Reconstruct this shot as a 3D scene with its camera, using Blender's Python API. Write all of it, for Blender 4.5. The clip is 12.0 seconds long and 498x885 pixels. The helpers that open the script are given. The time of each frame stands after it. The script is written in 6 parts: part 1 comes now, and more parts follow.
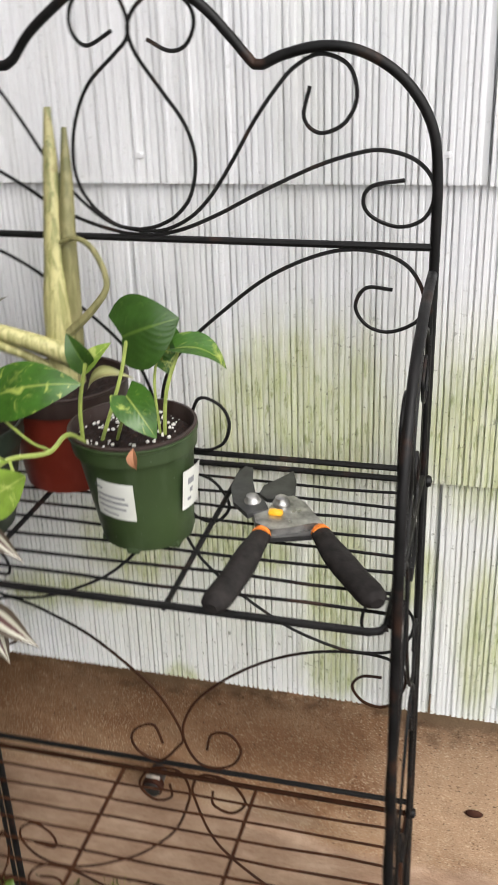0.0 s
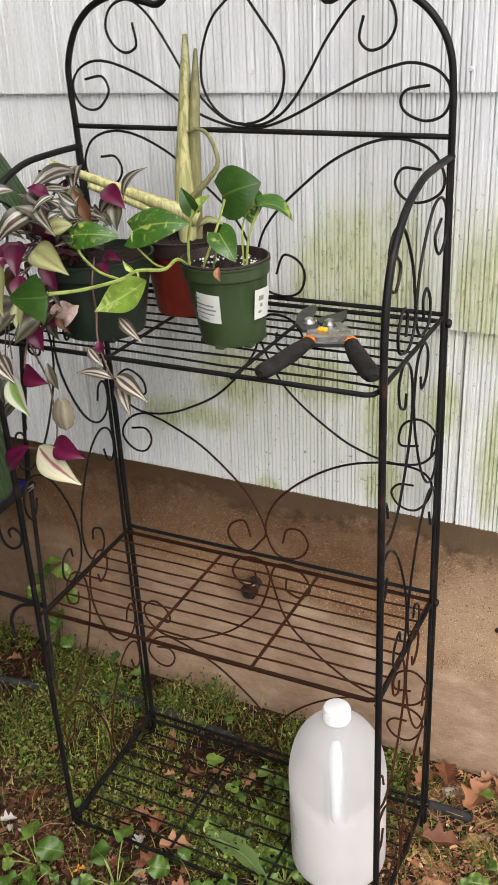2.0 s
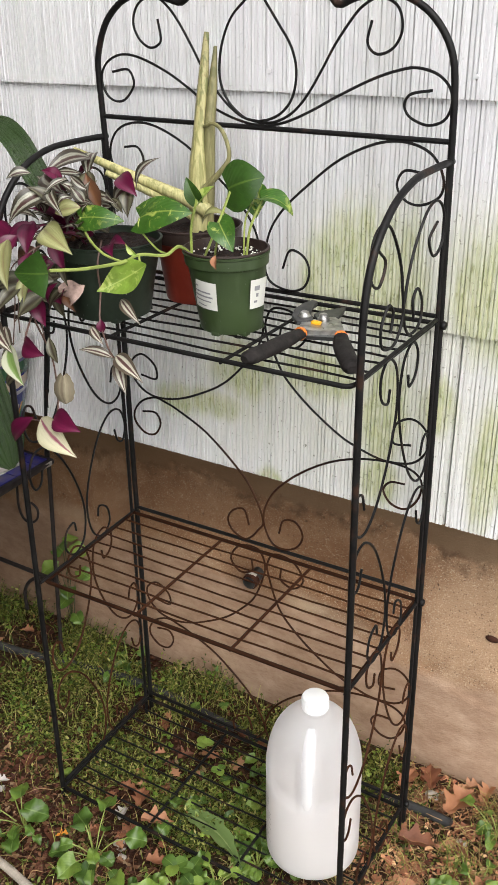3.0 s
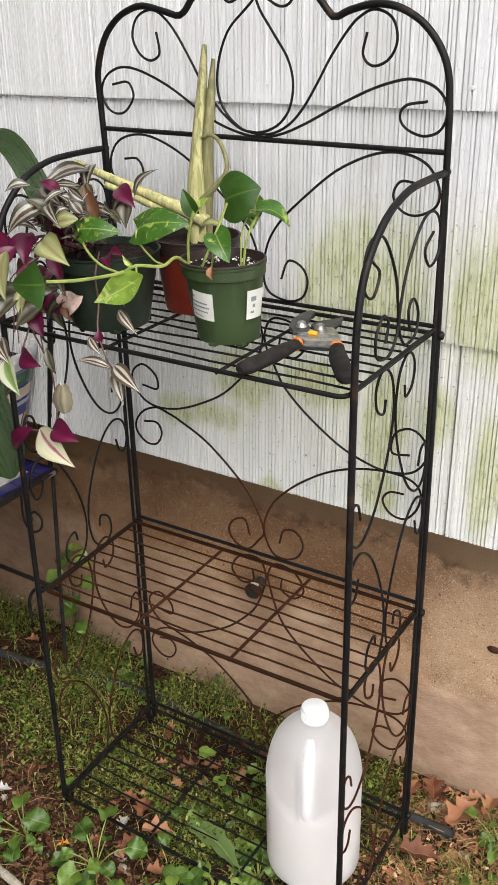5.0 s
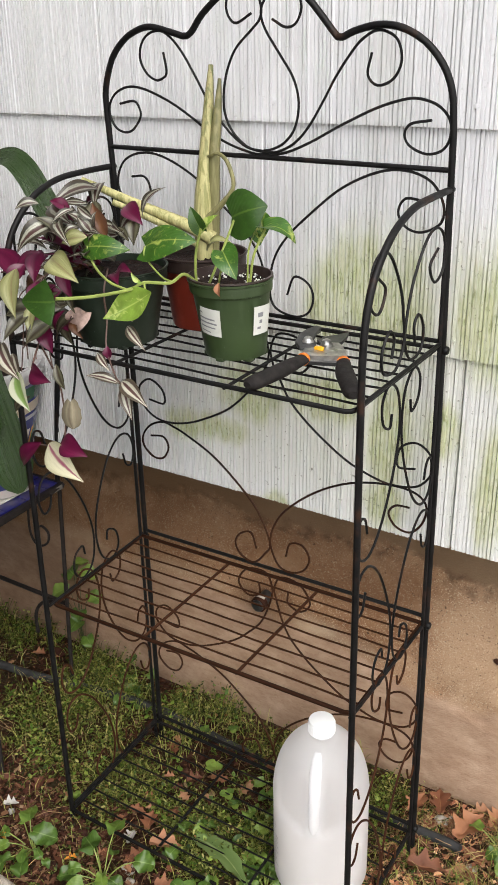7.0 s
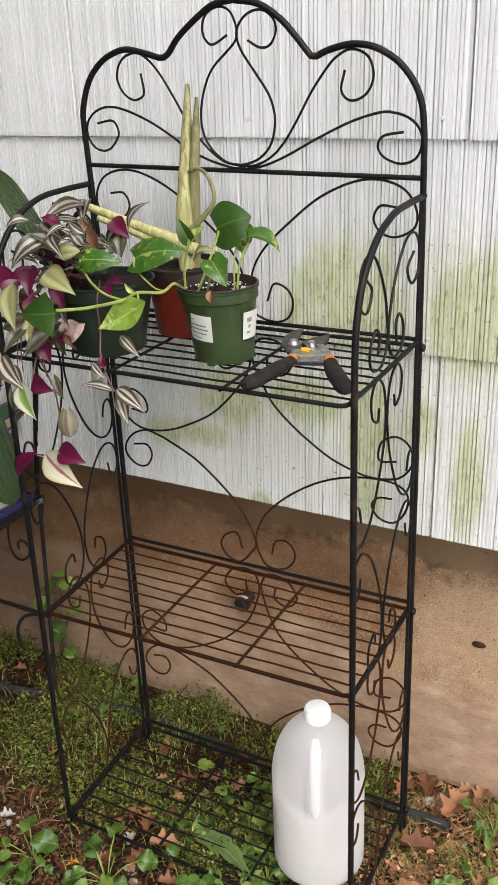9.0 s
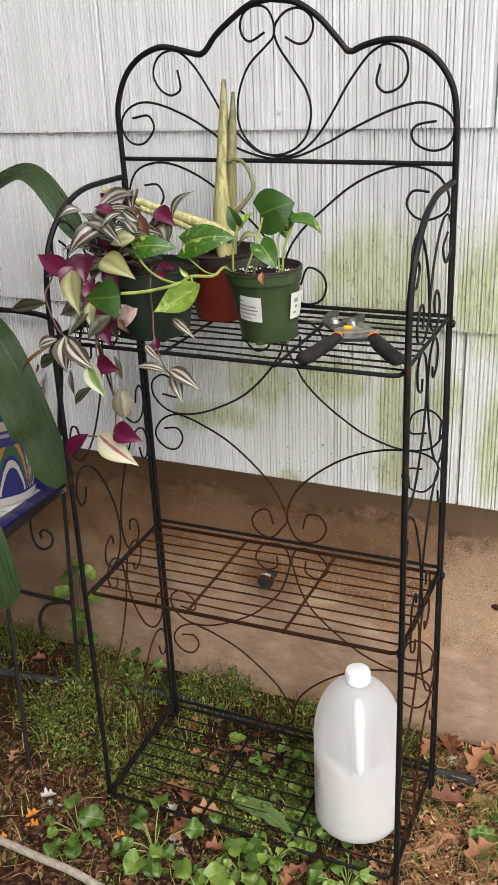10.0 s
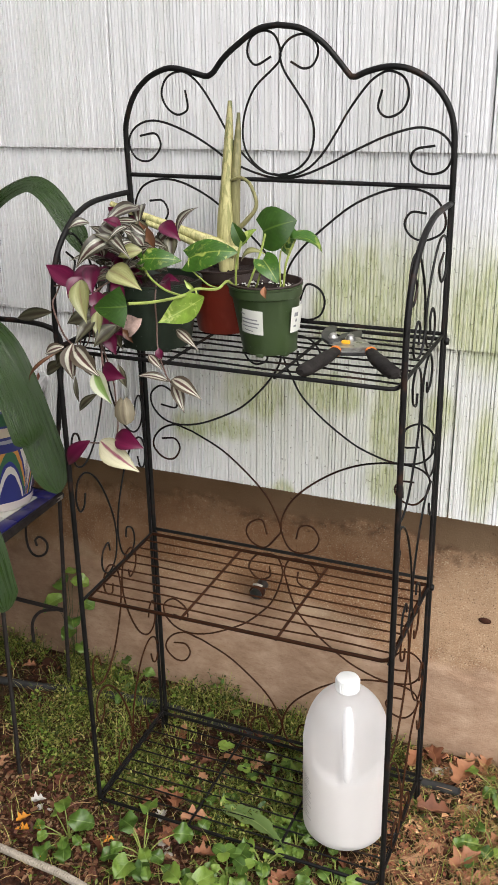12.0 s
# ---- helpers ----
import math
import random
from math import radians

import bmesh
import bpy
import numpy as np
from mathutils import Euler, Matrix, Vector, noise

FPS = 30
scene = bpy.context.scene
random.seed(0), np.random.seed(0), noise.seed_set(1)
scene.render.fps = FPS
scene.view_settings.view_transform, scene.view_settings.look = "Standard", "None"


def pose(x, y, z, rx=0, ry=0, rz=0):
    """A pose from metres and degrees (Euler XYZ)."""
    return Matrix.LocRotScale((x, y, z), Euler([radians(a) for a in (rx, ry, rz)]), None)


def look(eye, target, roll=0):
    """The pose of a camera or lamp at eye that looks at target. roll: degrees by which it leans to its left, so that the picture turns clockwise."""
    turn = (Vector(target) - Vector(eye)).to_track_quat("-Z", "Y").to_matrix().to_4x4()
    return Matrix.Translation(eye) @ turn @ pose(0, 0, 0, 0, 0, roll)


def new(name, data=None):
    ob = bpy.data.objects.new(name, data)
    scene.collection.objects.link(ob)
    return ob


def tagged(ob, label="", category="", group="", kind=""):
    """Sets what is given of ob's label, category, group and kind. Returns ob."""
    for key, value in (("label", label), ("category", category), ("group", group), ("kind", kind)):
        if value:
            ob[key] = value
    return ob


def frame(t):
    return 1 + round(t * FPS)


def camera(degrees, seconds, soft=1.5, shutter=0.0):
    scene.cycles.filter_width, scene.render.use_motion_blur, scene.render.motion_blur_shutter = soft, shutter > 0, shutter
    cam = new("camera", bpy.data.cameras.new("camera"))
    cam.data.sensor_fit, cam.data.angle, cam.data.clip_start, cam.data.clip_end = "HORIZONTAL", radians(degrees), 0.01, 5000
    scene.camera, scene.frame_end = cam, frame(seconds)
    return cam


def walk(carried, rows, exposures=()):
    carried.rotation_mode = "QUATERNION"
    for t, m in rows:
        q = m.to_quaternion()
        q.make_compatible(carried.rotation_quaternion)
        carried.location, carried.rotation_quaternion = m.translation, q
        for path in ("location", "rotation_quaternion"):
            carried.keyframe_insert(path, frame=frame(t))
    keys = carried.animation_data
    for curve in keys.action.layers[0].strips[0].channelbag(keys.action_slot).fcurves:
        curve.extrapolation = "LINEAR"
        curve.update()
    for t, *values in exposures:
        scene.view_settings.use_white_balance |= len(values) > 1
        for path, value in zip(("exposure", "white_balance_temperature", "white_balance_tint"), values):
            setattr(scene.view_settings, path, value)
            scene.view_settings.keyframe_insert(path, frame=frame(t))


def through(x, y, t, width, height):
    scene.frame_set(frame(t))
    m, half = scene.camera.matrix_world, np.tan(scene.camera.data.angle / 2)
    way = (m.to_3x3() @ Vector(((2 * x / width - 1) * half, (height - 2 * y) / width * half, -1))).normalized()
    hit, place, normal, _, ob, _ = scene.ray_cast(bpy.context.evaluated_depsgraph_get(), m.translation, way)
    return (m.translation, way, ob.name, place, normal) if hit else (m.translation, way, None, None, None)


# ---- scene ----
K = 0.93  # plan units to metres
cam = camera(29.7, 12.0, soft=1.5, shutter=0.3)
PATH = [
    (0, (0.043, -0.038, 1.394), (-0.464, 1.706, 0.561), -2.4),
    (0.1, (0.081, -0.068, 1.399), (-0.486, 1.654, 0.555), 0.2),
    (0.2, (0.125, -0.097, 1.401), (-0.51, 1.579, 0.512), 1.5),
    (0.3, (0.165, -0.13, 1.399), (-0.566, 1.507, 0.512), 0.7),
    (0.5, (0.227, -0.193, 1.392), (-0.648, 1.42, 0.598), -2.7),
    (1, (0.28, -0.286, 1.383), (-0.585, 1.303, 0.53), -3.4),
    (1.5, (0.277, -0.325, 1.377), (-0.529, 1.284, 0.505), -3.6),
    (2, (0.306, -0.36, 1.372), (-0.546, 1.224, 0.499), -3.2),
    (2.5, (0.389, -0.348, 1.366), (-0.576, 1.169, 0.491), -1.1),
    (3, (0.416, -0.354, 1.359), (-0.555, 1.172, 0.505), -0.9),
    (3.5, (0.426, -0.347, 1.36), (-0.545, 1.181, 0.51), -1.3),
    (5.5, (0.438, -0.34, 1.361), (-0.568, 1.174, 0.528), -1.3),
    (6, (0.44, -0.332, 1.359), (-0.568, 1.183, 0.528), -1.5),
    (6.5, (0.436, -0.342, 1.363), (-0.576, 1.177, 0.546), -1.5),
    (8.3, (0.437, -0.387, 1.374), (-0.548, 1.158, 0.572), -1.7),
    (8.5, (0.442, -0.396, 1.371), (-0.531, 1.161, 0.578), -1.6),
    (9, (0.401, -0.45, 1.372), (-0.5, 1.155, 0.589), -2.4),
    (9.5, (0.326, -0.532, 1.373), (-0.492, 1.114, 0.584), -3.1),
    (10, (0.298, -0.598, 1.365), (-0.496, 1.065, 0.588), -2.8),
    (10.5, (0.285, -0.616, 1.365), (-0.518, 1.049, 0.602), -2.1),
    (11, (0.289, -0.628, 1.364), (-0.501, 1.046, 0.608), -1.7),
    (11.5, (0.294, -0.639, 1.363), (-0.487, 1.044, 0.615), -1.3),
    (12, (0.296, -0.645, 1.365), (-0.474, 1.046, 0.627), -1.2),
]
walk(cam, [(t, look(Vector(eye) * K, Vector(target) * K, roll)) for t, eye, target, roll in PATH],
     exposures=((0.0, 1.17), (0.5, 1.02), (1.0, 1.05), (2.0, 1.07), (3.0, 1.17), (6.0, 1.14), (9.0, 1.08), (10.5, 1.09), (12.0, 1.13)))

# ---- daylight: overcast, from above and behind the viewer ----
world = bpy.data.worlds.new("world")
world.use_nodes = True
scene.world = world
wn = world.node_tree
sky = wn.nodes.new("ShaderNodeTexSky")
sky.sky_type, sky.sun_disc = "NISHITA", False
sky.sun_elevation, sky.sun_rotation = radians(48), radians(132)
grey = wn.nodes.new("ShaderNodeHueSaturation")
grey.inputs["Saturation"].default_value = 0.25
wn.links.new(sky.outputs["Color"], grey.inputs["Color"])
haze = wn.nodes.new("ShaderNodeMix")
haze.data_type, haze.blend_type = "RGBA", "MULTIPLY"
haze.inputs[0].default_value = 1.0
haze.inputs[7].default_value = (1.0, 0.975, 0.935, 1)
wn.links.new(grey.outputs["Color"], haze.inputs[6])
wn.links.new(haze.outputs[2], wn.nodes["Background"].inputs["Color"])
wn.nodes["Background"].inputs["Strength"].default_value = 0.202
sun = new("sun", bpy.data.lights.new("sun", "SUN"))
sun.data.energy, sun.data.angle, sun.data.color = 0.9, radians(35), (1.0, 0.965, 0.92)
sun.matrix_basis = look((2.0, -1.8, 3.0), (0, 0, 0))


# ---- node helpers ----
class Mat:
    def __init__(self, name, rough=0.5, metal=0.0, spec=0.5):
        self.m = bpy.data.materials.new(name)
        self.m.use_nodes = True
        self.t = self.m.node_tree
        self.b = self.t.nodes["Principled BSDF"]
        self.b.inputs["Roughness"].default_value = rough
        self.b.inputs["Metallic"].default_value = metal
        self.b.inputs["Specular IOR Level"].default_value = spec
        self.g = self.node("ShaderNodeNewGeometry")
        self.pos = self.g.outputs["Position"]

    def node(self, kind, **values):
        n = self.t.nodes.new(kind)
        for k, v in values.items():
            self.put(n.inputs[k], v)
        return n

    def put(self, socket, v):
        if isinstance(v, bpy.types.NodeSocket):
            self.t.links.new(v, socket)
        else:
            if socket.type == "RGBA" and len(v) == 3:
                v = (*v, 1)
            socket.default_value = v

    def set(self, **values):
        for k, v in values.items():
            self.put(self.b.inputs[k.replace("_", " ")], v)

    def scaled(self, sx, sy, sz, source=None):
        n = self.node("ShaderNodeMapping")
        n.inputs["Scale"].default_value = (sx, sy, sz)
        self.put(n.inputs["Vector"], source or self.pos)
        return n.outputs["Vector"]

    def noise(self, scale, detail=4.0, source=None, rough=0.55, distortion=0.0):
        n = self.node("ShaderNodeTexNoise", Scale=scale, Detail=detail, Roughness=rough, Distortion=distortion)
        self.put(n.inputs["Vector"], source or self.pos)
        return n.outputs["Fac"]

    def ramp(self, fac, stops, kind="LINEAR"):
        n = self.node("ShaderNodeValToRGB", Fac=fac)
        r = n.color_ramp
        r.interpolation = kind
        while len(r.elements) < len(stops):
            r.elements.new(0.5)
        for e, (p, c) in zip(r.elements, stops):
            e.position = p
            e.color = (*c, 1) if isinstance(c, tuple) else (c, c, c, 1)
        return n.outputs["Color"]

    def mix(self, fac, a, b, blend="MIX"):
        n = self.t.nodes.new("ShaderNodeMix")
        n.data_type, n.blend_type = "RGBA", blend
        self.put(n.inputs[0], fac)
        self.put(n.inputs[6], a)
        self.put(n.inputs[7], b)
        return n.outputs[2]

    def math(self, op, a, b=0.0, clamp=False):
        n = self.t.nodes.new("ShaderNodeMath")
        n.operation, n.use_clamp = op, clamp
        self.put(n.inputs[0], a)
        self.put(n.inputs[1], b)
        return n.outputs[0]

    def axes(self, source=None):
        n = self.node("ShaderNodeSeparateXYZ")
        self.put(n.inputs[0], source or self.pos)
        return n.outputs

    def uv(self):
        n = self.t.nodes.new("ShaderNodeUVMap")
        n.uv_map = "UVMap"
        return n.outputs["UV"]

    def random(self):
        return self.node("ShaderNodeObjectInfo").outputs["Random"]

    def island(self):
        return self.g.outputs["Random Per Island"]

    def bump(self, height, strength=0.3, distance=0.002):
        n = self.node("ShaderNodeBump", Strength=strength, Distance=distance, Height=height)
        self.put(self.b.inputs["Normal"], n.outputs["Normal"])

    def blob(self, x, z, rx, rz):
        """A soft spot on the wall, 1 at its middle, 0 at its rim."""
        n = self.node("ShaderNodeMapping")
        n.inputs["Location"].default_value = (-x * K / (rx * K), 0, -z * K / (rz * K))
        n.inputs["Scale"].default_value = (1 / (rx * K), 0, 1 / (rz * K))
        self.put(n.inputs["Vector"], self.pos)
        d = self.t.nodes.new("ShaderNodeVectorMath")
        d.operation = "LENGTH"
        self.put(d.inputs[0], n.outputs["Vector"])
        return self.math("SUBTRACT", 1.0, d.outputs["Value"], True)


# ---- geometry helpers (plan units) ----
def spline(points, steps=8):
    """Catmull-Rom through the points."""
    p = [np.array(q, float) for q in points]
    p = [2 * p[0] - p[1]] + p + [2 * p[-1] - p[-2]]
    out = []
    for a, b, c, d in zip(p, p[1:], p[2:], p[3:]):
        for i in range(steps):
            t = i / steps
            out.append(0.5 * (2 * b + (c - a) * t + (2 * a - 5 * b + 4 * c - d) * t * t + (3 * b - a - 3 * c + d) * t ** 3))
    return out + [p[-2]]


class Geo:
    def __init__(self):
        self.v, self.f, self.uvs = [], [], []

    def add(self, verts, faces, uvs=None):
        o = len(self.v)
        self.v += [tuple(float(c) for c in q) for q in verts]
        self.f += [tuple(i + o for i in f) for f in faces]
        self.uvs += list(uvs) if uvs is not None else [(0.0, 0.0)] * len(verts)
        return self

    def tube(self, points, r, n=8):
        p = np.array(points, float)
        radii = np.broadcast_to(np.array(r, float), len(p)) if np.ndim(r) == 0 else np.interp(np.linspace(0, 1, len(p)), np.linspace(0, 1, len(r)), r)
        d = np.gradient(p, axis=0)
        d /= np.linalg.norm(d, axis=1)[:, None] + 1e-12
        a = np.array((0.0, 0.0, 1.0)) if abs(d[0][2]) < 0.9 else np.array((1.0, 0.0, 0.0))
        verts, uvs = [], []
        length = 0.0
        for i in range(len(p)):
            a = a - d[i] * a.dot(d[i])
            a /= np.linalg.norm(a)
            b = np.cross(d[i], a)
            if i:
                length += np.linalg.norm(p[i] - p[i - 1])
            for k in range(n):
                w = 2 * math.pi * k / n
                verts.append(p[i] + radii[i] * (math.cos(w) * a + math.sin(w) * b))
                uvs.append((k / n, length))
        faces = [(i * n + k, i * n + (k + 1) % n, (i + 1) * n + (k + 1) % n, (i + 1) * n + k) for i in range(len(p) - 1) for k in range(n)]
        faces += [tuple(range(n - 1, -1, -1)), tuple(range((len(p) - 1) * n, len(p) * n))]
        return self.add(verts, faces, uvs)

    def lathe(self, profile, centre, n=40, caps=True):
        cx, cy, cz = centre
        verts, uvs = [], []
        for j, (r, z) in enumerate(profile):
            for k in range(n):
                w = 2 * math.pi * k / n
                verts.append((cx + r * math.cos(w), cy + r * math.sin(w), cz + z))
                uvs.append((k / n, j / max(1, len(profile) - 1)))
        faces = [(j * n + k, j * n + (k + 1) % n, (j + 1) * n + (k + 1) % n, (j + 1) * n + k) for j in range(len(profile) - 1) for k in range(n)]
        if caps:
            faces += [tuple(range(n - 1, -1, -1)), tuple(range((len(profile) - 1) * n, len(profile) * n))]
        return self.add(verts, faces, uvs)

    def box(self, lo, hi, edge=0.0):
        (x0, y0, z0), (x1, y1, z1) = lo, hi
        if edge <= 0:
            v = [(x, y, z) for z in (z0, z1) for y in (y0, y1) for x in (x0, x1)]
            return self.add(v, [(0, 2, 3, 1), (4, 5, 7, 6), (0, 1, 5, 4), (2, 6, 7, 3), (0, 4, 6, 2), (1, 3, 7, 5)])
        bm = bmesh.new()
        bmesh.ops.create_cube(bm, size=1)
        for q in bm.verts:
            q.co = ((x0 + x1) / 2 + q.co.x * (x1 - x0), (y0 + y1) / 2 + q.co.y * (y1 - y0), (z0 + z1) / 2 + q.co.z * (z1 - z0))
        bmesh.ops.bevel(bm, geom=bm.edges[:], offset=edge, segments=2, affect="EDGES", profile=0.5)
        bm.verts.index_update()
        v, f = [tuple(q.co) for q in bm.verts], [tuple(q.index for q in c.verts) for c in bm.faces]
        bm.free()
        return self.add(v, f)

    def plate(self, outline, origin, ax, ay, thick):
        """A flat outline in the plane of ax and ay, with thickness along their normal."""
        o, ax, ay = np.array(origin, float), np.array(ax, float), np.array(ay, float)
        up = np.cross(ax, ay)
        up /= np.linalg.norm(up)
        n = len(outline)
        v = [o + a * ax + b * ay + h * up for h in (-thick / 2, thick / 2) for a, b in outline]
        f = [tuple(range(n - 1, -1, -1)), tuple(range(n, 2 * n))] + [(i, (i + 1) % n, n + (i + 1) % n, n + i) for i in range(n)]
        return self.add(v, f)

    def leaf(self, base, tip, width, up=(0, -0.5, 1), droop=0.15, fold=0.25, shape="ovate", twist=0.0, wave=0.0, along=10, across=6):
        """One blade: base to tip, arched by droop, folded along the midrib."""
        b, t, u = np.array(base, float), np.array(tip, float), np.array(up, float)
        d = t - b
        size = np.linalg.norm(d)
        d /= size
        u = u - d * u.dot(d)
        u /= np.linalg.norm(u) + 1e-9
        s = np.cross(d, u)
        verts, uvs = [], []
        for i in range(along + 1):
            v = i / along
            if shape == "heart":
                w = math.sin(math.pi * min(1, (v * 0.93 + 0.07)) ** 0.62) ** 0.8
                back = 0.16 * (1 - v) ** 5
            elif shape == "strap":
                w = min(1.0, (1 - v) * 5 + 0.02) ** 0.5 * min(1.0, v * 3 + 0.55)
                back = 0.0
            elif shape == "delta":
                w = (1 - v) ** 0.75 * min(1.0, v * 7 + 0.35)
                back = 0.0
            elif shape == "round":
                w = math.sin(math.pi * (v * 0.97 + 0.025)) ** 0.48 * (1 + 0.05 * math.sin(v * 25))
                back = 0.12 * (1 - v) ** 4
            else:
                w = math.sin(math.pi * (v * 0.985 + 0.015) ** 0.8) ** 1.15
                back = 0.0
            if i == along:
                w = 0.02
            for k in range(across + 1):
                q = 2 * k / across - 1
                a = twist * (v - 0.3) + 0.0
                lift = abs(q) * fold * width * 0.5 * w + wave * width * math.sin(v * 9 + q * 2) * abs(q)
                side = q * width * 0.5 * w
                c, e = math.cos(a), math.sin(a)
                centre = b + d * size * v + u * size * droop * (4 * v * (1 - v)) - d * size * back * abs(q)
                verts.append(centre + s * (side * c - lift * e) + u * (side * e + lift * c))
                uvs.append((0.5 + q / 2, v))
        n = across + 1
        faces = [(i * n + k, i * n + k + 1, (i + 1) * n + k + 1, (i + 1) * n + k) for i in range(along) for k in range(across)]
        return self.add(verts, faces, uvs)

    def strap(self, points, width, up=(0, -1, 0.3), fold=0.2, steps=8, blunt=9.0):
        """A long ribbon leaf along a curve."""
        p = np.array(spline(points, steps))
        d = np.gradient(p, axis=0)
        d /= np.linalg.norm(d, axis=1)[:, None]
        verts, uvs = [], []
        m = len(p) - 1
        for i in range(m + 1):
            u = np.array(up, float)
            s = np.cross(d[i], u)
            s /= np.linalg.norm(s)
            u = np.cross(s, d[i])
            v = i / m
            w = width * min(1.0, (1 - v) * blunt + 0.02) ** 0.5
            for q in (-1, -0.66, -0.33, 0, 0.33, 0.66, 1):
                verts.append(p[i] + s * q * w / 2 + u * fold * abs(q) * w / 2)
                uvs.append((0.5 + q / 2, v))
        faces = [(i * 7 + k, i * 7 + k + 1, i * 7 + k + 8, i * 7 + k + 7) for i in range(m) for k in range(6)]
        return self.add(verts, faces, uvs)


BASE = {}


def mesh_of(name, g, mat, base=(0, 0, 0), smooth=True):
    me = bpy.data.meshes.new(name)
    me.from_pydata([((x - base[0]) * K, (y - base[1]) * K, (z - base[2]) * K) for x, y, z in g.v], [], g.f)
    layer = me.uv_layers.new(name="UVMap")
    idx = np.empty(len(me.loops), dtype=np.int32)
    me.loops.foreach_get("vertex_index", idx)
    layer.data.foreach_set("uv", np.array(g.uvs, dtype=np.float32)[idx].ravel())
    if smooth:
        me.polygons.foreach_set("use_smooth", [True] * len(me.polygons))
        me.set_sharp_from_angle(angle=radians(42))
    me.materials.append(mat)
    return me


def thing(name, base, label, category, group="", kind=""):
    """An empty at a thing's base, for its parts."""
    ob = new(name)
    ob.empty_display_size = 0.02
    ob.location = Vector(base) * K
    BASE[ob.name] = base
    return tagged(ob, label, category, group, kind)


def part(name, g, mat, parent, label="", smooth=True, kind=""):
    base = BASE[parent.name]
    ob = new(name, mesh_of(name, g, mat, base, smooth))
    ob.parent = parent
    BASE[ob.name] = base
    return tagged(ob, label, kind=kind)


def single(name, g, mat, label, category, group="", kind="", base=(0, 0, 0), smooth=True):
    """A thing of one mesh."""
    ob = new(name, mesh_of(name, g, mat, base, smooth))
    ob.location = Vector(base) * K
    BASE[ob.name] = base
    return tagged(ob, label, category, group, kind)


def rng(lo, hi):
    return random.uniform(lo, hi)


# ---- materials ----
def iron_material():
    m = Mat("black_iron", 0.5, 0.0, 0.2)
    n = m.noise(60, 5)
    rust = m.ramp(m.noise(22, 6), [(0.60, 0.0), (0.72, 1.0)])
    m.set(Base_Color=m.mix(rust, m.ramp(n, [(0.3, (0.004, 0.004, 0.004)), (0.75, (0.011, 0.010, 0.010))]), (0.035, 0.018, 0.012)),
          Roughness=m.ramp(n, [(0.3, 0.36), (0.7, 0.62)]))
    m.bump(m.noise(900, 3), 0.25, 0.0006)
    return m.m


def brown_iron_material(name, tone=1.0):
    """Iron that is brown low down and black higher up, with a ragged change between."""
    m = Mat(name, 0.6, 0.0, 0.10)
    n = m.noise(35, 6)
    brown = m.ramp(n, [(at, tuple(c * tone for c in rgb)) for at, rgb in ((0.3, (0.024, 0.009, 0.0045)), (0.5, (0.040, 0.015, 0.007)), (0.76, (0.066, 0.026, 0.012)))])
    high_up = m.ramp(m.math("ADD", m.axes()[2], m.math("MULTIPLY", m.math("SUBTRACT", n, 0.5), 0.12)), [(0.58, 0.0), (0.66, 1.0)])
    m.set(Base_Color=m.mix(high_up, brown, (0.008, 0.007, 0.007)), Roughness=m.ramp(n, [(0.3, 0.45), (0.7, 0.75)]))
    m.bump(m.noise(800, 3), 0.3, 0.0006)
    return m.m


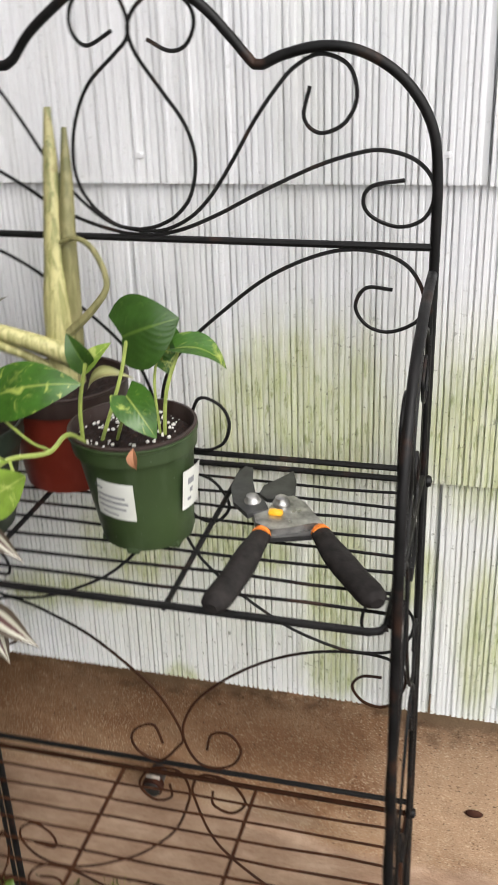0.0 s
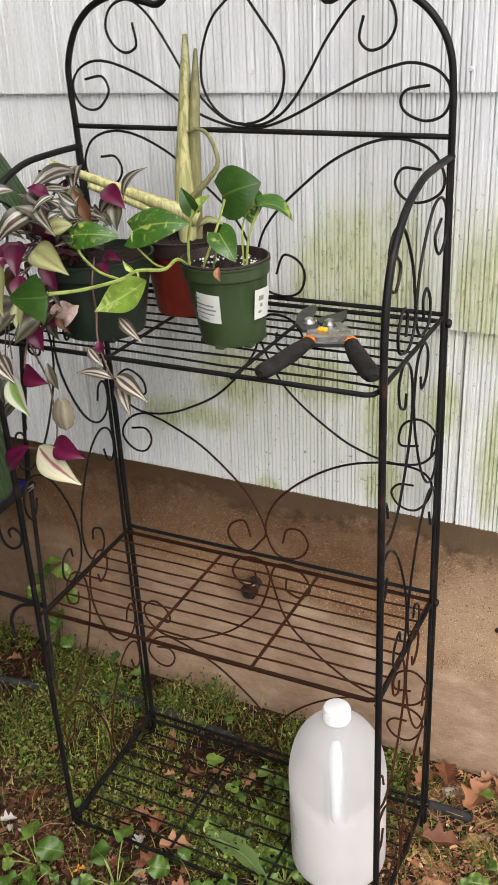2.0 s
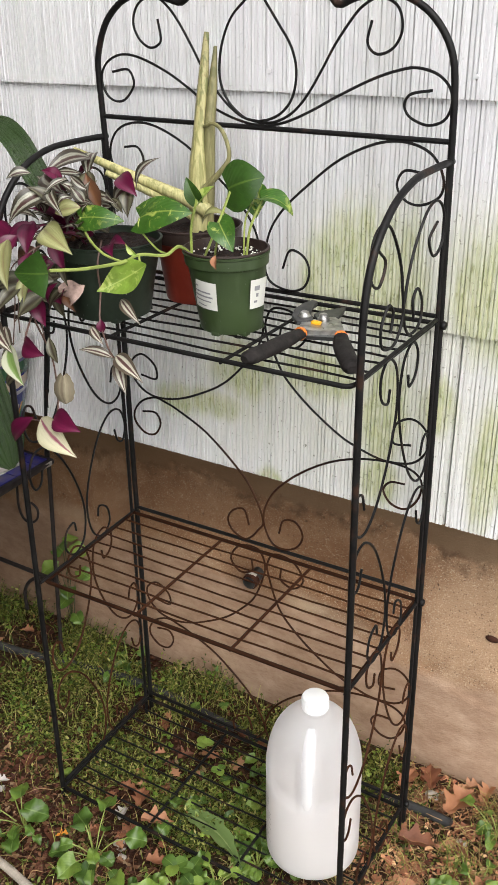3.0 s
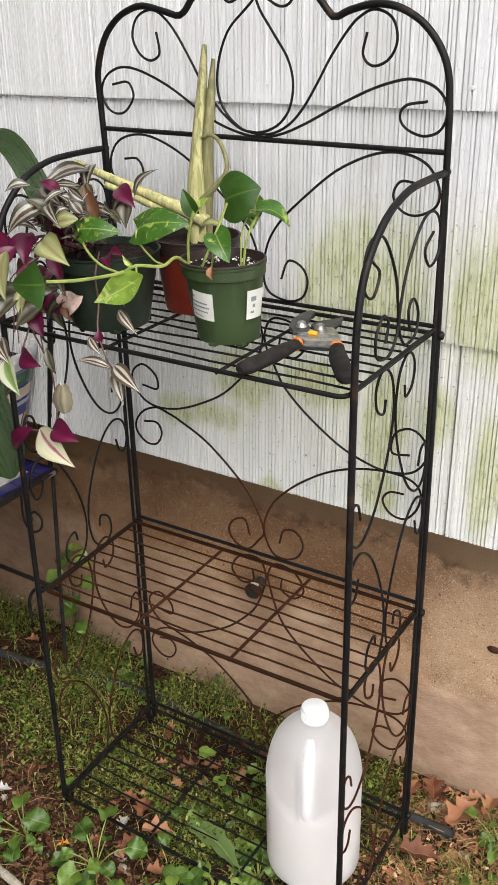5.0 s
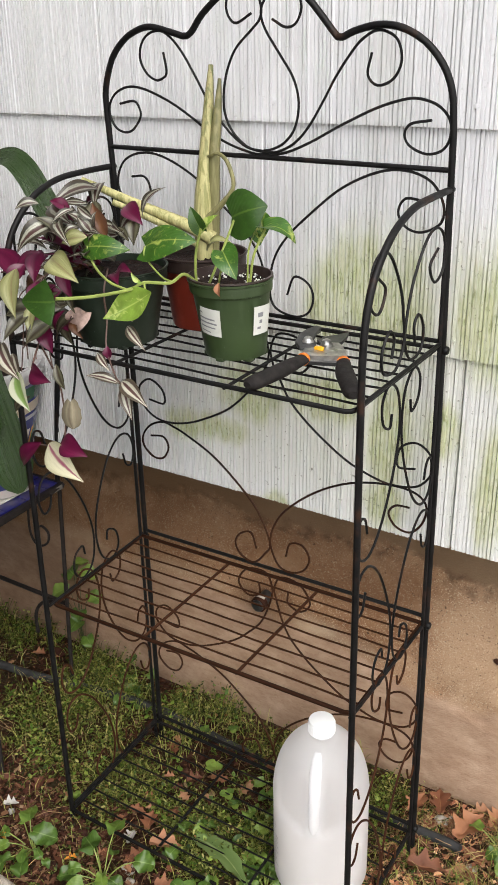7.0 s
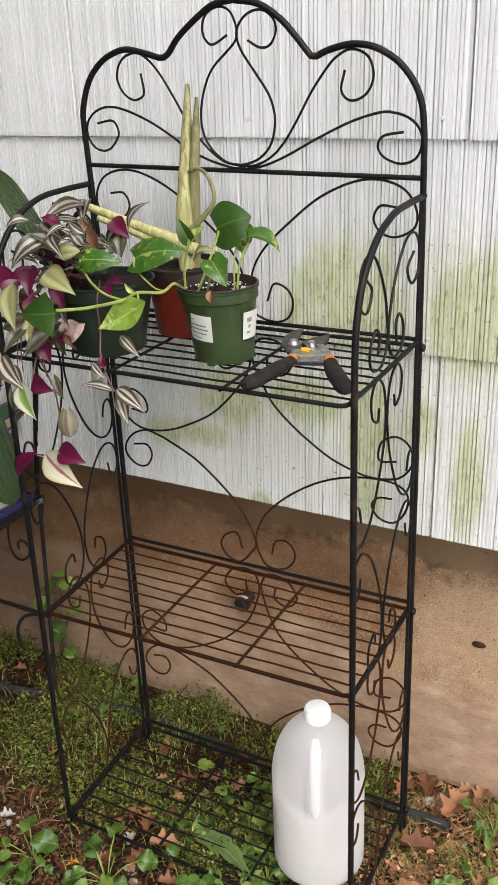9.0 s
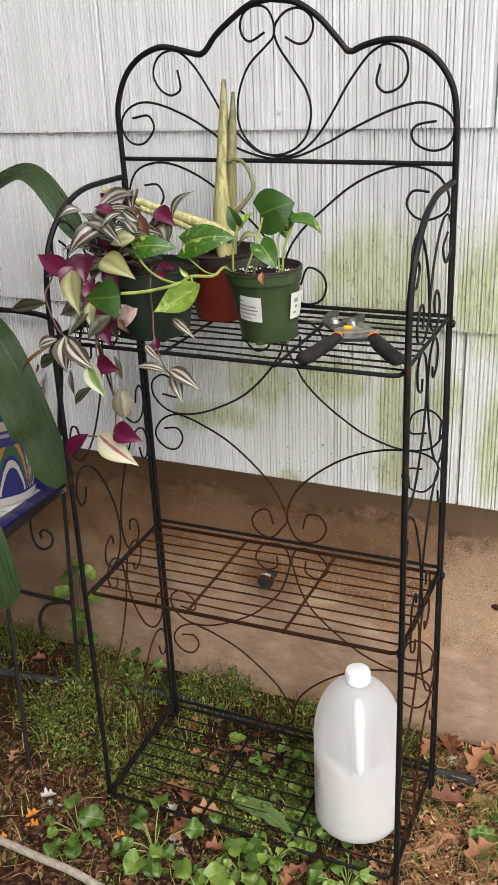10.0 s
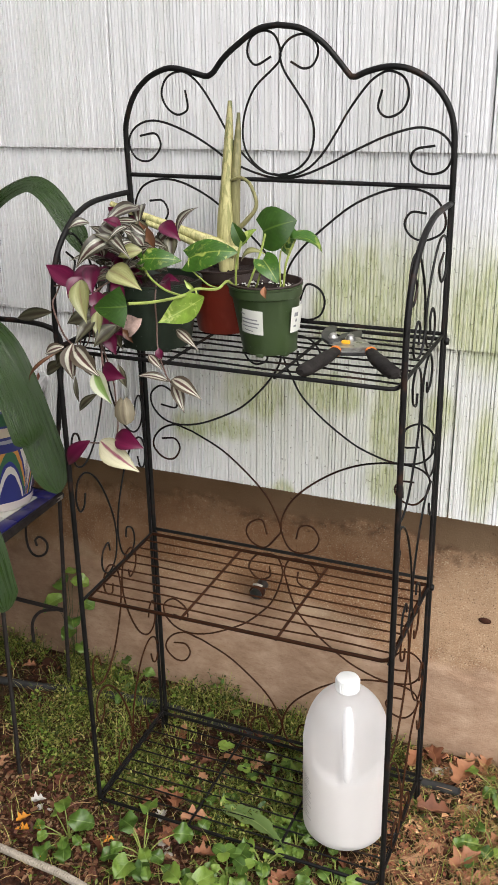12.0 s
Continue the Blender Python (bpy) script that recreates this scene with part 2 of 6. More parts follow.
def siding_material():
    m = Mat("painted_fibre_cement", 0.62, 0.0, 0.35)
    fine = m.noise(1.0, 4, m.scaled(420, 420, 4.0))
    big = m.noise(3.2, 4)
    paint = m.ramp(big, [(0.3, (0.66, 0.66, 0.675)), (0.7, (0.76, 0.755, 0.765))])
    paint = m.mix(m.ramp(fine, [(0.55, 0.0), (0.74, 0.25)]), paint, (0.42, 0.42, 0.42))
    paint = m.mix(m.ramp(m.noise(1.0, 5, m.scaled(14, 14, 2.2)), [(0.48, 0.0), (0.75, 0.34)]), paint, (0.47, 0.47, 0.43))
    spots = None
    for x, z, rx, rz in ((-0.185, 1.005, 0.080, 0.100), (-0.130, 0.985, 0.070, 0.125), (-0.235, 0.97, 0.05, 0.085), (0.030, 0.985, 0.080, 0.115), (0.10, 1.0, 0.09, 0.13),
                         (-0.385, 0.795, 0.075, 0.060), (-0.245, 0.815, 0.10, 0.045), (-0.125, 0.775, 0.045, 0.115), (0.045, 0.715, 0.032, 0.115),
                         (-0.129, 0.655, 0.045, 0.050), (-0.525, 0.715, 0.055, 0.035), (-0.440, 0.722, 0.07, 0.030), (-0.329, 0.600, 0.03, 0.030), (-0.04, 0.80, 0.04, 0.05)):
        b = m.blob(x, z, rx * 1.35, rz * 1.35)
        spots = b if spots is None else m.math("MAXIMUM", spots, b)
    ragged = m.math("ADD", spots, m.math("MULTIPLY", m.math("SUBTRACT", m.noise(1.0, 6, m.scaled(40, 40, 11), rough=0.6), 0.5), 1.5))
    film = m.math("MULTIPLY", m.ramp(ragged, [(0.05, 0.0), (0.62, 1.0)]), m.ramp(spots, [(0.0, 0.0), (0.5, 1.0)]))
    wash = m.math("MAXIMUM", m.blob(-0.20, 0.78, 0.50, 0.30), m.blob(-0.06, 0.95, 0.32, 0.21))
    paint = m.mix(m.ramp(m.math("ADD", wash, m.math("MULTIPLY", m.math("SUBTRACT", m.noise(1.0, 5, m.scaled(22, 22, 7)), 0.5), 0.8)), [(0.05, 0.0), (0.8, 0.5)]), paint, (0.57, 0.575, 0.46))
    grain = m.ramp(m.noise(1.0, 5, m.scaled(240, 240, 34)), [(0.34, 0.55), (0.62, 1.0)])
    paint = m.mix(m.math("MULTIPLY", film, m.math("MULTIPLY", grain, 0.84)), paint, m.ramp(m.noise(26, 3), [(0.3, (0.50, 0.51, 0.29)), (0.7, (0.36, 0.395, 0.17))]))
    dots = m.math("MULTIPLY", m.ramp(m.noise(1.0, 5, m.scaled(190, 190, 60)), [(0.55, 0.0), (0.70, 1.0)]), m.ramp(film, [(0.3, 0.0), (1.0, 1.0)]))
    paint = m.mix(m.math("MULTIPLY", dots, 0.85), paint, (0.20, 0.225, 0.085))
    specks = m.math("MULTIPLY", m.ramp(m.noise(150, 3), [(0.64, 0.0), (0.72, 0.7)]), m.ramp(wash, [(0.0, 0.25), (0.5, 1.0)]))
    paint = m.mix(specks, paint, (0.13, 0.13, 0.09))
    m.set(Base_Color=paint)
    m.bump(m.noise(1.0, 4, m.scaled(500, 500, 60)), 0.35, 0.001)
    return m.m


def concrete_material():
    """Sandy brown concrete: a smooth skim on top, a pale worn foot."""
    m = Mat("brown_concrete", 0.88, 0.0, 0.15)
    rag = m.noise(9, 6, distortion=0.4)
    x, y, z = m.axes()
    col = m.ramp(rag, [(0.3, (0.185, 0.090, 0.046)), (0.5, (0.280, 0.154, 0.083)), (0.68, (0.385, 0.234, 0.137))])
    tan = m.ramp(m.math("ADD", m.blob(0.06, 0.33, 0.24, 0.24), m.math("MULTIPLY", m.math("SUBTRACT", rag, 0.5), 0.9)), [(0.15, 0.0), (0.5, 0.75)])
    col = m.mix(tan, col, (0.47, 0.315, 0.20))
    col = m.mix(m.ramp(m.noise(430, 3), [(0.56, 0.0), (0.66, 0.85)]), col, (0.60, 0.47, 0.32))
    col = m.mix(m.ramp(m.noise(300, 3), [(0.60, 0.0), (0.68, 0.8)]), col, (0.075, 0.045, 0.026))
    edge = m.math("ADD", z, m.math("MULTIPLY", m.math("SUBTRACT", m.noise(7, 6, rough=0.65), 0.5), 0.16))
    skim = m.ramp(edge, [(0.448, 0.0), (0.466, 1.0)])
    col = m.mix(m.math("MULTIPLY", skim, 0.93), col, m.ramp(m.noise(5, 5), [(0.3, (0.165, 0.103, 0.058)), (0.7, (0.245, 0.165, 0.100))]))
    crust = m.math("MULTIPLY", m.ramp(edge, [(0.430, 0.0), (0.455, 1.0), (0.470, 0.0)]), m.ramp(m.noise(30, 5), [(0.42, 0.0), (0.60, 0.8)]))
    col = m.mix(crust, col, (0.075, 0.043, 0.025))
    pits = m.ramp(m.noise(70, 2), [(0.72, 0.0), (0.76, 0.8)])
    col = m.mix(pits, col, (0.06, 0.035, 0.02))
    ledge = m.ramp(m.math("ADD", x, 1.0), [(0.42, 0.268), (0.65, 0.250), (0.95, 0.196)])
    above = m.math("ADD", m.math("SUBTRACT", z, ledge), m.math("MULTIPLY", m.math("SUBTRACT", rag, 0.5), 0.05))
    foot = m.ramp(m.math("ADD", above, 0.5), [(0.493, 1.0), (0.507, 0.0)])
    worn = m.ramp(m.noise(1.0, 7, m.scaled(14, 14, 26), rough=0.68), [(0.32, (0.28, 0.178, 0.118)), (0.5, (0.38, 0.255, 0.175)), (0.68, (0.49, 0.350, 0.250))])
    worn = m.mix(m.ramp(m.noise(1.0, 4, m.scaled(90, 90, 260)), [(0.56, 0.0), (0.70, 0.4)]), worn, (0.23, 0.145, 0.095))
    col = m.mix(m.math("MULTIPLY", foot, 0.94), col, worn)
    lip = m.math("MULTIPLY", m.ramp(m.math("ADD", above, 0.5), [(0.492, 0.0), (0.512, 0.8), (0.545, 0.0)]), m.ramp(m.noise(6, 4), [(0.42, 0.0), (0.58, 1.0)]))
    col = m.mix(lip, col, (0.50, 0.38, 0.265))
    # ragged dark blobs, mostly left: the light's falloff painted into the colour
    dimmed = None
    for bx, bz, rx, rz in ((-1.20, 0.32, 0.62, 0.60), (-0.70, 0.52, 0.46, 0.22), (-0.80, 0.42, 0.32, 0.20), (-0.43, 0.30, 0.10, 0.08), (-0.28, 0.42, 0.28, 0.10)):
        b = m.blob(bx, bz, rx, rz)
        dimmed = b if dimmed is None else m.math("MAXIMUM", dimmed, b)
    dim_amount = m.ramp(m.math("ADD", dimmed, m.math("MULTIPLY", m.math("SUBTRACT", rag, 0.5), 0.7)), [(0.08, 0.0), (0.5, 0.46)])
    col = m.mix(dim_amount, col, (0.110, 0.055, 0.026))
    m.set(Base_Color=col)
    m.bump(m.math("ADD", m.math("MULTIPLY", m.noise(330, 3), 0.6), m.noise(34, 6)), 0.6, 0.003)
    return m.m


def soil_material():
    m = Mat("damp_soil", 0.85, 0.0, 0.18)
    col = m.ramp(m.noise(80, 6), [(0.3, (0.012, 0.005, 0.003)), (0.5, (0.036, 0.014, 0.008)), (0.66, (0.085, 0.035, 0.020)), (0.8, (0.20, 0.11, 0.07))])
    col = m.mix(m.ramp(m.noise(6, 5), [(0.45, 0.0), (0.65, 0.5)]), col, (0.035, 0.042, 0.014))
    m.set(Base_Color=col, Roughness=m.ramp(m.noise(120, 3), [(0.35, 0.45), (0.65, 0.95)]))
    m.bump(m.math("ADD", m.noise(160, 5), m.noise(45, 4)), 1.0, 0.008)
    return m.m


def plain(name, color, rough=0.5, spec=0.5, vary=0.12, scale=80, bump=0.15, metal=0.0):
    m = Mat(name, rough, metal, spec)
    dark = tuple(c * (1 - vary * 1.6) for c in color)
    light = tuple(min(1, c * (1 + vary)) for c in color)
    n = m.noise(scale, 5)
    m.set(Base_Color=m.ramp(n, [(0.3, dark), (0.7, light)]), Roughness=m.ramp(m.noise(scale * 0.4, 4), [(0.3, max(0.05, rough - 0.1)), (0.7, min(1, rough + 0.12))]))
    m.bump(m.noise(scale * 6, 3), bump, 0.0008)
    return m.m


def dusty_plastic(name, color, rough):
    """Nursery pot plastic: fine scuffs and dried splashes."""
    m = Mat(name, rough, 0.0, 0.45)
    scuff = m.ramp(m.noise(1.0, 6, m.scaled(60, 60, 22)), [(0.52, 0.0), (0.75, 0.35)])
    spots = m.ramp(m.noise(190, 3), [(0.70, 0.0), (0.76, 0.55)])
    col = m.mix(scuff, m.ramp(m.noise(14, 4), [(0.3, tuple(c * 0.82 for c in color)), (0.7, tuple(c * 1.12 for c in color))]), tuple(c * 1.5 + 0.03 for c in color))
    m.set(Base_Color=m.mix(spots, col, tuple(c * 0.4 + 0.2 for c in color)), Roughness=m.ramp(m.noise(40, 4), [(0.3, rough - 0.08), (0.7, rough + 0.15)]))
    m.bump(m.noise(500, 3), 0.12, 0.0006)
    return m.m


def potting_material():
    m = Mat("potting_soil", 0.9, 0.0, 0.3)
    m.set(Base_Color=m.ramp(m.noise(220, 5), [(0.3, (0.005, 0.003, 0.003)), (0.6, (0.024, 0.012, 0.009)), (0.75, (0.065, 0.034, 0.022))]))
    m.bump(m.noise(300, 4), 1.0, 0.006)
    return m.m


def blade(m, col, rough=0.38, glow=0.25, bumps=True):
    """Leaf shader: gloss above, some light let through."""
    m.set(Base_Color=col, Roughness=rough)
    thin = m.node("ShaderNodeBsdfTranslucent", Color=col)
    both = m.t.nodes.new("ShaderNodeMixShader")
    both.inputs[0].default_value = glow
    m.t.links.new(m.b.outputs[0], both.inputs[1])
    m.t.links.new(thin.outputs[0], both.inputs[2])
    m.t.links.new(both.outputs[0], m.t.nodes["Material Output"].inputs["Surface"])
    if bumps:
        u, v, _ = m.axes(m.uv())
        rib = m.math("ABSOLUTE", m.math("SUBTRACT", u, 0.5))
        veins = m.math("SINE", m.math("MULTIPLY", m.math("SUBTRACT", m.math("MULTIPLY", v, 3.0), m.math("MULTIPLY", rib, 3.0)), 16.0))
        m.bump(m.math("ADD", m.math("MULTIPLY", veins, 0.25), m.math("MULTIPLY", rib, -2.0)), 0.25, 0.001)
    return m.m


def pothos_material(name, green, cream, amount):
    m = Mat(name)
    fleck = m.noise(170, 4, distortion=0.8)
    col = m.ramp(m.noise(60, 3), [(0.3, tuple(c * 0.75 for c in green)), (0.7, tuple(c * 1.2 for c in green))])
    col = m.mix(m.ramp(m.noise(55, 5, distortion=1.5), [(0.58 - amount, 0.0), (0.70 - amount, 0.7)]), col, cream)
    col = m.mix(m.ramp(fleck, [(0.60, 0.0), (0.70, 0.25)]), col, tuple(0.5 * (a + b) for a, b in zip(green, cream)))
    u, v, _ = m.axes(m.uv())
    rib = m.ramp(m.math("ABSOLUTE", m.math("SUBTRACT", u, 0.5)), [(0.0, 0.5), (0.035, 0.0)])
    col = m.mix(rib, col, cream)
    return blade(m, col, 0.3, 0.22)


def striped_material(name, stops, lines=0.3, vary=0.35):
    """Leaf banded along its length; stops run from midrib to margin."""
    m = Mat(name)
    u, v, _ = m.axes(m.uv())
    across = m.math("MULTIPLY", m.math("ABSOLUTE", m.math("SUBTRACT", u, 0.5)), 2.0)
    across = m.math("ADD", across, m.math("MULTIPLY", m.math("SUBTRACT", m.noise(60, 3), 0.5), 0.22))
    col = m.ramp(across, stops)
    fine = m.ramp(m.noise(1.0, 3, m.scaled(42, 2.5, 1, m.uv())), [(0.45, 0.0), (0.62, lines)])
    col = m.mix(fine, col, stops[-1][1])
    col = m.mix(m.math("MULTIPLY", m.random(), vary), col, tuple(0.35 * c for c in stops[1][1]))
    return blade(m, col, 0.36, 0.22, False)


def cane_material(name, tone=1.0):
    m = Mat(name, 0.5, spec=0.35)
    spots = m.noise(1.0, 5, m.scaled(200, 200, 26), distortion=0.5)
    x, y, z = m.axes()
    up = m.math("MULTIPLY", m.math("SUBTRACT", z, 0.99), 4.6)
    pale = m.ramp(up, [(0.0, (0.50, 0.46, 0.22)), (0.45, (0.47, 0.43, 0.20)), (1.0, (0.32, 0.29, 0.14))])
    dark = m.ramp(up, [(0.0, (0.31, 0.30, 0.12)), (0.45, (0.22, 0.22, 0.08)), (1.0, (0.10, 0.12, 0.045))])
    col = m.mix(m.ramp(spots, [(0.42, 0.0), (0.58, 0.9)]), pale, dark)
    col = m.mix(m.math("MULTIPLY", m.ramp(m.noise(240, 3), [(0.58, 0.0), (0.70, 0.7)]), m.ramp(up, [(0.5, 0.3), (1.0, 1.0)])), col, (0.19, 0.13, 0.06))
    col = m.mix(1.0 - tone, col, (0.11, 0.10, 0.045))
    m.set(Base_Color=col)
    m.bump(m.noise(1.0, 4, m.scaled(300, 300, 30)), 0.5, 0.0015)
    return m.m


def weed_material():
    m = Mat("weed_leaf", spec=0.22)
    r = m.island()
    col = m.ramp(r, [(0.0, (0.020, 0.036, 0.008)), (0.3, (0.062, 0.082, 0.016)), (0.6, (0.135, 0.155, 0.032)), (0.82, (0.26, 0.27, 0.065)), (0.95, (0.40, 0.38, 0.13)), (1.0, (0.22, 0.11, 0.045))])
    return blade(m, col, 0.5, 0.2, False)


def bright_weed_material():
    m = Mat("bright_weed_leaf", spec=0.3)
    col = m.ramp(m.island(), [(0.0, (0.06, 0.12, 0.018)), (0.5, (0.15, 0.24, 0.035)), (1.0, (0.32, 0.40, 0.08))])
    return blade(m, col, 0.42, 0.22, False)


def broad_material():
    m = Mat("broad_weed_leaf")
    tone = m.math("ADD", m.math("MULTIPLY", m.random(), 0.5), m.math("MULTIPLY", m.noise(60, 5), 0.55))
    col = m.ramp(tone, [(0.20, (0.028, 0.062, 0.010)), (0.50, (0.085, 0.155, 0.024)), (0.80, (0.20, 0.29, 0.05)), (0.98, (0.40, 0.46, 0.12))])
    u, v, _ = m.axes(m.uv())
    rib = m.ramp(m.math("ABSOLUTE", m.math("SUBTRACT", u, 0.5)), [(0.0, 0.5), (0.04, 0.0)])
    col = m.mix(rib, col, (0.24, 0.34, 0.10))
    col = m.mix(m.ramp(m.noise(140, 4), [(0.64, 0.0), (0.72, 0.6)]), col, (0.16, 0.10, 0.03))
    return blade(m, col, 0.38, 0.2)


def dry_material(name, stops):
    m = Mat(name, 0.7, spec=0.25)
    r = m.random()
    n = m.noise(60, 5)
    col = m.ramp(m.math("ADD", m.math("MULTIPLY", r, 0.65), m.math("MULTIPLY", n, 0.35)), stops)
    u, v, _ = m.axes(m.uv())
    rib = m.ramp(m.math("ABSOLUTE", m.math("SUBTRACT", u, 0.5)), [(0.0, 0.55), (0.03, 0.0)])
    return blade(m, m.mix(rib, col, (0.42, 0.22, 0.10)), 0.55, 0.1)


def straw_material():
    m = Mat("dry_straw", 0.7, spec=0.2)
    m.set(Base_Color=m.ramp(m.island(), [(0.0, (0.10, 0.05, 0.026)), (0.4, (0.24, 0.15, 0.075)), (0.8, (0.40, 0.25, 0.12)), (1.0, (0.36, 0.29, 0.11))]))
    return m.m


def litter_material(name, tone):
    m = Mat(name, 0.75, spec=0.2)
    col = m.ramp(m.island(), [(0.0, tuple(c * tone for c in (0.04, 0.016, 0.010))), (0.35, tuple(c * tone for c in (0.115, 0.042, 0.024))), (0.65, tuple(c * tone for c in (0.22, 0.092, 0.050))), (0.88, tuple(c * tone for c in (0.32, 0.17, 0.09))), (1.0, tuple(c * tone for c in (0.46, 0.32, 0.19)))])
    return blade(m, col, 0.65, 0.08, False)


def grass_material():
    m = Mat("grass_blade", spec=0.25)
    col = m.ramp(m.island(), [(0.0, (0.06, 0.10, 0.015)), (0.4, (0.17, 0.22, 0.035)), (0.75, (0.34, 0.36, 0.08)), (1.0, (0.56, 0.47, 0.20))])
    return blade(m, col, 0.5, 0.2, False)


def milky(name, tone, through, see, rough=0.38):
    """Scatters light on both sides of a thin wall and is a little see-through."""
    m = Mat(name, rough, 0.0, 0.12)
    m.set(Base_Color=m.ramp(m.noise(9, 3), [(0.3, tuple(c * 0.97 for c in tone)), (0.7, tone)]))
    thin = m.node("ShaderNodeBsdfTranslucent", Color=tone)
    clear = m.node("ShaderNodeBsdfTransparent", Color=(0.97, 0.97, 0.98))
    a, b = m.t.nodes.new("ShaderNodeMixShader"), m.t.nodes.new("ShaderNodeMixShader")
    a.inputs[0].default_value, b.inputs[0].default_value = through, see
    m.t.links.new(m.b.outputs[0], a.inputs[1])
    m.t.links.new(thin.outputs[0], a.inputs[2])
    m.t.links.new(a.outputs[0], b.inputs[1])
    m.t.links.new(clear.outputs[0], b.inputs[2])
    m.t.links.new(b.outputs[0], m.t.nodes["Material Output"].inputs["Surface"])
    m.bump(m.noise(30, 2), 0.1, 0.001)
    return m.m


def painted_pot_material():
    """White glaze with painted bands, arches and leaves."""
    m = Mat("painted_glaze", 0.25, 0.0, 0.5)
    u, v, _ = m.axes(m.uv())
    wob = m.math("ADD", v, m.math("MULTIPLY", m.math("SUBTRACT", m.noise(45, 3), 0.5), 0.014))
    bands = m.ramp(wob, [(0.0, (0.56, 0.50, 0.47)), (0.075, (0.03, 0.035, 0.15)), (0.095, (0.52, 0.49, 0.46)), (0.52, (0.035, 0.04, 0.15)), (0.60, (0.30, 0.30, 0.34)), (0.63, (0.03, 0.035, 0.15)), (0.655, (0.46, 0.38, 0.29)), (0.735, (0.03, 0.035, 0.15)), (0.755, (0.03, 0.09, 0.045)), (0.86, (0.10, 0.11, 0.20)), (0.885, (0.52, 0.50, 0.47))], "CONSTANT")
    saw = m.math("PINGPONG", m.math("MULTIPLY", u, 6.0), 0.5)
    bow = m.math("MULTIPLY", m.math("SINE", m.math("MULTIPLY", saw, 3.14159)), 0.50)
    arch = m.math("SUBTRACT", m.math("ADD", bow, m.math("MULTIPLY", m.noise(30, 3), 0.06)), m.math("SUBTRACT", wob, 0.07))
    motif = m.ramp(m.math("ADD", arch, 0.3), [(0.0, (0.52, 0.49, 0.46)), (0.24, (0.03, 0.035, 0.15)), (0.30, (0.44, 0.21, 0.06)), (0.37, (0.04, 0.11, 0.06)), (0.45, (0.03, 0.035, 0.16)), (0.50, (0.50, 0.47, 0.44)), (0.57, (0.03, 0.035, 0.15))], "CONSTANT")
    zone = m.ramp(wob, [(0.0, 0.0), (0.095, 1.0), (0.52, 0.0)], "CONSTANT")
    m.set(Base_Color=m.mix(zone, bands, motif))
    m.bump(m.noise(60, 3), 0.1, 0.001)
    return m.m


def strap_material():
    m = Mat("dark_strap_leaf")
    col = m.ramp(m.noise(1.0, 5, m.scaled(60, 3, 1, m.uv())), [(0.3, (0.009, 0.024, 0.003)), (0.7, (0.026, 0.054, 0.009))])
    dust = m.ramp(m.noise(26, 6), [(0.62, 0.0), (0.82, 0.22)])
    blade(m, m.mix(dust, col, (0.06, 0.075, 0.045)), 0.34, 0.04, False)
    m.set(Specular_IOR_Level=0.42, Roughness=m.ramp(m.noise(1.0, 4, m.scaled(14, 3, 1, m.uv())), [(0.40, 0.20), (0.60, 0.50)]))
    m.bump(m.noise(1.0, 3, m.scaled(75, 1.5, 1, m.uv())), 0.55, 0.003)
    return m.m


def tile_material(name, color):
    m = Mat(name, 0.28, 0.0, 0.5)
    m.set(Base_Color=m.mix(m.ramp(m.noise(45, 6), [(0.5, 0.0), (0.72, 0.6)]), m.ramp(m.random(), [(0.0, tuple(c * 0.7 for c in color)), (1.0, tuple(min(1, c * 1.15) for c in color))]), (0.10, 0.08, 0.07)))
    m.bump(m.noise(120, 3), 0.2, 0.001)
    return m.m


IRON, WIRE, DULL = iron_material(), brown_iron_material("brown_iron_wire"), brown_iron_material("dull_iron_rim", 0.6)
SIDING, CONCRETE, SOIL = siding_material(), concrete_material(), soil_material()
GREEN_POT = dusty_plastic("green_pot_plastic", (0.032, 0.052, 0.018), 0.4)
DARK_POT = dusty_plastic("dark_pot_plastic", (0.014, 0.022, 0.014), 0.42)
RED_POT = dusty_plastic("red_pot_plastic", (0.19, 0.024, 0.012), 0.4)
BROWN_RIM = dusty_plastic("brown_rim_plastic", (0.030, 0.017, 0.014), 0.45)
POTTING = potting_material()
PERLITE = plain("perlite", (0.72, 0.70, 0.66), 0.9, 0.2, 0.1, 300)
PAPER = plain("label_paper", (0.62, 0.62, 0.57), 0.55, 0.4, 0.04, 60, 0.05)
INK = plain("label_ink", (0.22, 0.22, 0.23), 0.6)
PALE_INK = plain("faded_grey_ink", (0.42, 0.42, 0.44), 0.5)
POTHOS = pothos_material("pothos_leaf", (0.045, 0.12, 0.015), (0.46, 0.52, 0.12), 0.035)
POTHOS_PLAIN = pothos_material("pothos_leaf_green", (0.034, 0.082, 0.014), (0.16, 0.24, 0.045), -0.08)
POTHOS_PALE = pothos_material("pothos_leaf_pale", (0.22, 0.34, 0.05), (0.58, 0.64, 0.20), 0.06)
STEM = plain("green_stem", (0.24, 0.29, 0.07), 0.45, 0.4, 0.2, 60)
DARK_STEM = plain("dark_green_stem", (0.045, 0.065, 0.02), 0.55, 0.3, 0.3, 60)
STEM_PURPLE = plain("purple_stem", (0.13, 0.075, 0.06), 0.5, 0.4, 0.3, 90)
SILVER = striped_material("silver_striped_leaf", [(0.0, (0.07, 0.030, 0.030)), (0.15, (0.09, 0.05, 0.04)), (0.26, (0.46, 0.46, 0.37)), (0.48, (0.42, 0.43, 0.34)), (0.60, (0.034, 0.030, 0.022)), (1.0, (0.055, 0.045, 0.026))], 0.5, 0.5)
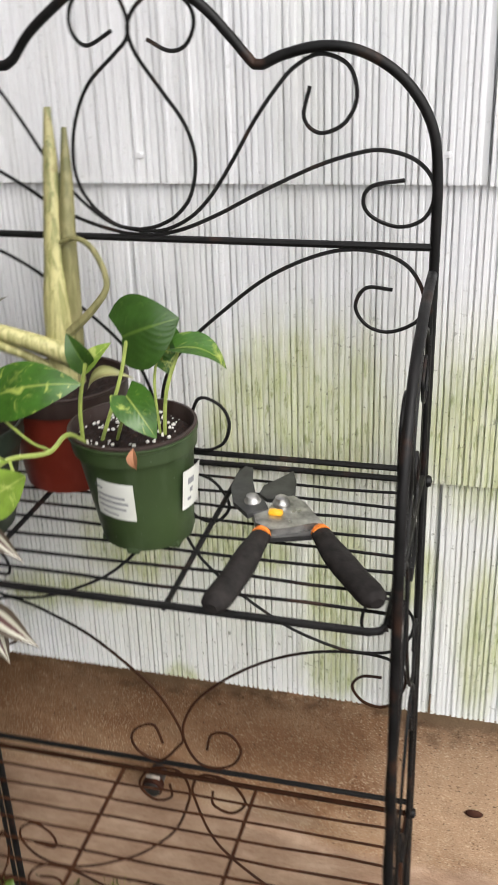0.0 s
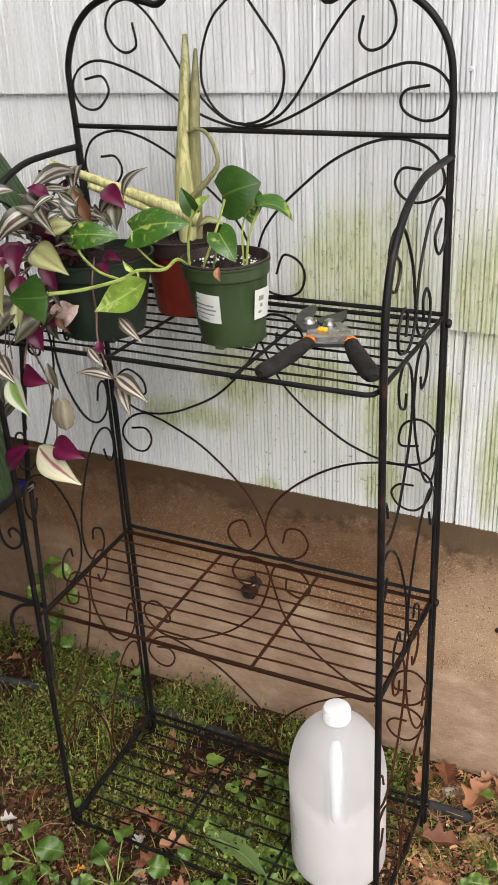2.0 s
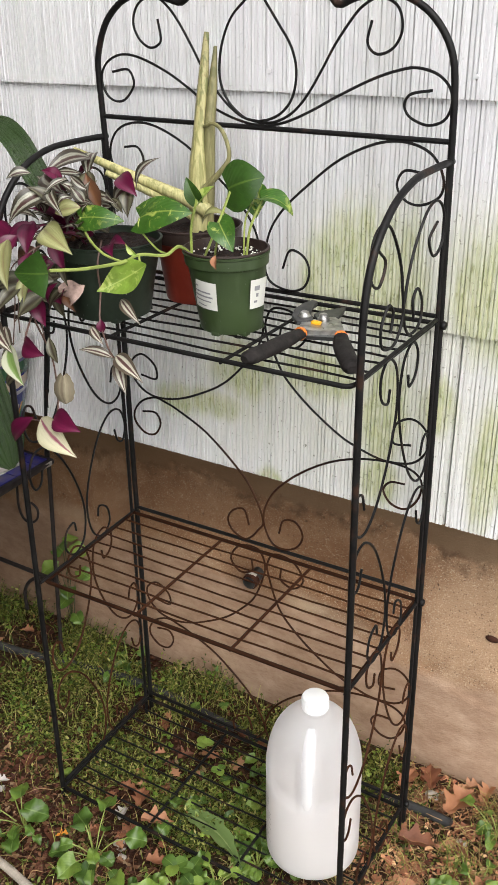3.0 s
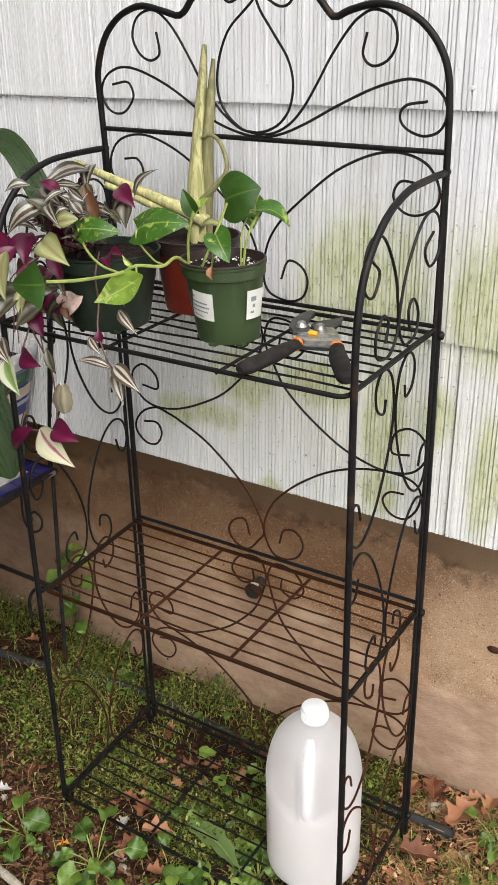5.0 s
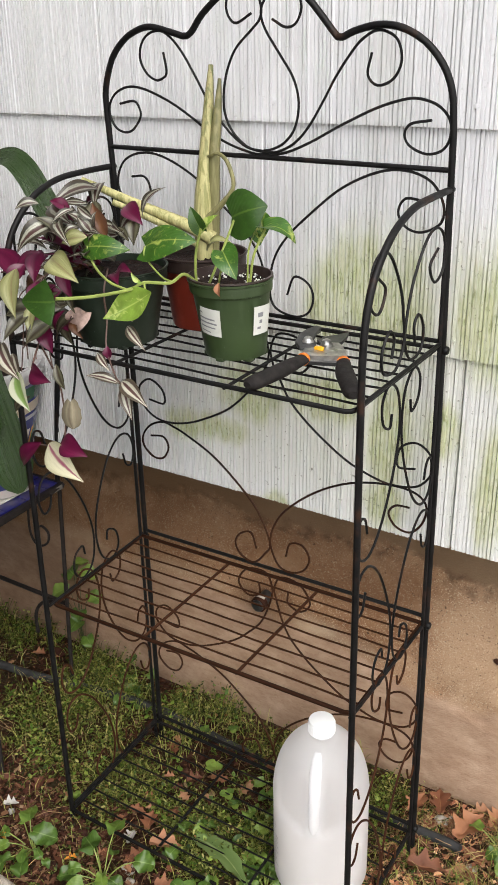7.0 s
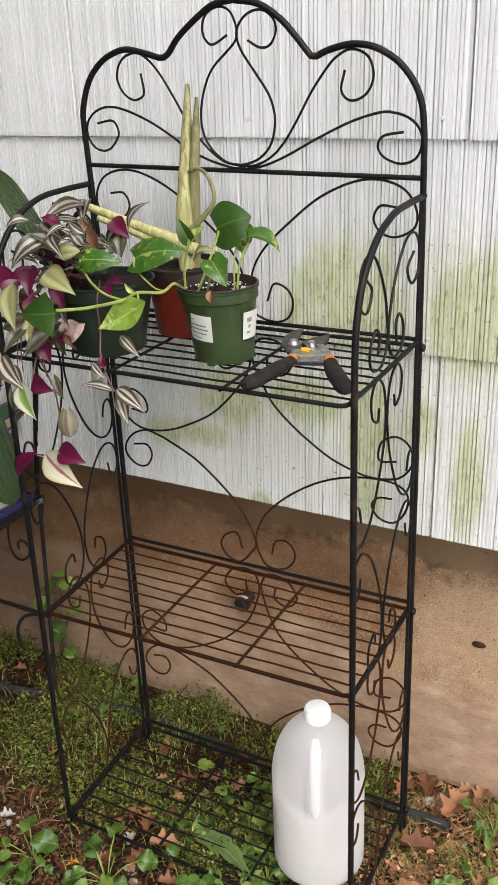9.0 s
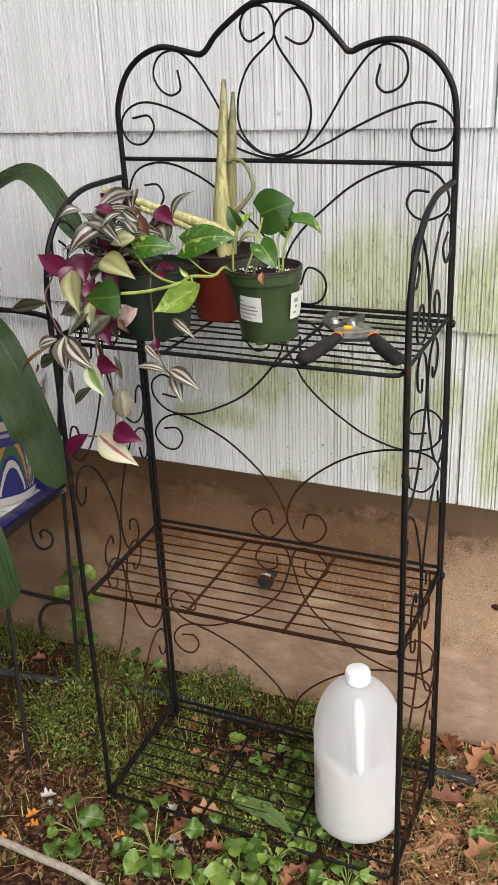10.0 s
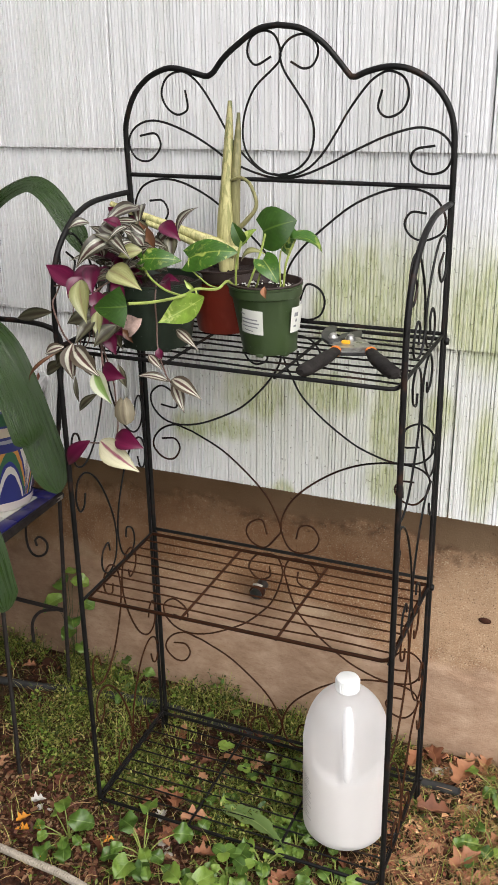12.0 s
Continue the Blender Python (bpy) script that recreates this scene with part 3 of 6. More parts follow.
TAN = striped_material("tan_striped_leaf", [(0.0, (0.20, 0.16, 0.11)), (0.3, (0.42, 0.37, 0.26)), (0.6, (0.26, 0.22, 0.15)), (1.0, (0.20, 0.17, 0.11))], 0.4, 0.1)
PALE_WEED = striped_material("pale_weed_leaf", [(0.0, (0.28, 0.35, 0.15)), (0.12, (0.12, 0.19, 0.052)), (1.0, (0.165, 0.24, 0.08))], 0.3, 0.1)
HANGING = striped_material("pinkish_striped_leaf", [(0.0, (0.10, 0.045, 0.045)), (0.13, (0.12, 0.06, 0.055)), (0.22, (0.60, 0.58, 0.48)), (0.48, (0.56, 0.55, 0.44)), (0.60, (0.07, 0.045, 0.036)), (1.0, (0.11, 0.09, 0.06))], 0.3, 0.15)
CREAM = striped_material("cream_striped_leaf", [(0.0, (0.30, 0.06, 0.13)), (0.10, (0.36, 0.12, 0.16)), (0.2, (0.70, 0.66, 0.48)), (0.7, (0.66, 0.63, 0.44)), (1.0, (0.45, 0.42, 0.25))], 0.4)
LIME = striped_material("white_edged_leaf", [(0.0, (0.16, 0.26, 0.06)), (0.35, (0.20, 0.32, 0.08)), (0.5, (0.64, 0.64, 0.48)), (0.85, (0.66, 0.66, 0.52)), (1.0, (0.5, 0.5, 0.36))], 0.15)
OLIVE = striped_material("olive_striped_leaf", [(0.0, (0.05, 0.032, 0.024)), (0.25, (0.085, 0.075, 0.045)), (0.5, (0.19, 0.18, 0.115)), (0.8, (0.065, 0.06, 0.034)), (1.0, (0.04, 0.04, 0.018))], 0.5)
YELLOWISH = striped_material("yellow_green_leaf", [(0.0, (0.26, 0.20, 0.10)), (0.15, (0.34, 0.34, 0.14)), (0.5, (0.46, 0.46, 0.22)), (0.8, (0.24, 0.25, 0.09)), (1.0, (0.16, 0.15, 0.06))], 0.4)
MAGENTA = striped_material("purple_leaf_underside", [(0.0, (0.11, 0.006, 0.036)), (0.6, (0.155, 0.010, 0.052)), (1.0, (0.07, 0.005, 0.024))], 0.4)
RUSSET = striped_material("russet_leaf", [(0.0, (0.20, 0.09, 0.04)), (0.6, (0.14, 0.06, 0.03)), (1.0, (0.09, 0.04, 0.025))], 0.3)
CANE, BROWN_CANE = cane_material("pale_mottled_cane"), cane_material("brown_mottled_cane", 0.36)
WEED, BROAD, STRAW = weed_material(), broad_material(), straw_material()
BRIGHT = bright_weed_material()
LITTER, DRY_LITTER, GRASS = litter_material("damp_leaf_litter", 0.62), litter_material("dry_leaf_litter", 2.1), grass_material()
DRY = dry_material("dry_leaf", [(0.1, (0.095, 0.036, 0.021)), (0.4, (0.22, 0.088, 0.046)), (0.7, (0.38, 0.18, 0.095)), (1.0, (0.54, 0.33, 0.20))])
DAMP = dry_material("damp_leaf", [(0.1, (0.032, 0.012, 0.009)), (0.5, (0.085, 0.031, 0.020)), (1.0, (0.18, 0.072, 0.042))])
SCRAP = dry_material("bleached_leaf", [(0.1, (0.34, 0.30, 0.27)), (0.5, (0.46, 0.43, 0.40)), (1.0, (0.58, 0.55, 0.52))])
AMBER = dry_material("amber_petal", [(0.1, (0.50, 0.14, 0.015)), (1.0, (0.62, 0.30, 0.03))])
JUG = milky("milky_plastic", (0.955, 0.955, 0.965), 0.62, 0.33, 0.5)
WATER = milky("cloudy_water", (0.925, 0.885, 0.85), 0.55, 0.08, 0.2)
MILKY = milky("milky_handle_plastic", (0.95, 0.945, 0.95), 0.35, 0.34, 0.6)
WHITE_CAP = plain("white_cap_plastic", (0.87, 0.87, 0.86), 0.35, 0.5, 0.02, 60, 0.05)
RUBBER = plain("black_rubber", (0.019, 0.016, 0.015), 0.7, 0.2, 0.35, 90, 0.5)
STEEL = plain("worn_steel", (0.45, 0.44, 0.42), 0.36, 0.5, 0.45, 70, 0.1, 0.9)
DARK_STEEL = plain("dark_steel", (0.08, 0.08, 0.08), 0.42, 0.5, 0.25, 60, 0.1, 0.7)
ORANGE = plain("orange_plastic", (0.80, 0.22, 0.03), 0.42, 0.5, 0.08)
YELLOW = plain("amber_plastic", (0.85, 0.42, 0.02), 0.38, 0.5, 0.08)
STRAP = strap_material()
GLAZE = painted_pot_material()
WHITE_GLAZE = plain("white_glaze", (0.46, 0.45, 0.45), 0.3, 0.5, 0.25, 40, 0.1)
TERRACOTTA = plain("terracotta", (0.33, 0.115, 0.06), 0.8, 0.3, 0.2, 50, 0.3)
BLUE_TILE, WHITE_TILE = tile_material("blue_tile", (0.022, 0.022, 0.17)), tile_material("white_tile", (0.60, 0.58, 0.52))
GROUT = plain("grey_grout", (0.20, 0.18, 0.16), 0.9, 0.2, 0.2, 120)
CHAIR_IRON = plain("weathered_iron", (0.022, 0.018, 0.017), 0.6, 0.2, 0.3, 60, 0.3)
HOSE = plain("beige_hose", (0.34, 0.295, 0.24), 0.5, 0.4, 0.15, 60)
PIPE = plain("grey_black_pipe", (0.04, 0.04, 0.04), 0.6, 0.25, 0.3, 40, 0.3)
PAPERY = plain("papery_dry_leaf", (0.42, 0.30, 0.26), 0.8, 0.2, 0.25, 120, 0.4)
# for the added unseen walls that cut the light on the left
BLOCKER = plain("dark_blocker", (0.06, 0.045, 0.035), 0.8, 0.3, 0.3, 12, 0.4)
BARK = plain("dark_wood_chip", (0.055, 0.022, 0.014), 0.8, 0.15, 0.4, 60, 0.6)
STONE = plain("pale_stone", (0.42, 0.38, 0.33), 0.8, 0.3, 0.3, 60, 0.5)

# ---- ground, house ----
CHIP = (0.053, 0.3385)
FACE, SILL, FOUND = 0.889, 0.608, 1.0   # siding face, its lower edge, foundation face


def build_ground():
    g = Geo()
    n = 110
    x0, x1, y0, y1 = -1.7, 0.9, -0.2, 1.02
    for j in range(n + 1):
        for i in range(n + 1):
            x, y = x0 + (x1 - x0) * i / n, y0 + (y1 - y0) * j / n
            rim = min(1, 6 * min(i, n - i, j, n - j) / n)
            h = rim * (0.010 * noise.noise((x * 5, y * 5, 0)) + 0.007 * noise.noise((x * 22, y * 22, 3)) + 0.004 * noise.noise((x * 60, y * 60, 7)))
            g.v.append((x, y, h - 0.004))
            g.uvs.append((x, y))
    w = n + 1
    g.f += [(j * w + i, j * w + i + 1, (j + 1) * w + i + 1, (j + 1) * w + i) for j in range(n) for i in range(n)]
    corner = [0, n, n * w + n, n * w]
    far = 400
    g.add([(-far, -far, -0.02), (far, -far, -0.02), (far, far, -0.02), (-far, far, -0.02)], [])
    o = len(g.v) - 4
    bottom, right = list(range(0, n + 1)), [j * w + n for j in range(w)]
    top, left = [n * w + i for i in range(n, -1, -1)], [j * w for j in range(n, -1, -1)]
    for chain, (a, b) in ((bottom, (0, 1)), (right, (1, 2)), (top, (2, 3)), (left, (3, 0))):
        half = len(chain) // 2
        g.f += [(chain[i + 1], chain[i], o + (a if i < half else b)) for i in range(len(chain) - 1)]
        g.f.append((chain[half], o + a, o + b))
    return single("ground", g, SOIL, "damp brown soil with moss and leaf litter", "ground", kind="structure")


build_ground()



def foundation_face(x, z):
    """How far the cast face stands out: a rough sandy middle over a smoother, prouder foot."""
    ledge = float(np.interp(x, (-0.62, -0.38, -0.05), (0.288, 0.269, 0.211))) + 0.022 * noise.noise((x * 9, z * 9, 11))
    foot = min(1.0, max(0.0, (ledge - z) / 0.014))
    top = min(1.0, max(0.0, (z - 0.49 - 0.03 * noise.noise((x * 7, 0, 5))) / 0.02))
    rough = (1 - foot) * (1 - top)
    return 0.005 * foot + 0.0025 * top + rough * (0.0016 * noise.noise((x * 70, z * 70, 1)) + 0.0022 * noise.noise((x * 22, z * 22, 2))) + 0.0016 * noise.noise((x * 6, z * 6, 3))


def foundation():
    g = Geo().box((-6, FOUND + 0.014, -0.3), (5, FOUND + 0.2, SILL + 0.02))
    x0, x1, z0, z1, nx, nz = -1.7, 0.6, -0.03, SILL + 0.006, 320, 88
    rows = [[(x0 + (x1 - x0) * i / nx, z0 + (z1 - z0) * j / nz) for i in range(nx + 1)] for j in range(nz + 1)]
    verts = [(x, FOUND + 0.004 - foundation_face(x, z), z) for row in rows for x, z in row]
    w = nx + 1
    faces = [(j * w + i, j * w + i + 1, (j + 1) * w + i + 1, (j + 1) * w + i) for j in range(nz) for i in range(nx)]
    rim = list(range(w)) + [j * w + nx for j in range(1, nz + 1)] + [nz * w + i for i in range(nx - 1, -1, -1)] + [j * w for j in range(nz - 1, 0, -1)]
    back = [(verts[k][0], FOUND + 0.02, verts[k][2]) for k in rim]
    n, m = len(verts), len(rim)
    faces += [(rim[(k + 1) % m], rim[k], n + k, n + (k + 1) % m) for k in range(m)]
    return g.add(verts + back, faces)


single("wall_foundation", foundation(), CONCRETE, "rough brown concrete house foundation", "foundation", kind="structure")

# two added walls out of view, dark to hold sky light off the left
single("light_block_left", Geo().box((-1.50, -5.0, -0.3), (-1.26, FACE, 4.6)), BLOCKER, "unseen dark wall added to dim the left side", "wall", kind="structure", smooth=False)
single("light_block_front", Geo().box((-1.26, -0.50, -0.3), (-0.38, -0.36, 2.2)), BLOCKER, "unseen dark wall added to dim the front left", "wall", kind="structure", smooth=False)
wall = single("wall_siding", Geo().box((-6, FACE + 0.016, SILL + 0.012), (5, FOUND + 0.2, 3.2)), SIDING, "house wall clad in white striated shingles with green algae", "wall", kind="structure", smooth=False)


def shingle_mesh(width, height, kick, seed):
    """Ridged panel, its lower edge proud."""
    r = random.Random(seed)
    xs, x = [], 0.0
    while x < width - 0.006:
        ridge = r.choice((0.0034, 0.0038, 0.0042, 0.0047)) + r.uniform(-0.0004, 0.0004)
        groove, deep = r.uniform(0.0020, 0.0029), r.choice((0.0018, 0.0025, 0.0032, 0.0042))
        top = r.uniform(-0.0007, 0.0007)
        xs += [(x, top), (x + ridge, top + r.uniform(-0.0004, 0.0004)), (x + ridge + groove * 0.25, top + deep), (x + ridge + groove * 0.78, top + deep * 0.95)]
        x += ridge + groove
    xs = [(min(a, width), b) for a, b in xs] + [(width, 0.0)]
    g = Geo()
    m = len(xs)
    for z, y in ((0.0, kick), (0.0, -kick), (height * 0.5, -kick * 0.5), (height, 0.0)):
        g.v += [(a, y + (d if (z, y) != (0.0, kick) else 0), z) for a, d in xs]
    g.uvs = [(0, 0)] * len(g.v)
    g.f = [(j * m + i, j * m + i + 1, (j + 1) * m + i + 1, (j + 1) * m + i) for j in range(3) for i in range(m - 1)]
    g.f += [(0, m, 2 * m, 3 * m), (m - 1, 4 * m - 1, 3 * m - 1, 2 * m - 1)]
    return g


def clad():
    courses = [(SILL, 0.919), (0.919, 1.236), (1.236, 1.553), (1.553, 1.87), (1.87, 2.187), (2.187, 2.504), (2.504, 2.82), (2.82, 3.14)]
    starts = [-0.010, -0.347, 0.019, -0.34, 0.02, -0.36, 0.0, -0.35]
    meshes = [mesh_of("shingle", shingle_mesh(0.6722, 0.335, 0.0068, s), SIDING, smooth=False) for s in range(5)]
    low = [mesh_of("shingle", shingle_mesh(0.6715, 0.330, 0.0125, s), SIDING, smooth=False) for s in (11, 12, 13)]
    k = 0
    for row, ((lo, hi), start) in enumerate(zip(courses, starts)):
        for c in range(-5, 5):
            ob = new("shingle", low[k % 3] if row == 0 else meshes[(k * 3 + row) % 5])
            ob.parent = wall
            ob.location = Vector((start + c * 0.6745 + rng(-0.0008, 0.0008), FACE + 0.0066, lo + rng(-0.001, 0.001))) * K
            k += 1


clad()

nail = Geo().lathe([(0.0, -0.002), (0.0035, -0.0015), (0.003, 0.0005), (0.0, 0.001)], (0, 0, 0), 10, False)
nail_mesh = mesh_of("nail_head", nail, SIDING)
for x, z in ((-0.329, 1.265), (-0.02, 1.265), (-0.64, 1.262), (-0.36, 0.664), (-0.03, 0.945), (0.055, 0.66), (-0.70, 0.95)):
    ob = new("nail_head", nail_mesh)
    ob.parent = wall
    ob.matrix_basis = Matrix.Translation(Vector((x, FACE - 0.001, z)) * K) @ Matrix.Rotation(radians(90), 4, "X")

stub = thing("pipe_stub", (-0.428, FOUND, 0.314), "short dark metal drain pipe in the foundation", "pipe")
part("pipe", Geo().tube([(-0.428, FOUND + 0.01, 0.316), (-0.428, 0.962, 0.312)], 0.013, 16), DARK_STEEL, stub)
part("collar", Geo().tube([(-0.428, 0.978, 0.314), (-0.428, 0.966, 0.3125)], 0.0165, 16), BARK, stub, "rusty threaded collar")
part("clip", Geo().tube([(-0.438, 0.975, 0.327), (-0.428, 0.972, 0.331), (-0.417, 0.975, 0.327)], 0.003, 8), STONE, stub, "pale clip")

chip = Geo().lathe([(0.0, 0.006), (0.006, 0.005), (0.010, 0.002), (0.012, -0.002)], (0, 0, 0), 12, False)
chip.v = [(CHIP[0] + a * 1.1, FOUND - c * 0.5, CHIP[1] + b * 0.6) for a, b, c in chip.v]
single("rusty_bolt_end", chip, BARK, "dark rusty bolt end in the foundation", "bolt", base=(CHIP[0], FOUND, CHIP[1]))

# ---- plant rack ----
CX, HW, FRONT, BACK = -0.312, 0.286, 0.574, 0.841
SHELVES = (0.952, 0.484, 0.047)
rack = thing("plant_rack", (CX, 0.70, 0.0), "black wrought iron plant rack with three wire shelves and scrollwork", "plant rack")


def at_back(u, z, lift=0.0):
    """A point of the back frame; its top leans a little forward and aside."""
    k = max(0.0, z - 0.95)
    return (CX + u + 0.016 * k, BACK - 0.062 * k - lift, z)


def mirrored(points, su):
    return [(su * u, z) for u, z in points]


ARCH = [(0.286, -0.012), (0.286, 0.3), (0.286, 0.7), (0.285, 0.95), (0.284, 1.194), (0.283, 1.254), (0.278, 1.292), (0.264, 1.321), (0.241, 1.345), (0.210, 1.361), (0.178, 1.365), (0.146, 1.359), (0.127, 1.3515)]
CROWN = [(0.119, 1.352), (0.110, 1.362), (0.096, 1.378), (0.073, 1.401), (0.040, 1.421), (0.0, 1.428)]
ARCH_BENT = [(0.286, -0.012), (0.286, 0.3), (0.286, 0.7), (0.286, 0.95), (0.286, 1.206), (0.286, 1.25), (0.283, 1.285), (0.265, 1.326), (0.239, 1.352), (0.211, 1.3655), (0.186, 1.3695), (0.154, 1.363), (0.130, 1.3565)]
CROWN_BENT = [(0.122, 1.3565), (0.112, 1.363), (0.095, 1.382), (0.069, 1.4015), (0.034, 1.4225), (0.0, 1.428)]
half = spline(ARCH, 6) + spline(CROWN, 6)
other = spline(ARCH_BENT, 6) + spline(CROWN_BENT, 6)
hoop = [at_back(u, z) for u, z in half] + [at_back(-u, z) for u, z in other[-2::-1]]
part("hoop", Geo().tube(hoop, 0.0047, 10), IRON, rack)
part("crossbar", Geo().tube([at_back(-0.284, 1.198), at_back(0.284, 1.192)], 0.0036, 8), IRON, rack)

# wire scrolls: (straight side, bent side), from the curl to the middle
LYRE = ([(0.021, 1.375), (0.041, 1.365), (0.057, 1.369), (0.066, 1.386), (0.062, 1.402), (0.046, 1.413), (0.026, 1.411), (0.010, 1.399), (0.0035, 1.383), (0.010, 1.362), (0.031, 1.332), (0.052, 1.301), (0.0595, 1.270), (0.053, 1.238), (0.037, 1.218), (0.017, 1.2075), (0.0, 1.2040)],
        [(0.012, 1.383), (0.036, 1.3715), (0.048, 1.3785), (0.0522, 1.3925), (0.047, 1.4085), (0.034, 1.418), (0.018, 1.420), (0.004, 1.412), (-0.004, 1.3915), (-0.0015, 1.376), (0.012, 1.363), (0.038, 1.341), (0.053, 1.317), (0.0625, 1.287), (0.0635, 1.255), (0.051, 1.228), (0.026, 1.208), (0.0, 1.2035)])
SHOULDER = ([(0.169, 1.333), (0.1635, 1.3065), (0.178, 1.2935), (0.200, 1.302), (0.2105, 1.324), (0.203, 1.349), (0.179, 1.359), (0.157, 1.350), (0.140, 1.3335), (0.1172, 1.304), (0.097, 1.2715), (0.0745, 1.239), (0.052, 1.217), (0.025, 1.2040), (0.0, 1.2020)],
            [(0.166, 1.3355), (0.1625, 1.3095), (0.1695, 1.3005), (0.184, 1.2975), (0.2005, 1.3075), (0.210, 1.327), (0.205, 1.347), (0.191, 1.360), (0.169, 1.364), (0.150, 1.354), (0.131, 1.3335), (0.110, 1.301), (0.0865, 1.262), (0.058, 1.229), (0.030, 1.209), (0.0, 1.2020)])
FLANK = ([(0.2545, 1.2527), (0.2255, 1.2473), (0.2175, 1.2335), (0.226, 1.2195), (0.2497, 1.2108), (0.2711, 1.2171), (0.2805, 1.2344), (0.2781, 1.2548), (0.2617, 1.271), (0.2357, 1.2785), (0.2122, 1.2763), (0.1737, 1.2645), (0.1234, 1.2419), (0.0808, 1.2204), (0.0445, 1.2054), (0.0166, 1.1990), (0.0, 1.1985)],
         [(0.257, 1.263), (0.2285, 1.267), (0.2187, 1.2543), (0.2207, 1.2414), (0.237, 1.2247), (0.254, 1.221), (0.270, 1.228), (0.2793, 1.2457), (0.2763, 1.264), (0.261, 1.2795), (0.2354, 1.2876), (0.203, 1.2834), (0.157, 1.2656), (0.117, 1.243), (0.0924, 1.2263), (0.055, 1.210), (0.02, 1.2005), (0.0, 1.1985)])
SWEEP = [(0.247, 1.151), (0.222, 1.152), (0.212, 1.133), (0.224, 1.114), (0.247, 1.109), (0.273, 1.123), (0.276, 1.148), (0.258, 1.176), (0.222, 1.1885), (0.180, 1.184), (0.127, 1.16), (0.078, 1.122), (0.036, 1.083), (0.012, 1.046), (0.003, 1.000), (0.012, 0.972), (0.045, 0.962), (0.070, 0.971), (0.079, 0.996), (0.070, 1.017), (0.047, 1.024), (0.034, 0.995)]
SWEEPS = (SWEEP, [(u, z + 0.003 * min(1.0, u / 0.2)) for u, z in SWEEP])
UPPER = ([(0.030, 0.904), (0.030, 0.881), (0.055, 0.872), (0.074, 0.895), (0.054, 0.926), (0.017, 0.930), (0.002, 0.905), (0.006, 0.878), (0.019, 0.853), (0.038, 0.820), (0.077, 0.783), (0.127, 0.748), (0.160, 0.732), (0.204, 0.7195), (0.240, 0.7205), (0.263, 0.729), (0.279, 0.750), (0.281, 0.773), (0.268, 0.791), (0.249, 0.796), (0.228, 0.782), (0.2255, 0.752), (0.254, 0.754)],
         [(0.030, 0.904), (0.030, 0.881), (0.055, 0.872), (0.074, 0.895), (0.054, 0.926), (0.017, 0.930), (0.003, 0.905), (0.006, 0.876), (0.026, 0.843), (0.057, 0.8075), (0.091, 0.779), (0.139, 0.7535), (0.172, 0.7405), (0.204, 0.7340), (0.233, 0.7350), (0.256, 0.7460), (0.2725, 0.768), (0.2715, 0.792), (0.248, 0.808), (0.2215, 0.792), (0.2200, 0.7675), (0.252, 0.7695)])
LOWER = ([(0.026, 0.533), (0.0345, 0.560), (0.058, 0.564), (0.072, 0.542), (0.061, 0.516), (0.0355, 0.504), (0.010, 0.512), (-0.005, 0.5545), (0.011, 0.602), (0.048, 0.6435), (0.100, 0.6815), (0.152, 0.7055), (0.207, 0.7170), (0.253, 0.7150), (0.2745, 0.698), (0.271, 0.668), (0.252, 0.645), (0.227, 0.648), (0.2135, 0.668), (0.2245, 0.6845), (0.248, 0.687)],
         [(0.034, 0.5315), (0.0445, 0.560), (0.068, 0.551), (0.078, 0.5305), (0.067, 0.5095), (0.040, 0.5015), (0.0165, 0.526), (0.0055, 0.550), (0.027, 0.6015), (0.058, 0.639), (0.118, 0.689), (0.176, 0.718), (0.200, 0.7265), (0.225, 0.7315), (0.254, 0.7195), (0.272, 0.697), (0.272, 0.676), (0.252, 0.6585), (0.229, 0.661), (0.216, 0.684), (0.226, 0.7025), (0.254, 0.6995)])
R_SCROLL = 0.0019
for side_no, su in enumerate((1, -1)):
    for i, pts in enumerate((LYRE[side_no], SHOULDER[side_no], FLANK[side_no], SWEEPS[side_no])):
        line = [at_back(u, z, 0.0005 * i) for u, z in spline(mirrored(pts, su), 6)]
        part("scroll", Geo().tube(line, R_SCROLL, 6), IRON, rack)
    for drop in (0.0, 0.452):
        for pts in (UPPER[side_no], LOWER[side_no]):
            if drop:   # the lower panel hangs straight
                pts = [(u, z - drop + (0.010 if z > 0.865 else -0.007 - 0.010 * side_no * min(1.0, u / 0.2))) for u, z in pts]
            line = [at_back(u, z, 0.001) for u, z in spline(mirrored(pts, su), 6)]
            part("scroll", Geo().tube(line, R_SCROLL, 6), WIRE if drop or pts is LOWER[side_no] else IRON, rack)

# shelves: rim, eight wires, two ribs; they hang a little low in front
SAG = (dict(y=0.572, front=(0.9475, 0.9455), back=(0.952, 0.952), ribs=((-0.090, -0.089), (0.097, 0.095))),
       dict(y=0.590, front=(0.472, 0.4835), back=(0.490, 0.495), ribs=((-0.0945, -0.088), (0.087, 0.093))),
       dict(y=0.570, front=(0.025, 0.033), back=(0.047, 0.050), ribs=((-0.092, -0.089), (0.091, 0.092))))
X0, X1, REAR = CX - HW + 0.004, CX + HW - 0.004, BACK - 0.012


def shelf_z(level, x, y):
    """Height of a shelf's wires at a point."""
    s = SAG[level]
    a, b = (x - X0) / (X1 - X0), (y - s["y"]) / (REAR - s["y"])
    near, far = (s[k][0] + (s[k][1] - s[k][0]) * a for k in ("front", "back"))
    return near + (far - near) * b


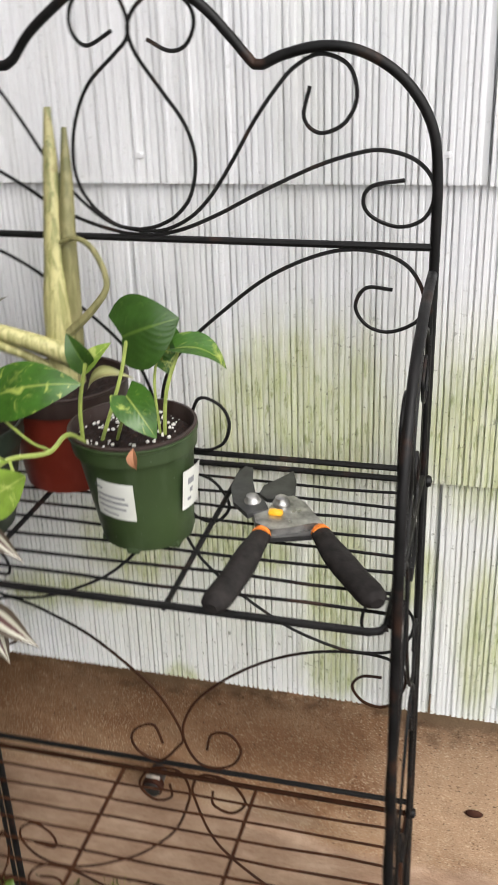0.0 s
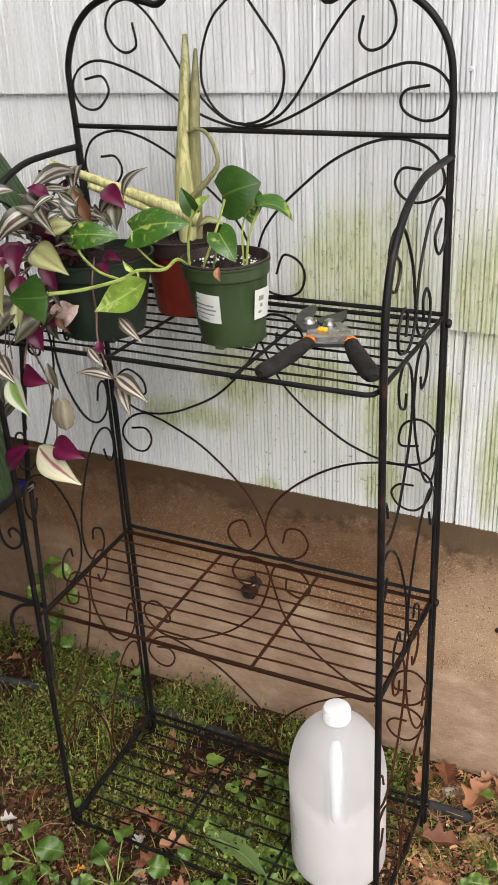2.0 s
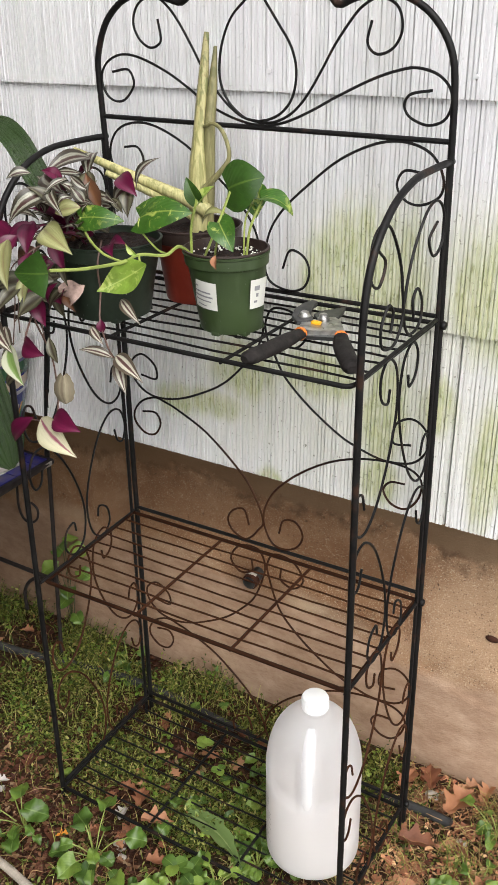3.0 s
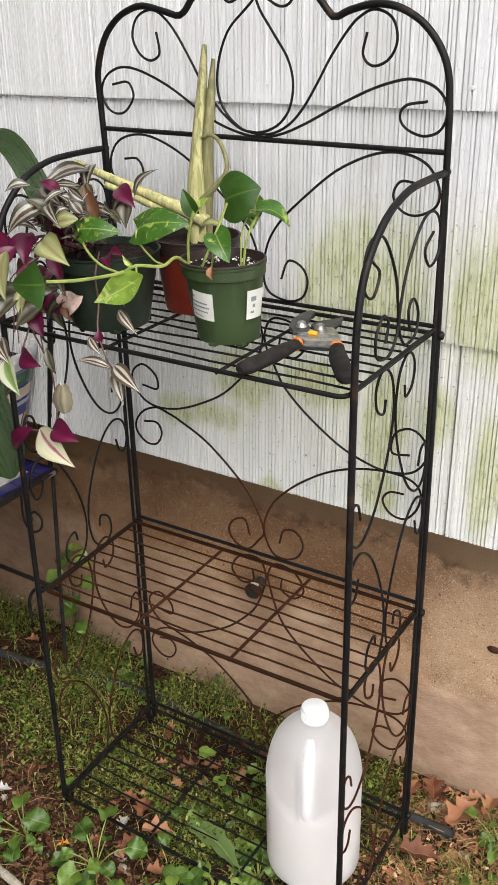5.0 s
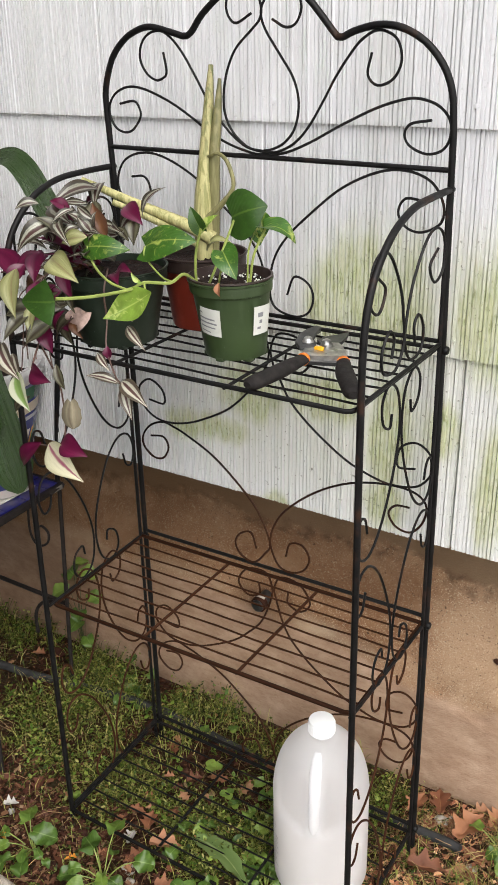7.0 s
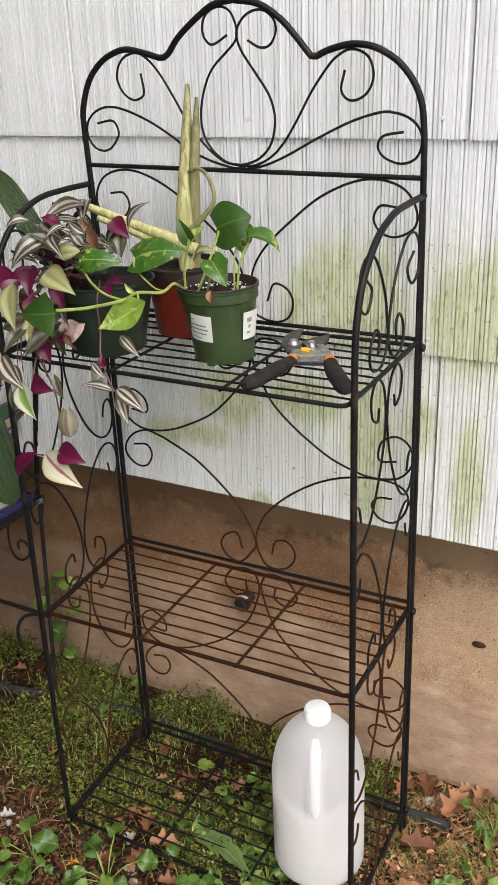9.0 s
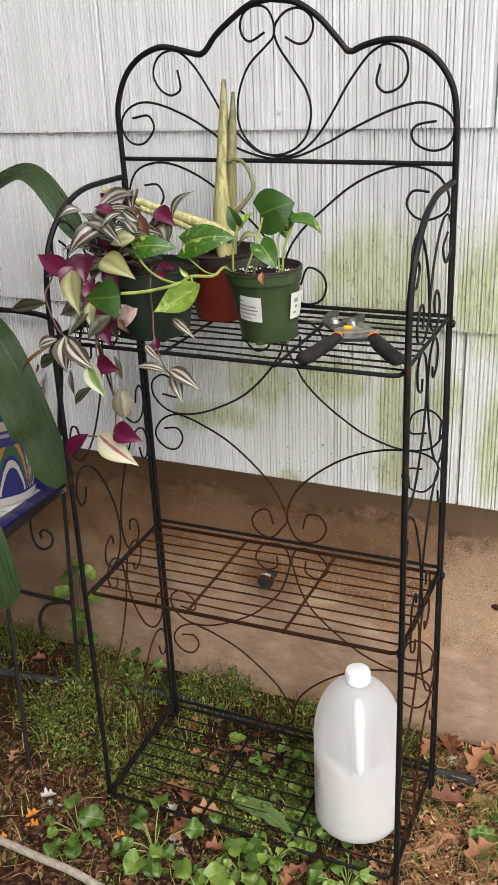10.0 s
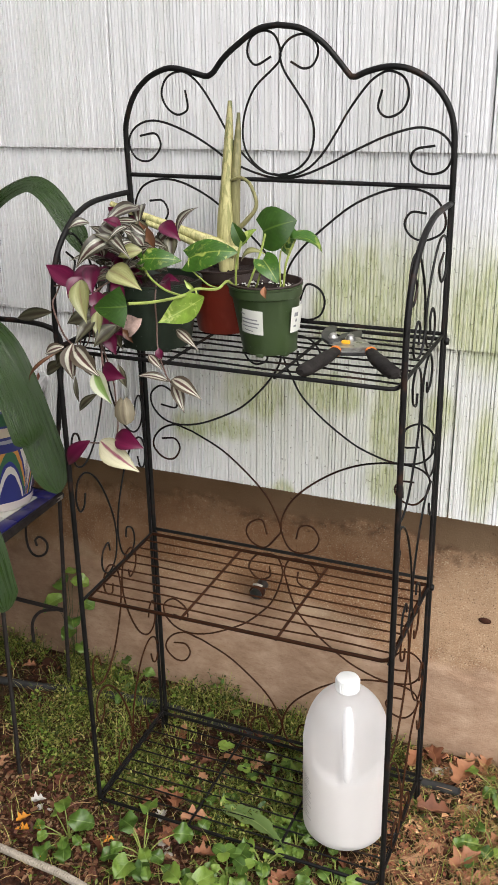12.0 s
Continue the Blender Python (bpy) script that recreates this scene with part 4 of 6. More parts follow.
for level, s in enumerate(SAG):
    r, fy = 0.012, s["y"]
    metal = WIRE if level == 1 else IRON
    rim = [(X0 - 0.003, REAR), (X0 - 0.003, fy + 0.005), (X0 - 0.001, fy + 0.001), (X0 + 0.004, fy), (X1 - r, fy), (X1 - 0.3 * r, fy + 0.3 * r), (X1, fy + r), (X1, REAR), (X0 - 0.003, REAR)]
    shelf = part("shelf", Geo().tube([(x, y, shelf_z(level, x, y)) for x, y in rim], 0.0034, 8), DULL if level == 1 else IRON, rack)
    part("back_rail", Geo().tube([at_back(-HW, s["back"][0] + 0.006), at_back(HW, s["back"][1] + 0.006)], 0.0034, 8), IRON, shelf)
    for k in range(1, 9):
        y = fy + (REAR - fy) * k / 9
        line = []
        for i in range(9):
            x = X0 + (X1 - X0) * i / 8
            line.append((x, y + 0.0006 * math.sin(3 * i + k), shelf_z(level, x, y) - 0.001 + 0.0012 * math.sin(i * 1.7 + k * 2.3 + level)))
        part("wire", Geo().tube(line, 0.0017, 6), metal, shelf)
    for u0, u1 in s["ribs"]:
        part("rib", Geo().tube([(CX + u0, fy, shelf_z(level, CX + u0, fy) - 0.0035), (CX + u1, REAR, shelf_z(level, CX + u1, REAR) - 0.0035)], 0.0026, 6), metal, shelf)

# side frames: arm running down into the front post, rear rod, scrolls
ARM = [(0.836, 1.167), (0.80, 1.1675), (0.757, 1.167), (0.715, 1.165), (0.682, 1.158), (0.650, 1.145), (0.620, 1.122), (0.597, 1.094), (0.583, 1.057), (0.577, 1.012), (0.5755, 0.93), (0.575, 0.7), (0.573, 0.4), (0.571, -0.012)]
HIGH = [(0.096, 1.097), (0.071, 1.078), (0.090, 1.053), (0.117, 1.067), (0.116, 1.105), (0.092, 1.124), (0.058, 1.116), (0.021, 1.071), (0.003, 1.021), (0.003, 0.990), (0.023, 0.966), (0.055, 0.972), (0.060, 1.000), (0.043, 1.022), (0.029, 1.010), (0.034, 0.985)]
SLIM = [(0.029, 0.190), (0.034, 0.172), (0.054, 0.184), (0.058, 0.214), (0.038, 0.233), (0.012, 0.214), (0.003, 0.164), (0.016, 0.105), (0.048, 0.040), (0.082, 0.009), (0.109, 0.014), (0.120, 0.045), (0.112, 0.072), (0.098, 0.068), (0.091, 0.045)]
for sx in (1, -1):
    x = CX + sx * HW
    out = 0.0045 if sx > 0 else 0.001   # the front post stands a little outside the shelf rims
    arm = [(x + sx * 0.0005 + sx * out * min(1.0, (0.836 - y) / 0.15), y, z) for y, z in spline(ARM, 6)]
    side = part("side_frame", Geo().tube(arm, 0.0047, 10), IRON, rack)
    part("rear_rod", Geo().tube([(x, BACK - 0.0145, 1.165), (x, BACK - 0.0145, 0.6), (x, BACK - 0.0165, -0.01)], 0.0032, 8), IRON, side)
    for sy in (1, -1):
        part("scroll", Geo().tube([(x, 0.705 + sy * dy * (1.0 if sy > 0 else 0.86 if z > 1.045 else 1.08), z) for dy, z in spline(HIGH, 6)], R_SCROLL, 6), IRON, side)
        for mid in (0.718, 0.266):
            for sz in (1, -1):
                part("scroll", Geo().tube([(x, 0.705 + sy * dy, mid + sz * dz) for dy, dz in spline(SLIM, 6)], R_SCROLL, 6), WIRE if mid + 0.1 * sz < 0.55 else IRON, side)
    for level, z in enumerate(SHELVES):
        low = shelf_z(level, x, SAG[level]["y"]) + 0.004
        part("side_rail", Geo().tube([(x - sx * 0.0005, 0.578, max(low, 0.035)), (x - sx * 0.0005, REAR, z + 0.007)], 0.003, 8), IRON, side)
        knob = Geo().lathe([(0.0, 0.0), (0.0042, 0.0), (0.0045, 0.0065), (0.0062, 0.007), (0.0066, 0.0095), (0.005, 0.0125), (0.0, 0.0135)], (0, 0, 0), 14, False)
        knob.v = [(x + sx * (c - 0.005), BACK + a, z + (-0.006, 0.001, 0.004)[level] + b) for a, b, c in knob.v]
        part("knob", knob, IRON, rack)

# ---- pots, plants and tools on the rack ----
TOP = shelf_z(0, -0.30, 0.66) + 0.0030   # what stands on the upper shelf rests here


def pot_parts(owner, centre, r0, r1, height, body, rim_mat, soil_drop=0.012, feet=0, lip=0.004, rim_h=0.016, top=None):
    """Nursery pot: tapered wall with a stepped rim, drainage feet, soil."""
    cx, cy, z = centre
    tx, ty = top or (cx, cy)
    w = 0.0016
    r2 = r1 - lip
    wall_p = [(r0 - 0.006, 0.0), (r0 - 0.001, 0.001), (r0, 0.004), (r0 + (r2 - r0) * 0.5, height * 0.45), (r2 - 0.0005, height - rim_h - 0.003), (r2 + 0.0005, height - rim_h), (r2 - w, height - rim_h), (r0 + (r2 - r0) * 0.5 - w, height * 0.45), (r0 - w, 0.006), (0.002, 0.006)]
    rim_p = [(r2, height - rim_h - 0.002), (r1 - 0.001, height - rim_h - 0.001), (r1 - 0.0005, height - rim_h + 0.002), (r1, height - 0.004), (r1 + 0.0015, height - 0.003), (r1 + 0.0018, height - 0.0008), (r1 + 0.0005, height), (r1 - w, height - 0.001), (r1 - w * 1.3, height - rim_h), (r2 - w, height - rim_h - 0.004)]

    def lean(g):
        g.v = [(x + (tx - cx) * (q - z) / height, y + (ty - cy) * (q - z) / height, q) for x, y, q in g.v]
        return g
    part("pot_wall", lean(Geo().lathe(wall_p, centre, 56, False)), body, owner)
    part("rim", lean(Geo().lathe(rim_p, centre, 56, False)), rim_mat, owner)
    for k in range(feet):
        a = 2 * math.pi * (k + 0.5) / feet
        part("foot", Geo().box((cx + (r0 - 0.006) * math.cos(a) - 0.006, cy + (r0 - 0.006) * math.sin(a) - 0.006, z - 0.0025), (cx + (r0 - 0.006) * math.cos(a) + 0.006, cy + (r0 - 0.006) * math.sin(a) + 0.006, z + 0.004), 0.0015), body, owner)
    g = Geo()
    n, m = 32, 9
    level = z + height - soil_drop
    rs = r2 - w + (r1 - r2) * 0.3
    for j in range(m + 1):
        for k in range(n):
            a, r = 2 * math.pi * k / n, rs * j / m
            x, y = tx + r * math.cos(a), ty + r * math.sin(a)
            g.v.append((x, y, level + 0.004 * noise.noise((x * 90, y * 90, 1)) + 0.003 * noise.noise((x * 250, y * 250, 4))))
            g.uvs.append((0, 0))
    g.f = [(j * n + k, (j + 1) * n + k, (j + 1) * n + (k + 1) % n, j * n + (k + 1) % n) for j in range(m) for k in range(n)]
    part("soil", g, POTTING, owner, "dark potting soil")
    return level, rs


def crumb(x, y, z, r):
    """A small irregular lump."""
    g = Geo()
    bm = bmesh.new()
    bmesh.ops.create_icosphere(bm, subdivisions=1, radius=r)
    g.add([(x + q.co.x * rng(0.6, 1.3), y + q.co.y * rng(0.6, 1.3), z + q.co.z * rng(0.5, 1.0)) for q in bm.verts], [tuple(q.index for q in f.verts) for f in bm.faces])
    bm.free()
    return g


def on_cone(centre, r0, r1, height, angle, h, top=None, out=0.0006):
    tx, ty = top or centre[:2]
    t = h / height
    r = r0 + (r1 - r0) * t + out
    return (centre[0] + (tx - centre[0]) * t + r * math.cos(angle), centre[1] + (ty - centre[1]) * t + r * math.sin(angle), centre[2] + h)


def pot_label(owner, centre, r0, r1, height, a0, a1, h0, h1, top, rows, tilt=0.0):
    """A paper label wrapped round the pot with bars of print."""
    def patch(b0, b1, q0, q1, out, n=8):
        g = Geo()
        for j in range(2):
            for i in range(n + 1):
                a = b0 + (b1 - b0) * i / n
                g.v.append(on_cone(centre, r0, r1, height, a, (q1 if j else q0) + tilt * (i / n - 0.5), top, out))
                g.uvs.append((i / n, j))
        g.f = [(i, i + 1, n + 2 + i, n + 1 + i) for i in range(n)]
        return g
    label = part("label", patch(a0, a1, h0, h1, 0.0012), PAPER, owner, "white paper label with unreadable print")
    span, tall = a1 - a0, h1 - h0
    for x0, x1, y, t in rows:
        part("print_line", patch(a0 + span * x0, a0 + span * x1, h0 + tall * y, h0 + tall * (y + t), 0.0017), INK, label)


def leaf_part(owner, mat, base, tip, width, label="", name="leaf", **kw):
    return part(name, Geo().leaf(base, tip, width, **kw), mat, owner, label)


def stem_part(owner, pts, r, mat=None, label=""):
    return part("stem", Geo().tube(spline(pts, 5), r, 6), mat or STEM, owner, label)


# green pot with a young pothos
GC, GT = (-0.268, 0.682, TOP), (-0.276, 0.684)
pothos = thing("potted_pothos", GC, "young variegated pothos vine in a glossy green plastic nursery pot", "potted plant")
level, rs = pot_parts(pothos, GC, 0.043, 0.0575, 0.106, GREEN_POT, GREEN_POT, 0.010, 6, top=GT)
lip = Geo().lathe([(0.0545, -0.012), (0.0560, 0.0), (0.0590, 0.0012), (0.0588, 0.0030), (0.0560, 0.0034), (0.0535, -0.012)], (GT[0], GT[1], TOP + 0.106), 56, False)
part("inner_pot", lip, BROWN_RIM, pothos, "dark lip of an inner nursery pot")
perlite = Geo()
for k in range(95):
    a, r = rng(0, 6.283), rs * rng(0.15, 0.97) ** 0.5
    perlite.add(*(lambda q: (q.v, q.f))(crumb(GT[0] + r * math.cos(a), GT[1] + r * math.sin(a), level + 0.002, rng(0.0005, 0.0022))))
part("perlite", perlite, PERLITE, pothos, "white perlite grains on the soil", kind="stuff")
pot_label(pothos, GC, 0.043, 0.0533, 0.09, radians(232), radians(281), 0.036, 0.074, None, [(0.08, 0.3, 0.8, 0.05), (0.12, 0.8, 0.58, 0.06), (0.12, 0.86, 0.43, 0.06), (0.12, 0.8, 0.28, 0.05), (0.2, 0.6, 0.12, 0.04)], -0.002)
pot_label(pothos, GC, 0.043, 0.0533, 0.09, radians(333), radians(367), 0.036, 0.076, None, [(0.2, 0.5, 0.62, 0.16), (0.3, 0.45, 0.4, 0.12), (0.2, 0.4, 0.2, 0.08)], 0.0)
stem_part(pothos, [(-0.248, 0.690, level), (-0.247, 0.700, 1.086), (-0.240, 0.720, 1.119)], 0.0019)
stem_part(pothos, [(-0.253, 0.692, level), (-0.262, 0.71, 1.088), (-0.266, 0.735, 1.112)], 0.0014)
stem_part(pothos, [(-0.300, 0.668, level), (-0.287, 0.690, 1.098), (-0.288, 0.715, 1.126)], 0.0019)
stem_part(pothos, [(-0.287, 0.672, level), (-0.272, 0.66, 1.080), (-0.264, 0.655, 1.095)], 0.0016)
stem_part(pothos, [(-0.314, 0.658, level), (-0.311, 0.655, 1.087), (-0.304, 0.660, 1.124)], 0.0020)
leaf_part(pothos, POTHOS_PLAIN, (-0.292, 0.716, 1.130), (-0.238, 0.722, 1.148), 0.070, shape="heart", up=(0.15, -0.95, 0.35), droop=0.12, fold=-0.2)
leaf_part(pothos, POTHOS, (-0.243, 0.720, 1.120), (-0.198, 0.728, 1.100), 0.034, shape="heart", up=(0.3, -0.3, 1.0), droop=0.22, fold=0.3)
leaf_part(pothos, POTHOS, (-0.268, 0.738, 1.113), (-0.255, 0.728, 1.092), 0.026, shape="heart", up=(0.6, -0.8, 0.4), droop=0.1, fold=0.4)
leaf_part(pothos, POTHOS, (-0.262, 0.742, 1.128), (-0.252, 0.735, 1.102), 0.026, shape="heart", up=(0.5, -0.8, 0.3), droop=0.1, fold=0.4)
leaf_part(pothos, POTHOS, (-0.267, 0.656, 1.098), (-0.236, 0.640, 1.067), 0.036, shape="heart", up=(0.2, -0.8, 0.7), droop=0.15, fold=0.25)
leaf_part(pothos, POTHOS_PLAIN, (-0.304, 0.660, 1.122), (-0.316, 0.655, 1.152), 0.022, shape="heart", up=(0.3, -0.9, 0.1), droop=0.1, fold=0.4)
leaf_part(pothos, POTHOS_PALE, (-0.303, 0.662, 1.120), (-0.280, 0.665, 1.142), 0.016, shape="heart", up=(-0.4, -0.9, 0.2), droop=0.1, fold=0.5)
leaf_part(pothos, POTHOS, (-0.384, 0.640, 1.096), (-0.305, 0.650, 1.108), 0.054, shape="heart", up=(0.1, -0.75, 0.65), droop=0.14, fold=-0.15)
leaf_part(pothos, YELLOWISH, (-0.324, 0.700, 1.083), (-0.277, 0.700, 1.096), 0.018, "shrivelled pale leaf", up=(0, -0.5, 0.9), droop=0.25, fold=0.6, twist=0.6)
leaf_part(pothos, DRY, (-0.249, 0.619, 1.066), (-0.246, 0.616, 1.048), 0.010, "small dry reddish leaf", up=(0, -1, 0.2), fold=0.6, droop=0.2)
vine = [(-0.312, 0.66, level), (-0.317, 0.635, 1.066), (-0.326, 0.615, 1.0575), (-0.349, 0.59, 1.061), (-0.361, 0.57, 1.054), (-0.376, 0.51, 1.057), (-0.394, 0.47, 1.062)]
stem_part(pothos, vine, 0.0023)
stem_part(pothos, [(-0.361, 0.57, 1.054), (-0.388, 0.565, 1.063), (-0.416, 0.57, 1.080), (-0.431, 0.575, 1.104)], 0.0018)
stem_part(pothos, [(-0.384, 0.638, 1.096), (-0.378, 0.63, 1.084), (-0.346, 0.622, 1.063), (-0.328, 0.620, 1.058)], 0.0013)
stem_part(pothos, [(-0.349, 0.59, 1.061), (-0.345, 0.585, 1.056), (-0.340, 0.58, 1.052)], 0.0014)
leaf_part(pothos, POTHOS, (-0.432, 0.575, 1.103), (-0.370, 0.590, 1.102), 0.035, shape="heart", up=(0.2, -0.9, 0.5), droop=0.16, fold=-0.25)
leaf_part(pothos, POTHOS_PALE, (-0.329, 0.578, 1.053), (-0.396, 0.555, 1.014), 0.042, up=(0.25, -0.85, 0.35), droop=-0.10, fold=0.35, twist=0.5)
leaf_part(pothos, POTHOS_PLAIN, (-0.396, 0.470, 1.058), (-0.446, 0.462, 1.054), 0.064, shape="delta", up=(0.2, -0.95, 0.1), droop=0.05, fold=0.2)
leaf_part(pothos, POTHOS_PALE, (-0.347, 0.583, 1.062), (-0.361, 0.578, 1.077), 0.008, up=(0, -1, 0.2), fold=0.8)

# red pot with the pale mottled cuttings
RC = (-0.390, 0.780, TOP)
cuttings = thing("potted_cuttings", RC, "thick pale mottled plant stalks in a red plastic pot", "potted plant")
level, rs = pot_parts(cuttings, RC, 0.050, 0.0655, 0.110, RED_POT, BROWN_RIM, 0.012, 0, rim_h=0.02)
part("stalk", Geo().tube(spline([(-0.391, 0.786, level - 0.01), (-0.392, 0.792, 1.120), (-0.391, 0.797, 1.175), (-0.393, 0.812, 1.25), (-0.396, 0.828, 1.318)], 6), [0.0120, 0.0160, 0.0150, 0.0120, 0.0095, 0.0070, 0.0035], 10), CANE, cuttings)
part("stalk", Geo().tube(spline([(-0.380, 0.796, level), (-0.378, 0.797, 1.12), (-0.3765, 0.800, 1.194), (-0.377, 0.812, 1.25), (-0.379, 0.824, 1.300)], 6), [0.007, 0.0085, 0.0090, 0.0080, 0.006, 0.0025], 9), BROWN_CANE, cuttings)
part("stalk", Geo().tube(spline([(-0.380, 0.790, 1.197), (-0.360, 0.787, 1.202), (-0.342, 0.784, 1.190), (-0.331, 0.780, 1.160), (-0.345, 0.774, 1.137), (-0.372, 0.772, 1.112)], 6), [0.0022, 0.0028, 0.003, 0.003, 0.004, 0.005], 8), BROWN_CANE, cuttings, "curled thin stalk")
part("stalk", Geo().tube(spline([(-0.372, 0.784, 1.080), (-0.405, 0.770, 1.0985), (-0.496, 0.752, 1.130), (-0.582, 0.740, 1.159)], 6), [0.0110, 0.0105, 0.0085, 0.0068, 0.0045], 9), CANE, cuttings)
part("stalk", Geo().tube(spline([(-0.390, 0.785, 1.062), (-0.425, 0.768, 1.088), (-0.465, 0.736, 1.116), (-0.500, 0.712, 1.136)], 6), [0.005, 0.005, 0.005, 0.0045], 9), CANE, cuttings)

# dark green pot with a trailing striped spiderwort
DC, DT = (-0.457, 0.655, TOP), (-0.457, 0.655)
wander = thing("potted_spiderwort", DC, "trailing purple and silver striped spiderwort in a dark green plastic pot", "potted plant")
level, rs = pot_parts(wander, DC, 0.056, 0.076, 0.108, DARK_POT, DARK_POT, 0.010, 4, rim_h=0.02)
KIND = {"p": MAGENTA, "s": SILVER, "d": OLIVE, "y": YELLOWISH, "w": CREAM, "g": LIME, "b": RUSSET, "h": HANGING, "t": TAN}


def blade_at(kind, base, tip, width, up=(0.25, -0.8, 0.55), droop=0.14, fold=0.35, **kw):
    leaf_part(wander, KIND[kind], base, tip, width, up=up, droop=droop, fold=fold, **kw)


blade_at("p", (-0.528, 0.550, 1.060), (-0.602, 0.570, 1.086), 0.032, fold=0.25, droop=0.03)
blade_at("p", (-0.515, 0.540, 1.078), (-0.530, 0.520, 1.048), 0.026)
blade_at("p", (-0.513, 0.570, 1.092), (-0.496, 0.535, 1.054), 0.028, fold=0.3)
blade_at("p", (-0.500, 0.570, 1.085), (-0.545, 0.545, 1.062), 0.028)
blade_at("s", (-0.475, 0.580, 1.130), (-0.518, 0.530, 1.093), 0.030, droop=0.3)
blade_at("s", (-0.480, 0.580, 1.128), (-0.428, 0.540, 1.110), 0.020, droop=0.25)
blade_at("s", (-0.477, 0.660, 1.163), (-0.500, 0.580, 1.148), 0.026, droop=0.2)
blade_at("s", (-0.487, 0.680, 1.168), (-0.470, 0.640, 1.138), 0.024, droop=0.25)
blade_at("d", (-0.489, 0.620, 1.131), (-0.482, 0.570, 1.134), 0.018, droop=0.2)
blade_at("s", (-0.512, 0.600, 1.148), (-0.461, 0.580, 1.130), 0.030)
blade_at("d", (-0.470, 0.640, 1.150), (-0.452, 0.620, 1.112), 0.028)
blade_at("b", (-0.435, 0.620, 1.108), (-0.458, 0.622, 1.152), 0.024, up=(0.4, -0.9, 0.2))
blade_at("p", (-0.464, 0.700, 1.136), (-0.419, 0.680, 1.114), 0.028)
blade_at("s", (-0.435, 0.700, 1.122), (-0.405, 0.720, 1.162), 0.020, up=(-0.4, -0.8, 0.5), droop=0.2)
blade_at("d", (-0.440, 0.690, 1.122), (-0.430, 0.670, 1.086), 0.022)
blade_at("s", (-0.445, 0.700, 1.125), (-0.470, 0.690, 1.100), 0.024)
blade_at("y", (-0.470, 0.545, 1.090), (-0.400, 0.520, 1.070), 0.036, up=(0.1, -0.8, 0.7))
blade_at("y", (-0.491, 0.500, 1.083), (-0.459, 0.460, 1.030), 0.032, up=(0.3, -0.95, 0.2))
blade_at("y", (-0.425, 0.57, 1.118), (-0.462, 0.56, 1.108), 0.024)
blade_at("d", (-0.482, 0.520, 1.027), (-0.522, 0.500, 1.015), 0.028)
blade_at("d", (-0.435, 0.500, 1.020), (-0.458, 0.470, 0.992), 0.024)
blade_at("d", (-0.464, 0.490, 1.030), (-0.476, 0.450, 1.000), 0.020)
blade_at("y", (-0.464, 0.500, 1.040), (-0.452, 0.475, 1.004), 0.018)
blade_at("p", (-0.478, 0.510, 1.045), (-0.448, 0.500, 1.008), 0.026)
blade_at("p", (-0.458, 0.505, 1.012), (-0.438, 0.498, 0.975), 0.024)
blade_at("p", (-0.485, 0.53, 1.060), (-0.470, 0.51, 1.030), 0.024)
blade_at("d", (-0.584, 0.550, 1.016), (-0.690, 0.595, 0.986), 0.021, up=(0.1, -0.9, 0.4), droop=0.05)
for k in range(18):
    b = np.array((rng(-0.525, -0.425), rng(0.57, 0.66), rng(1.075, 1.13)))
    t = b + np.array((rng(-0.05, 0.03), rng(-0.04, 0.0), rng(-0.01, 0.035)))
    blade_at(random.choice("sssdds"), tuple(b), tuple(t), rng(0.014, 0.024), up=(rng(-0.4, 0.4), -0.6, 0.8), droop=0.2)
for k in range(46):
    b = np.array((rng(-0.535, -0.425), rng(0.58, 0.67), rng(1.085, 1.155)))
    a, s = rng(0, 6.283), rng(0.024, 0.042)
    t = b + s * np.array((math.cos(a), rng(-0.8, 0.1), 0.55 * math.sin(a)))
    blade_at(random.choice("sssdsp"), tuple(b), tuple(t), rng(0.010, 0.018), up=(rng(-0.5, 0.5), -0.7, rng(0.1, 0.9)), droop=rng(0.1, 0.3), fold=0.5)
for k in range(34):
    a, r = rng(2.2, 6.0), rng(0.02, 0.075)
    b = np.array((DT[0] + r * math.cos(a), DT[1] + r * math.sin(a), level + rng(0.005, 0.03)))
    t = b + np.array((0.045 * math.cos(a + rng(-0.9, 0.9)), 0.045 * math.sin(a + rng(-0.9, 0.9)), rng(-0.015, 0.03)))
    blade_at(random.choice("pppsdd"), tuple(b), tuple(t), rng(0.018, 0.028), up=(rng(-0.3, 0.3), -0.5, 0.9))
# darker leaves and thin shoots deep in the trailing side
deep = random.Random(41)
for k in range(26):
    b = np.array((deep.uniform(-0.535, -0.440), deep.uniform(0.545, 0.60), deep.uniform(0.985, 1.075)))
    t = b + np.array((deep.uniform(-0.035, 0.03), deep.uniform(-0.03, 0.0), deep.uniform(-0.045, 0.005)))
    blade_at("ddpdb"[k % 5], tuple(b), tuple(t), deep.uniform(0.014, 0.026), up=(deep.uniform(-0.4, 0.4), -0.8, deep.uniform(0.1, 0.7)), droop=0.2)
for k in range(5):
    x, y, z = deep.uniform(-0.540, -0.490), deep.uniform(0.52, 0.56), deep.uniform(1.02, 1.06)
    stem_part(wander, [(x + 0.02, y + 0.03, z + 0.02), (x, y, z), (x + deep.uniform(-0.012, 0.012), y - 0.01, z - 0.04), (x + deep.uniform(-0.02, 0.03), y - 0.015, z - deep.uniform(0.06, 0.11))], 0.0009, STEM_PURPLE)
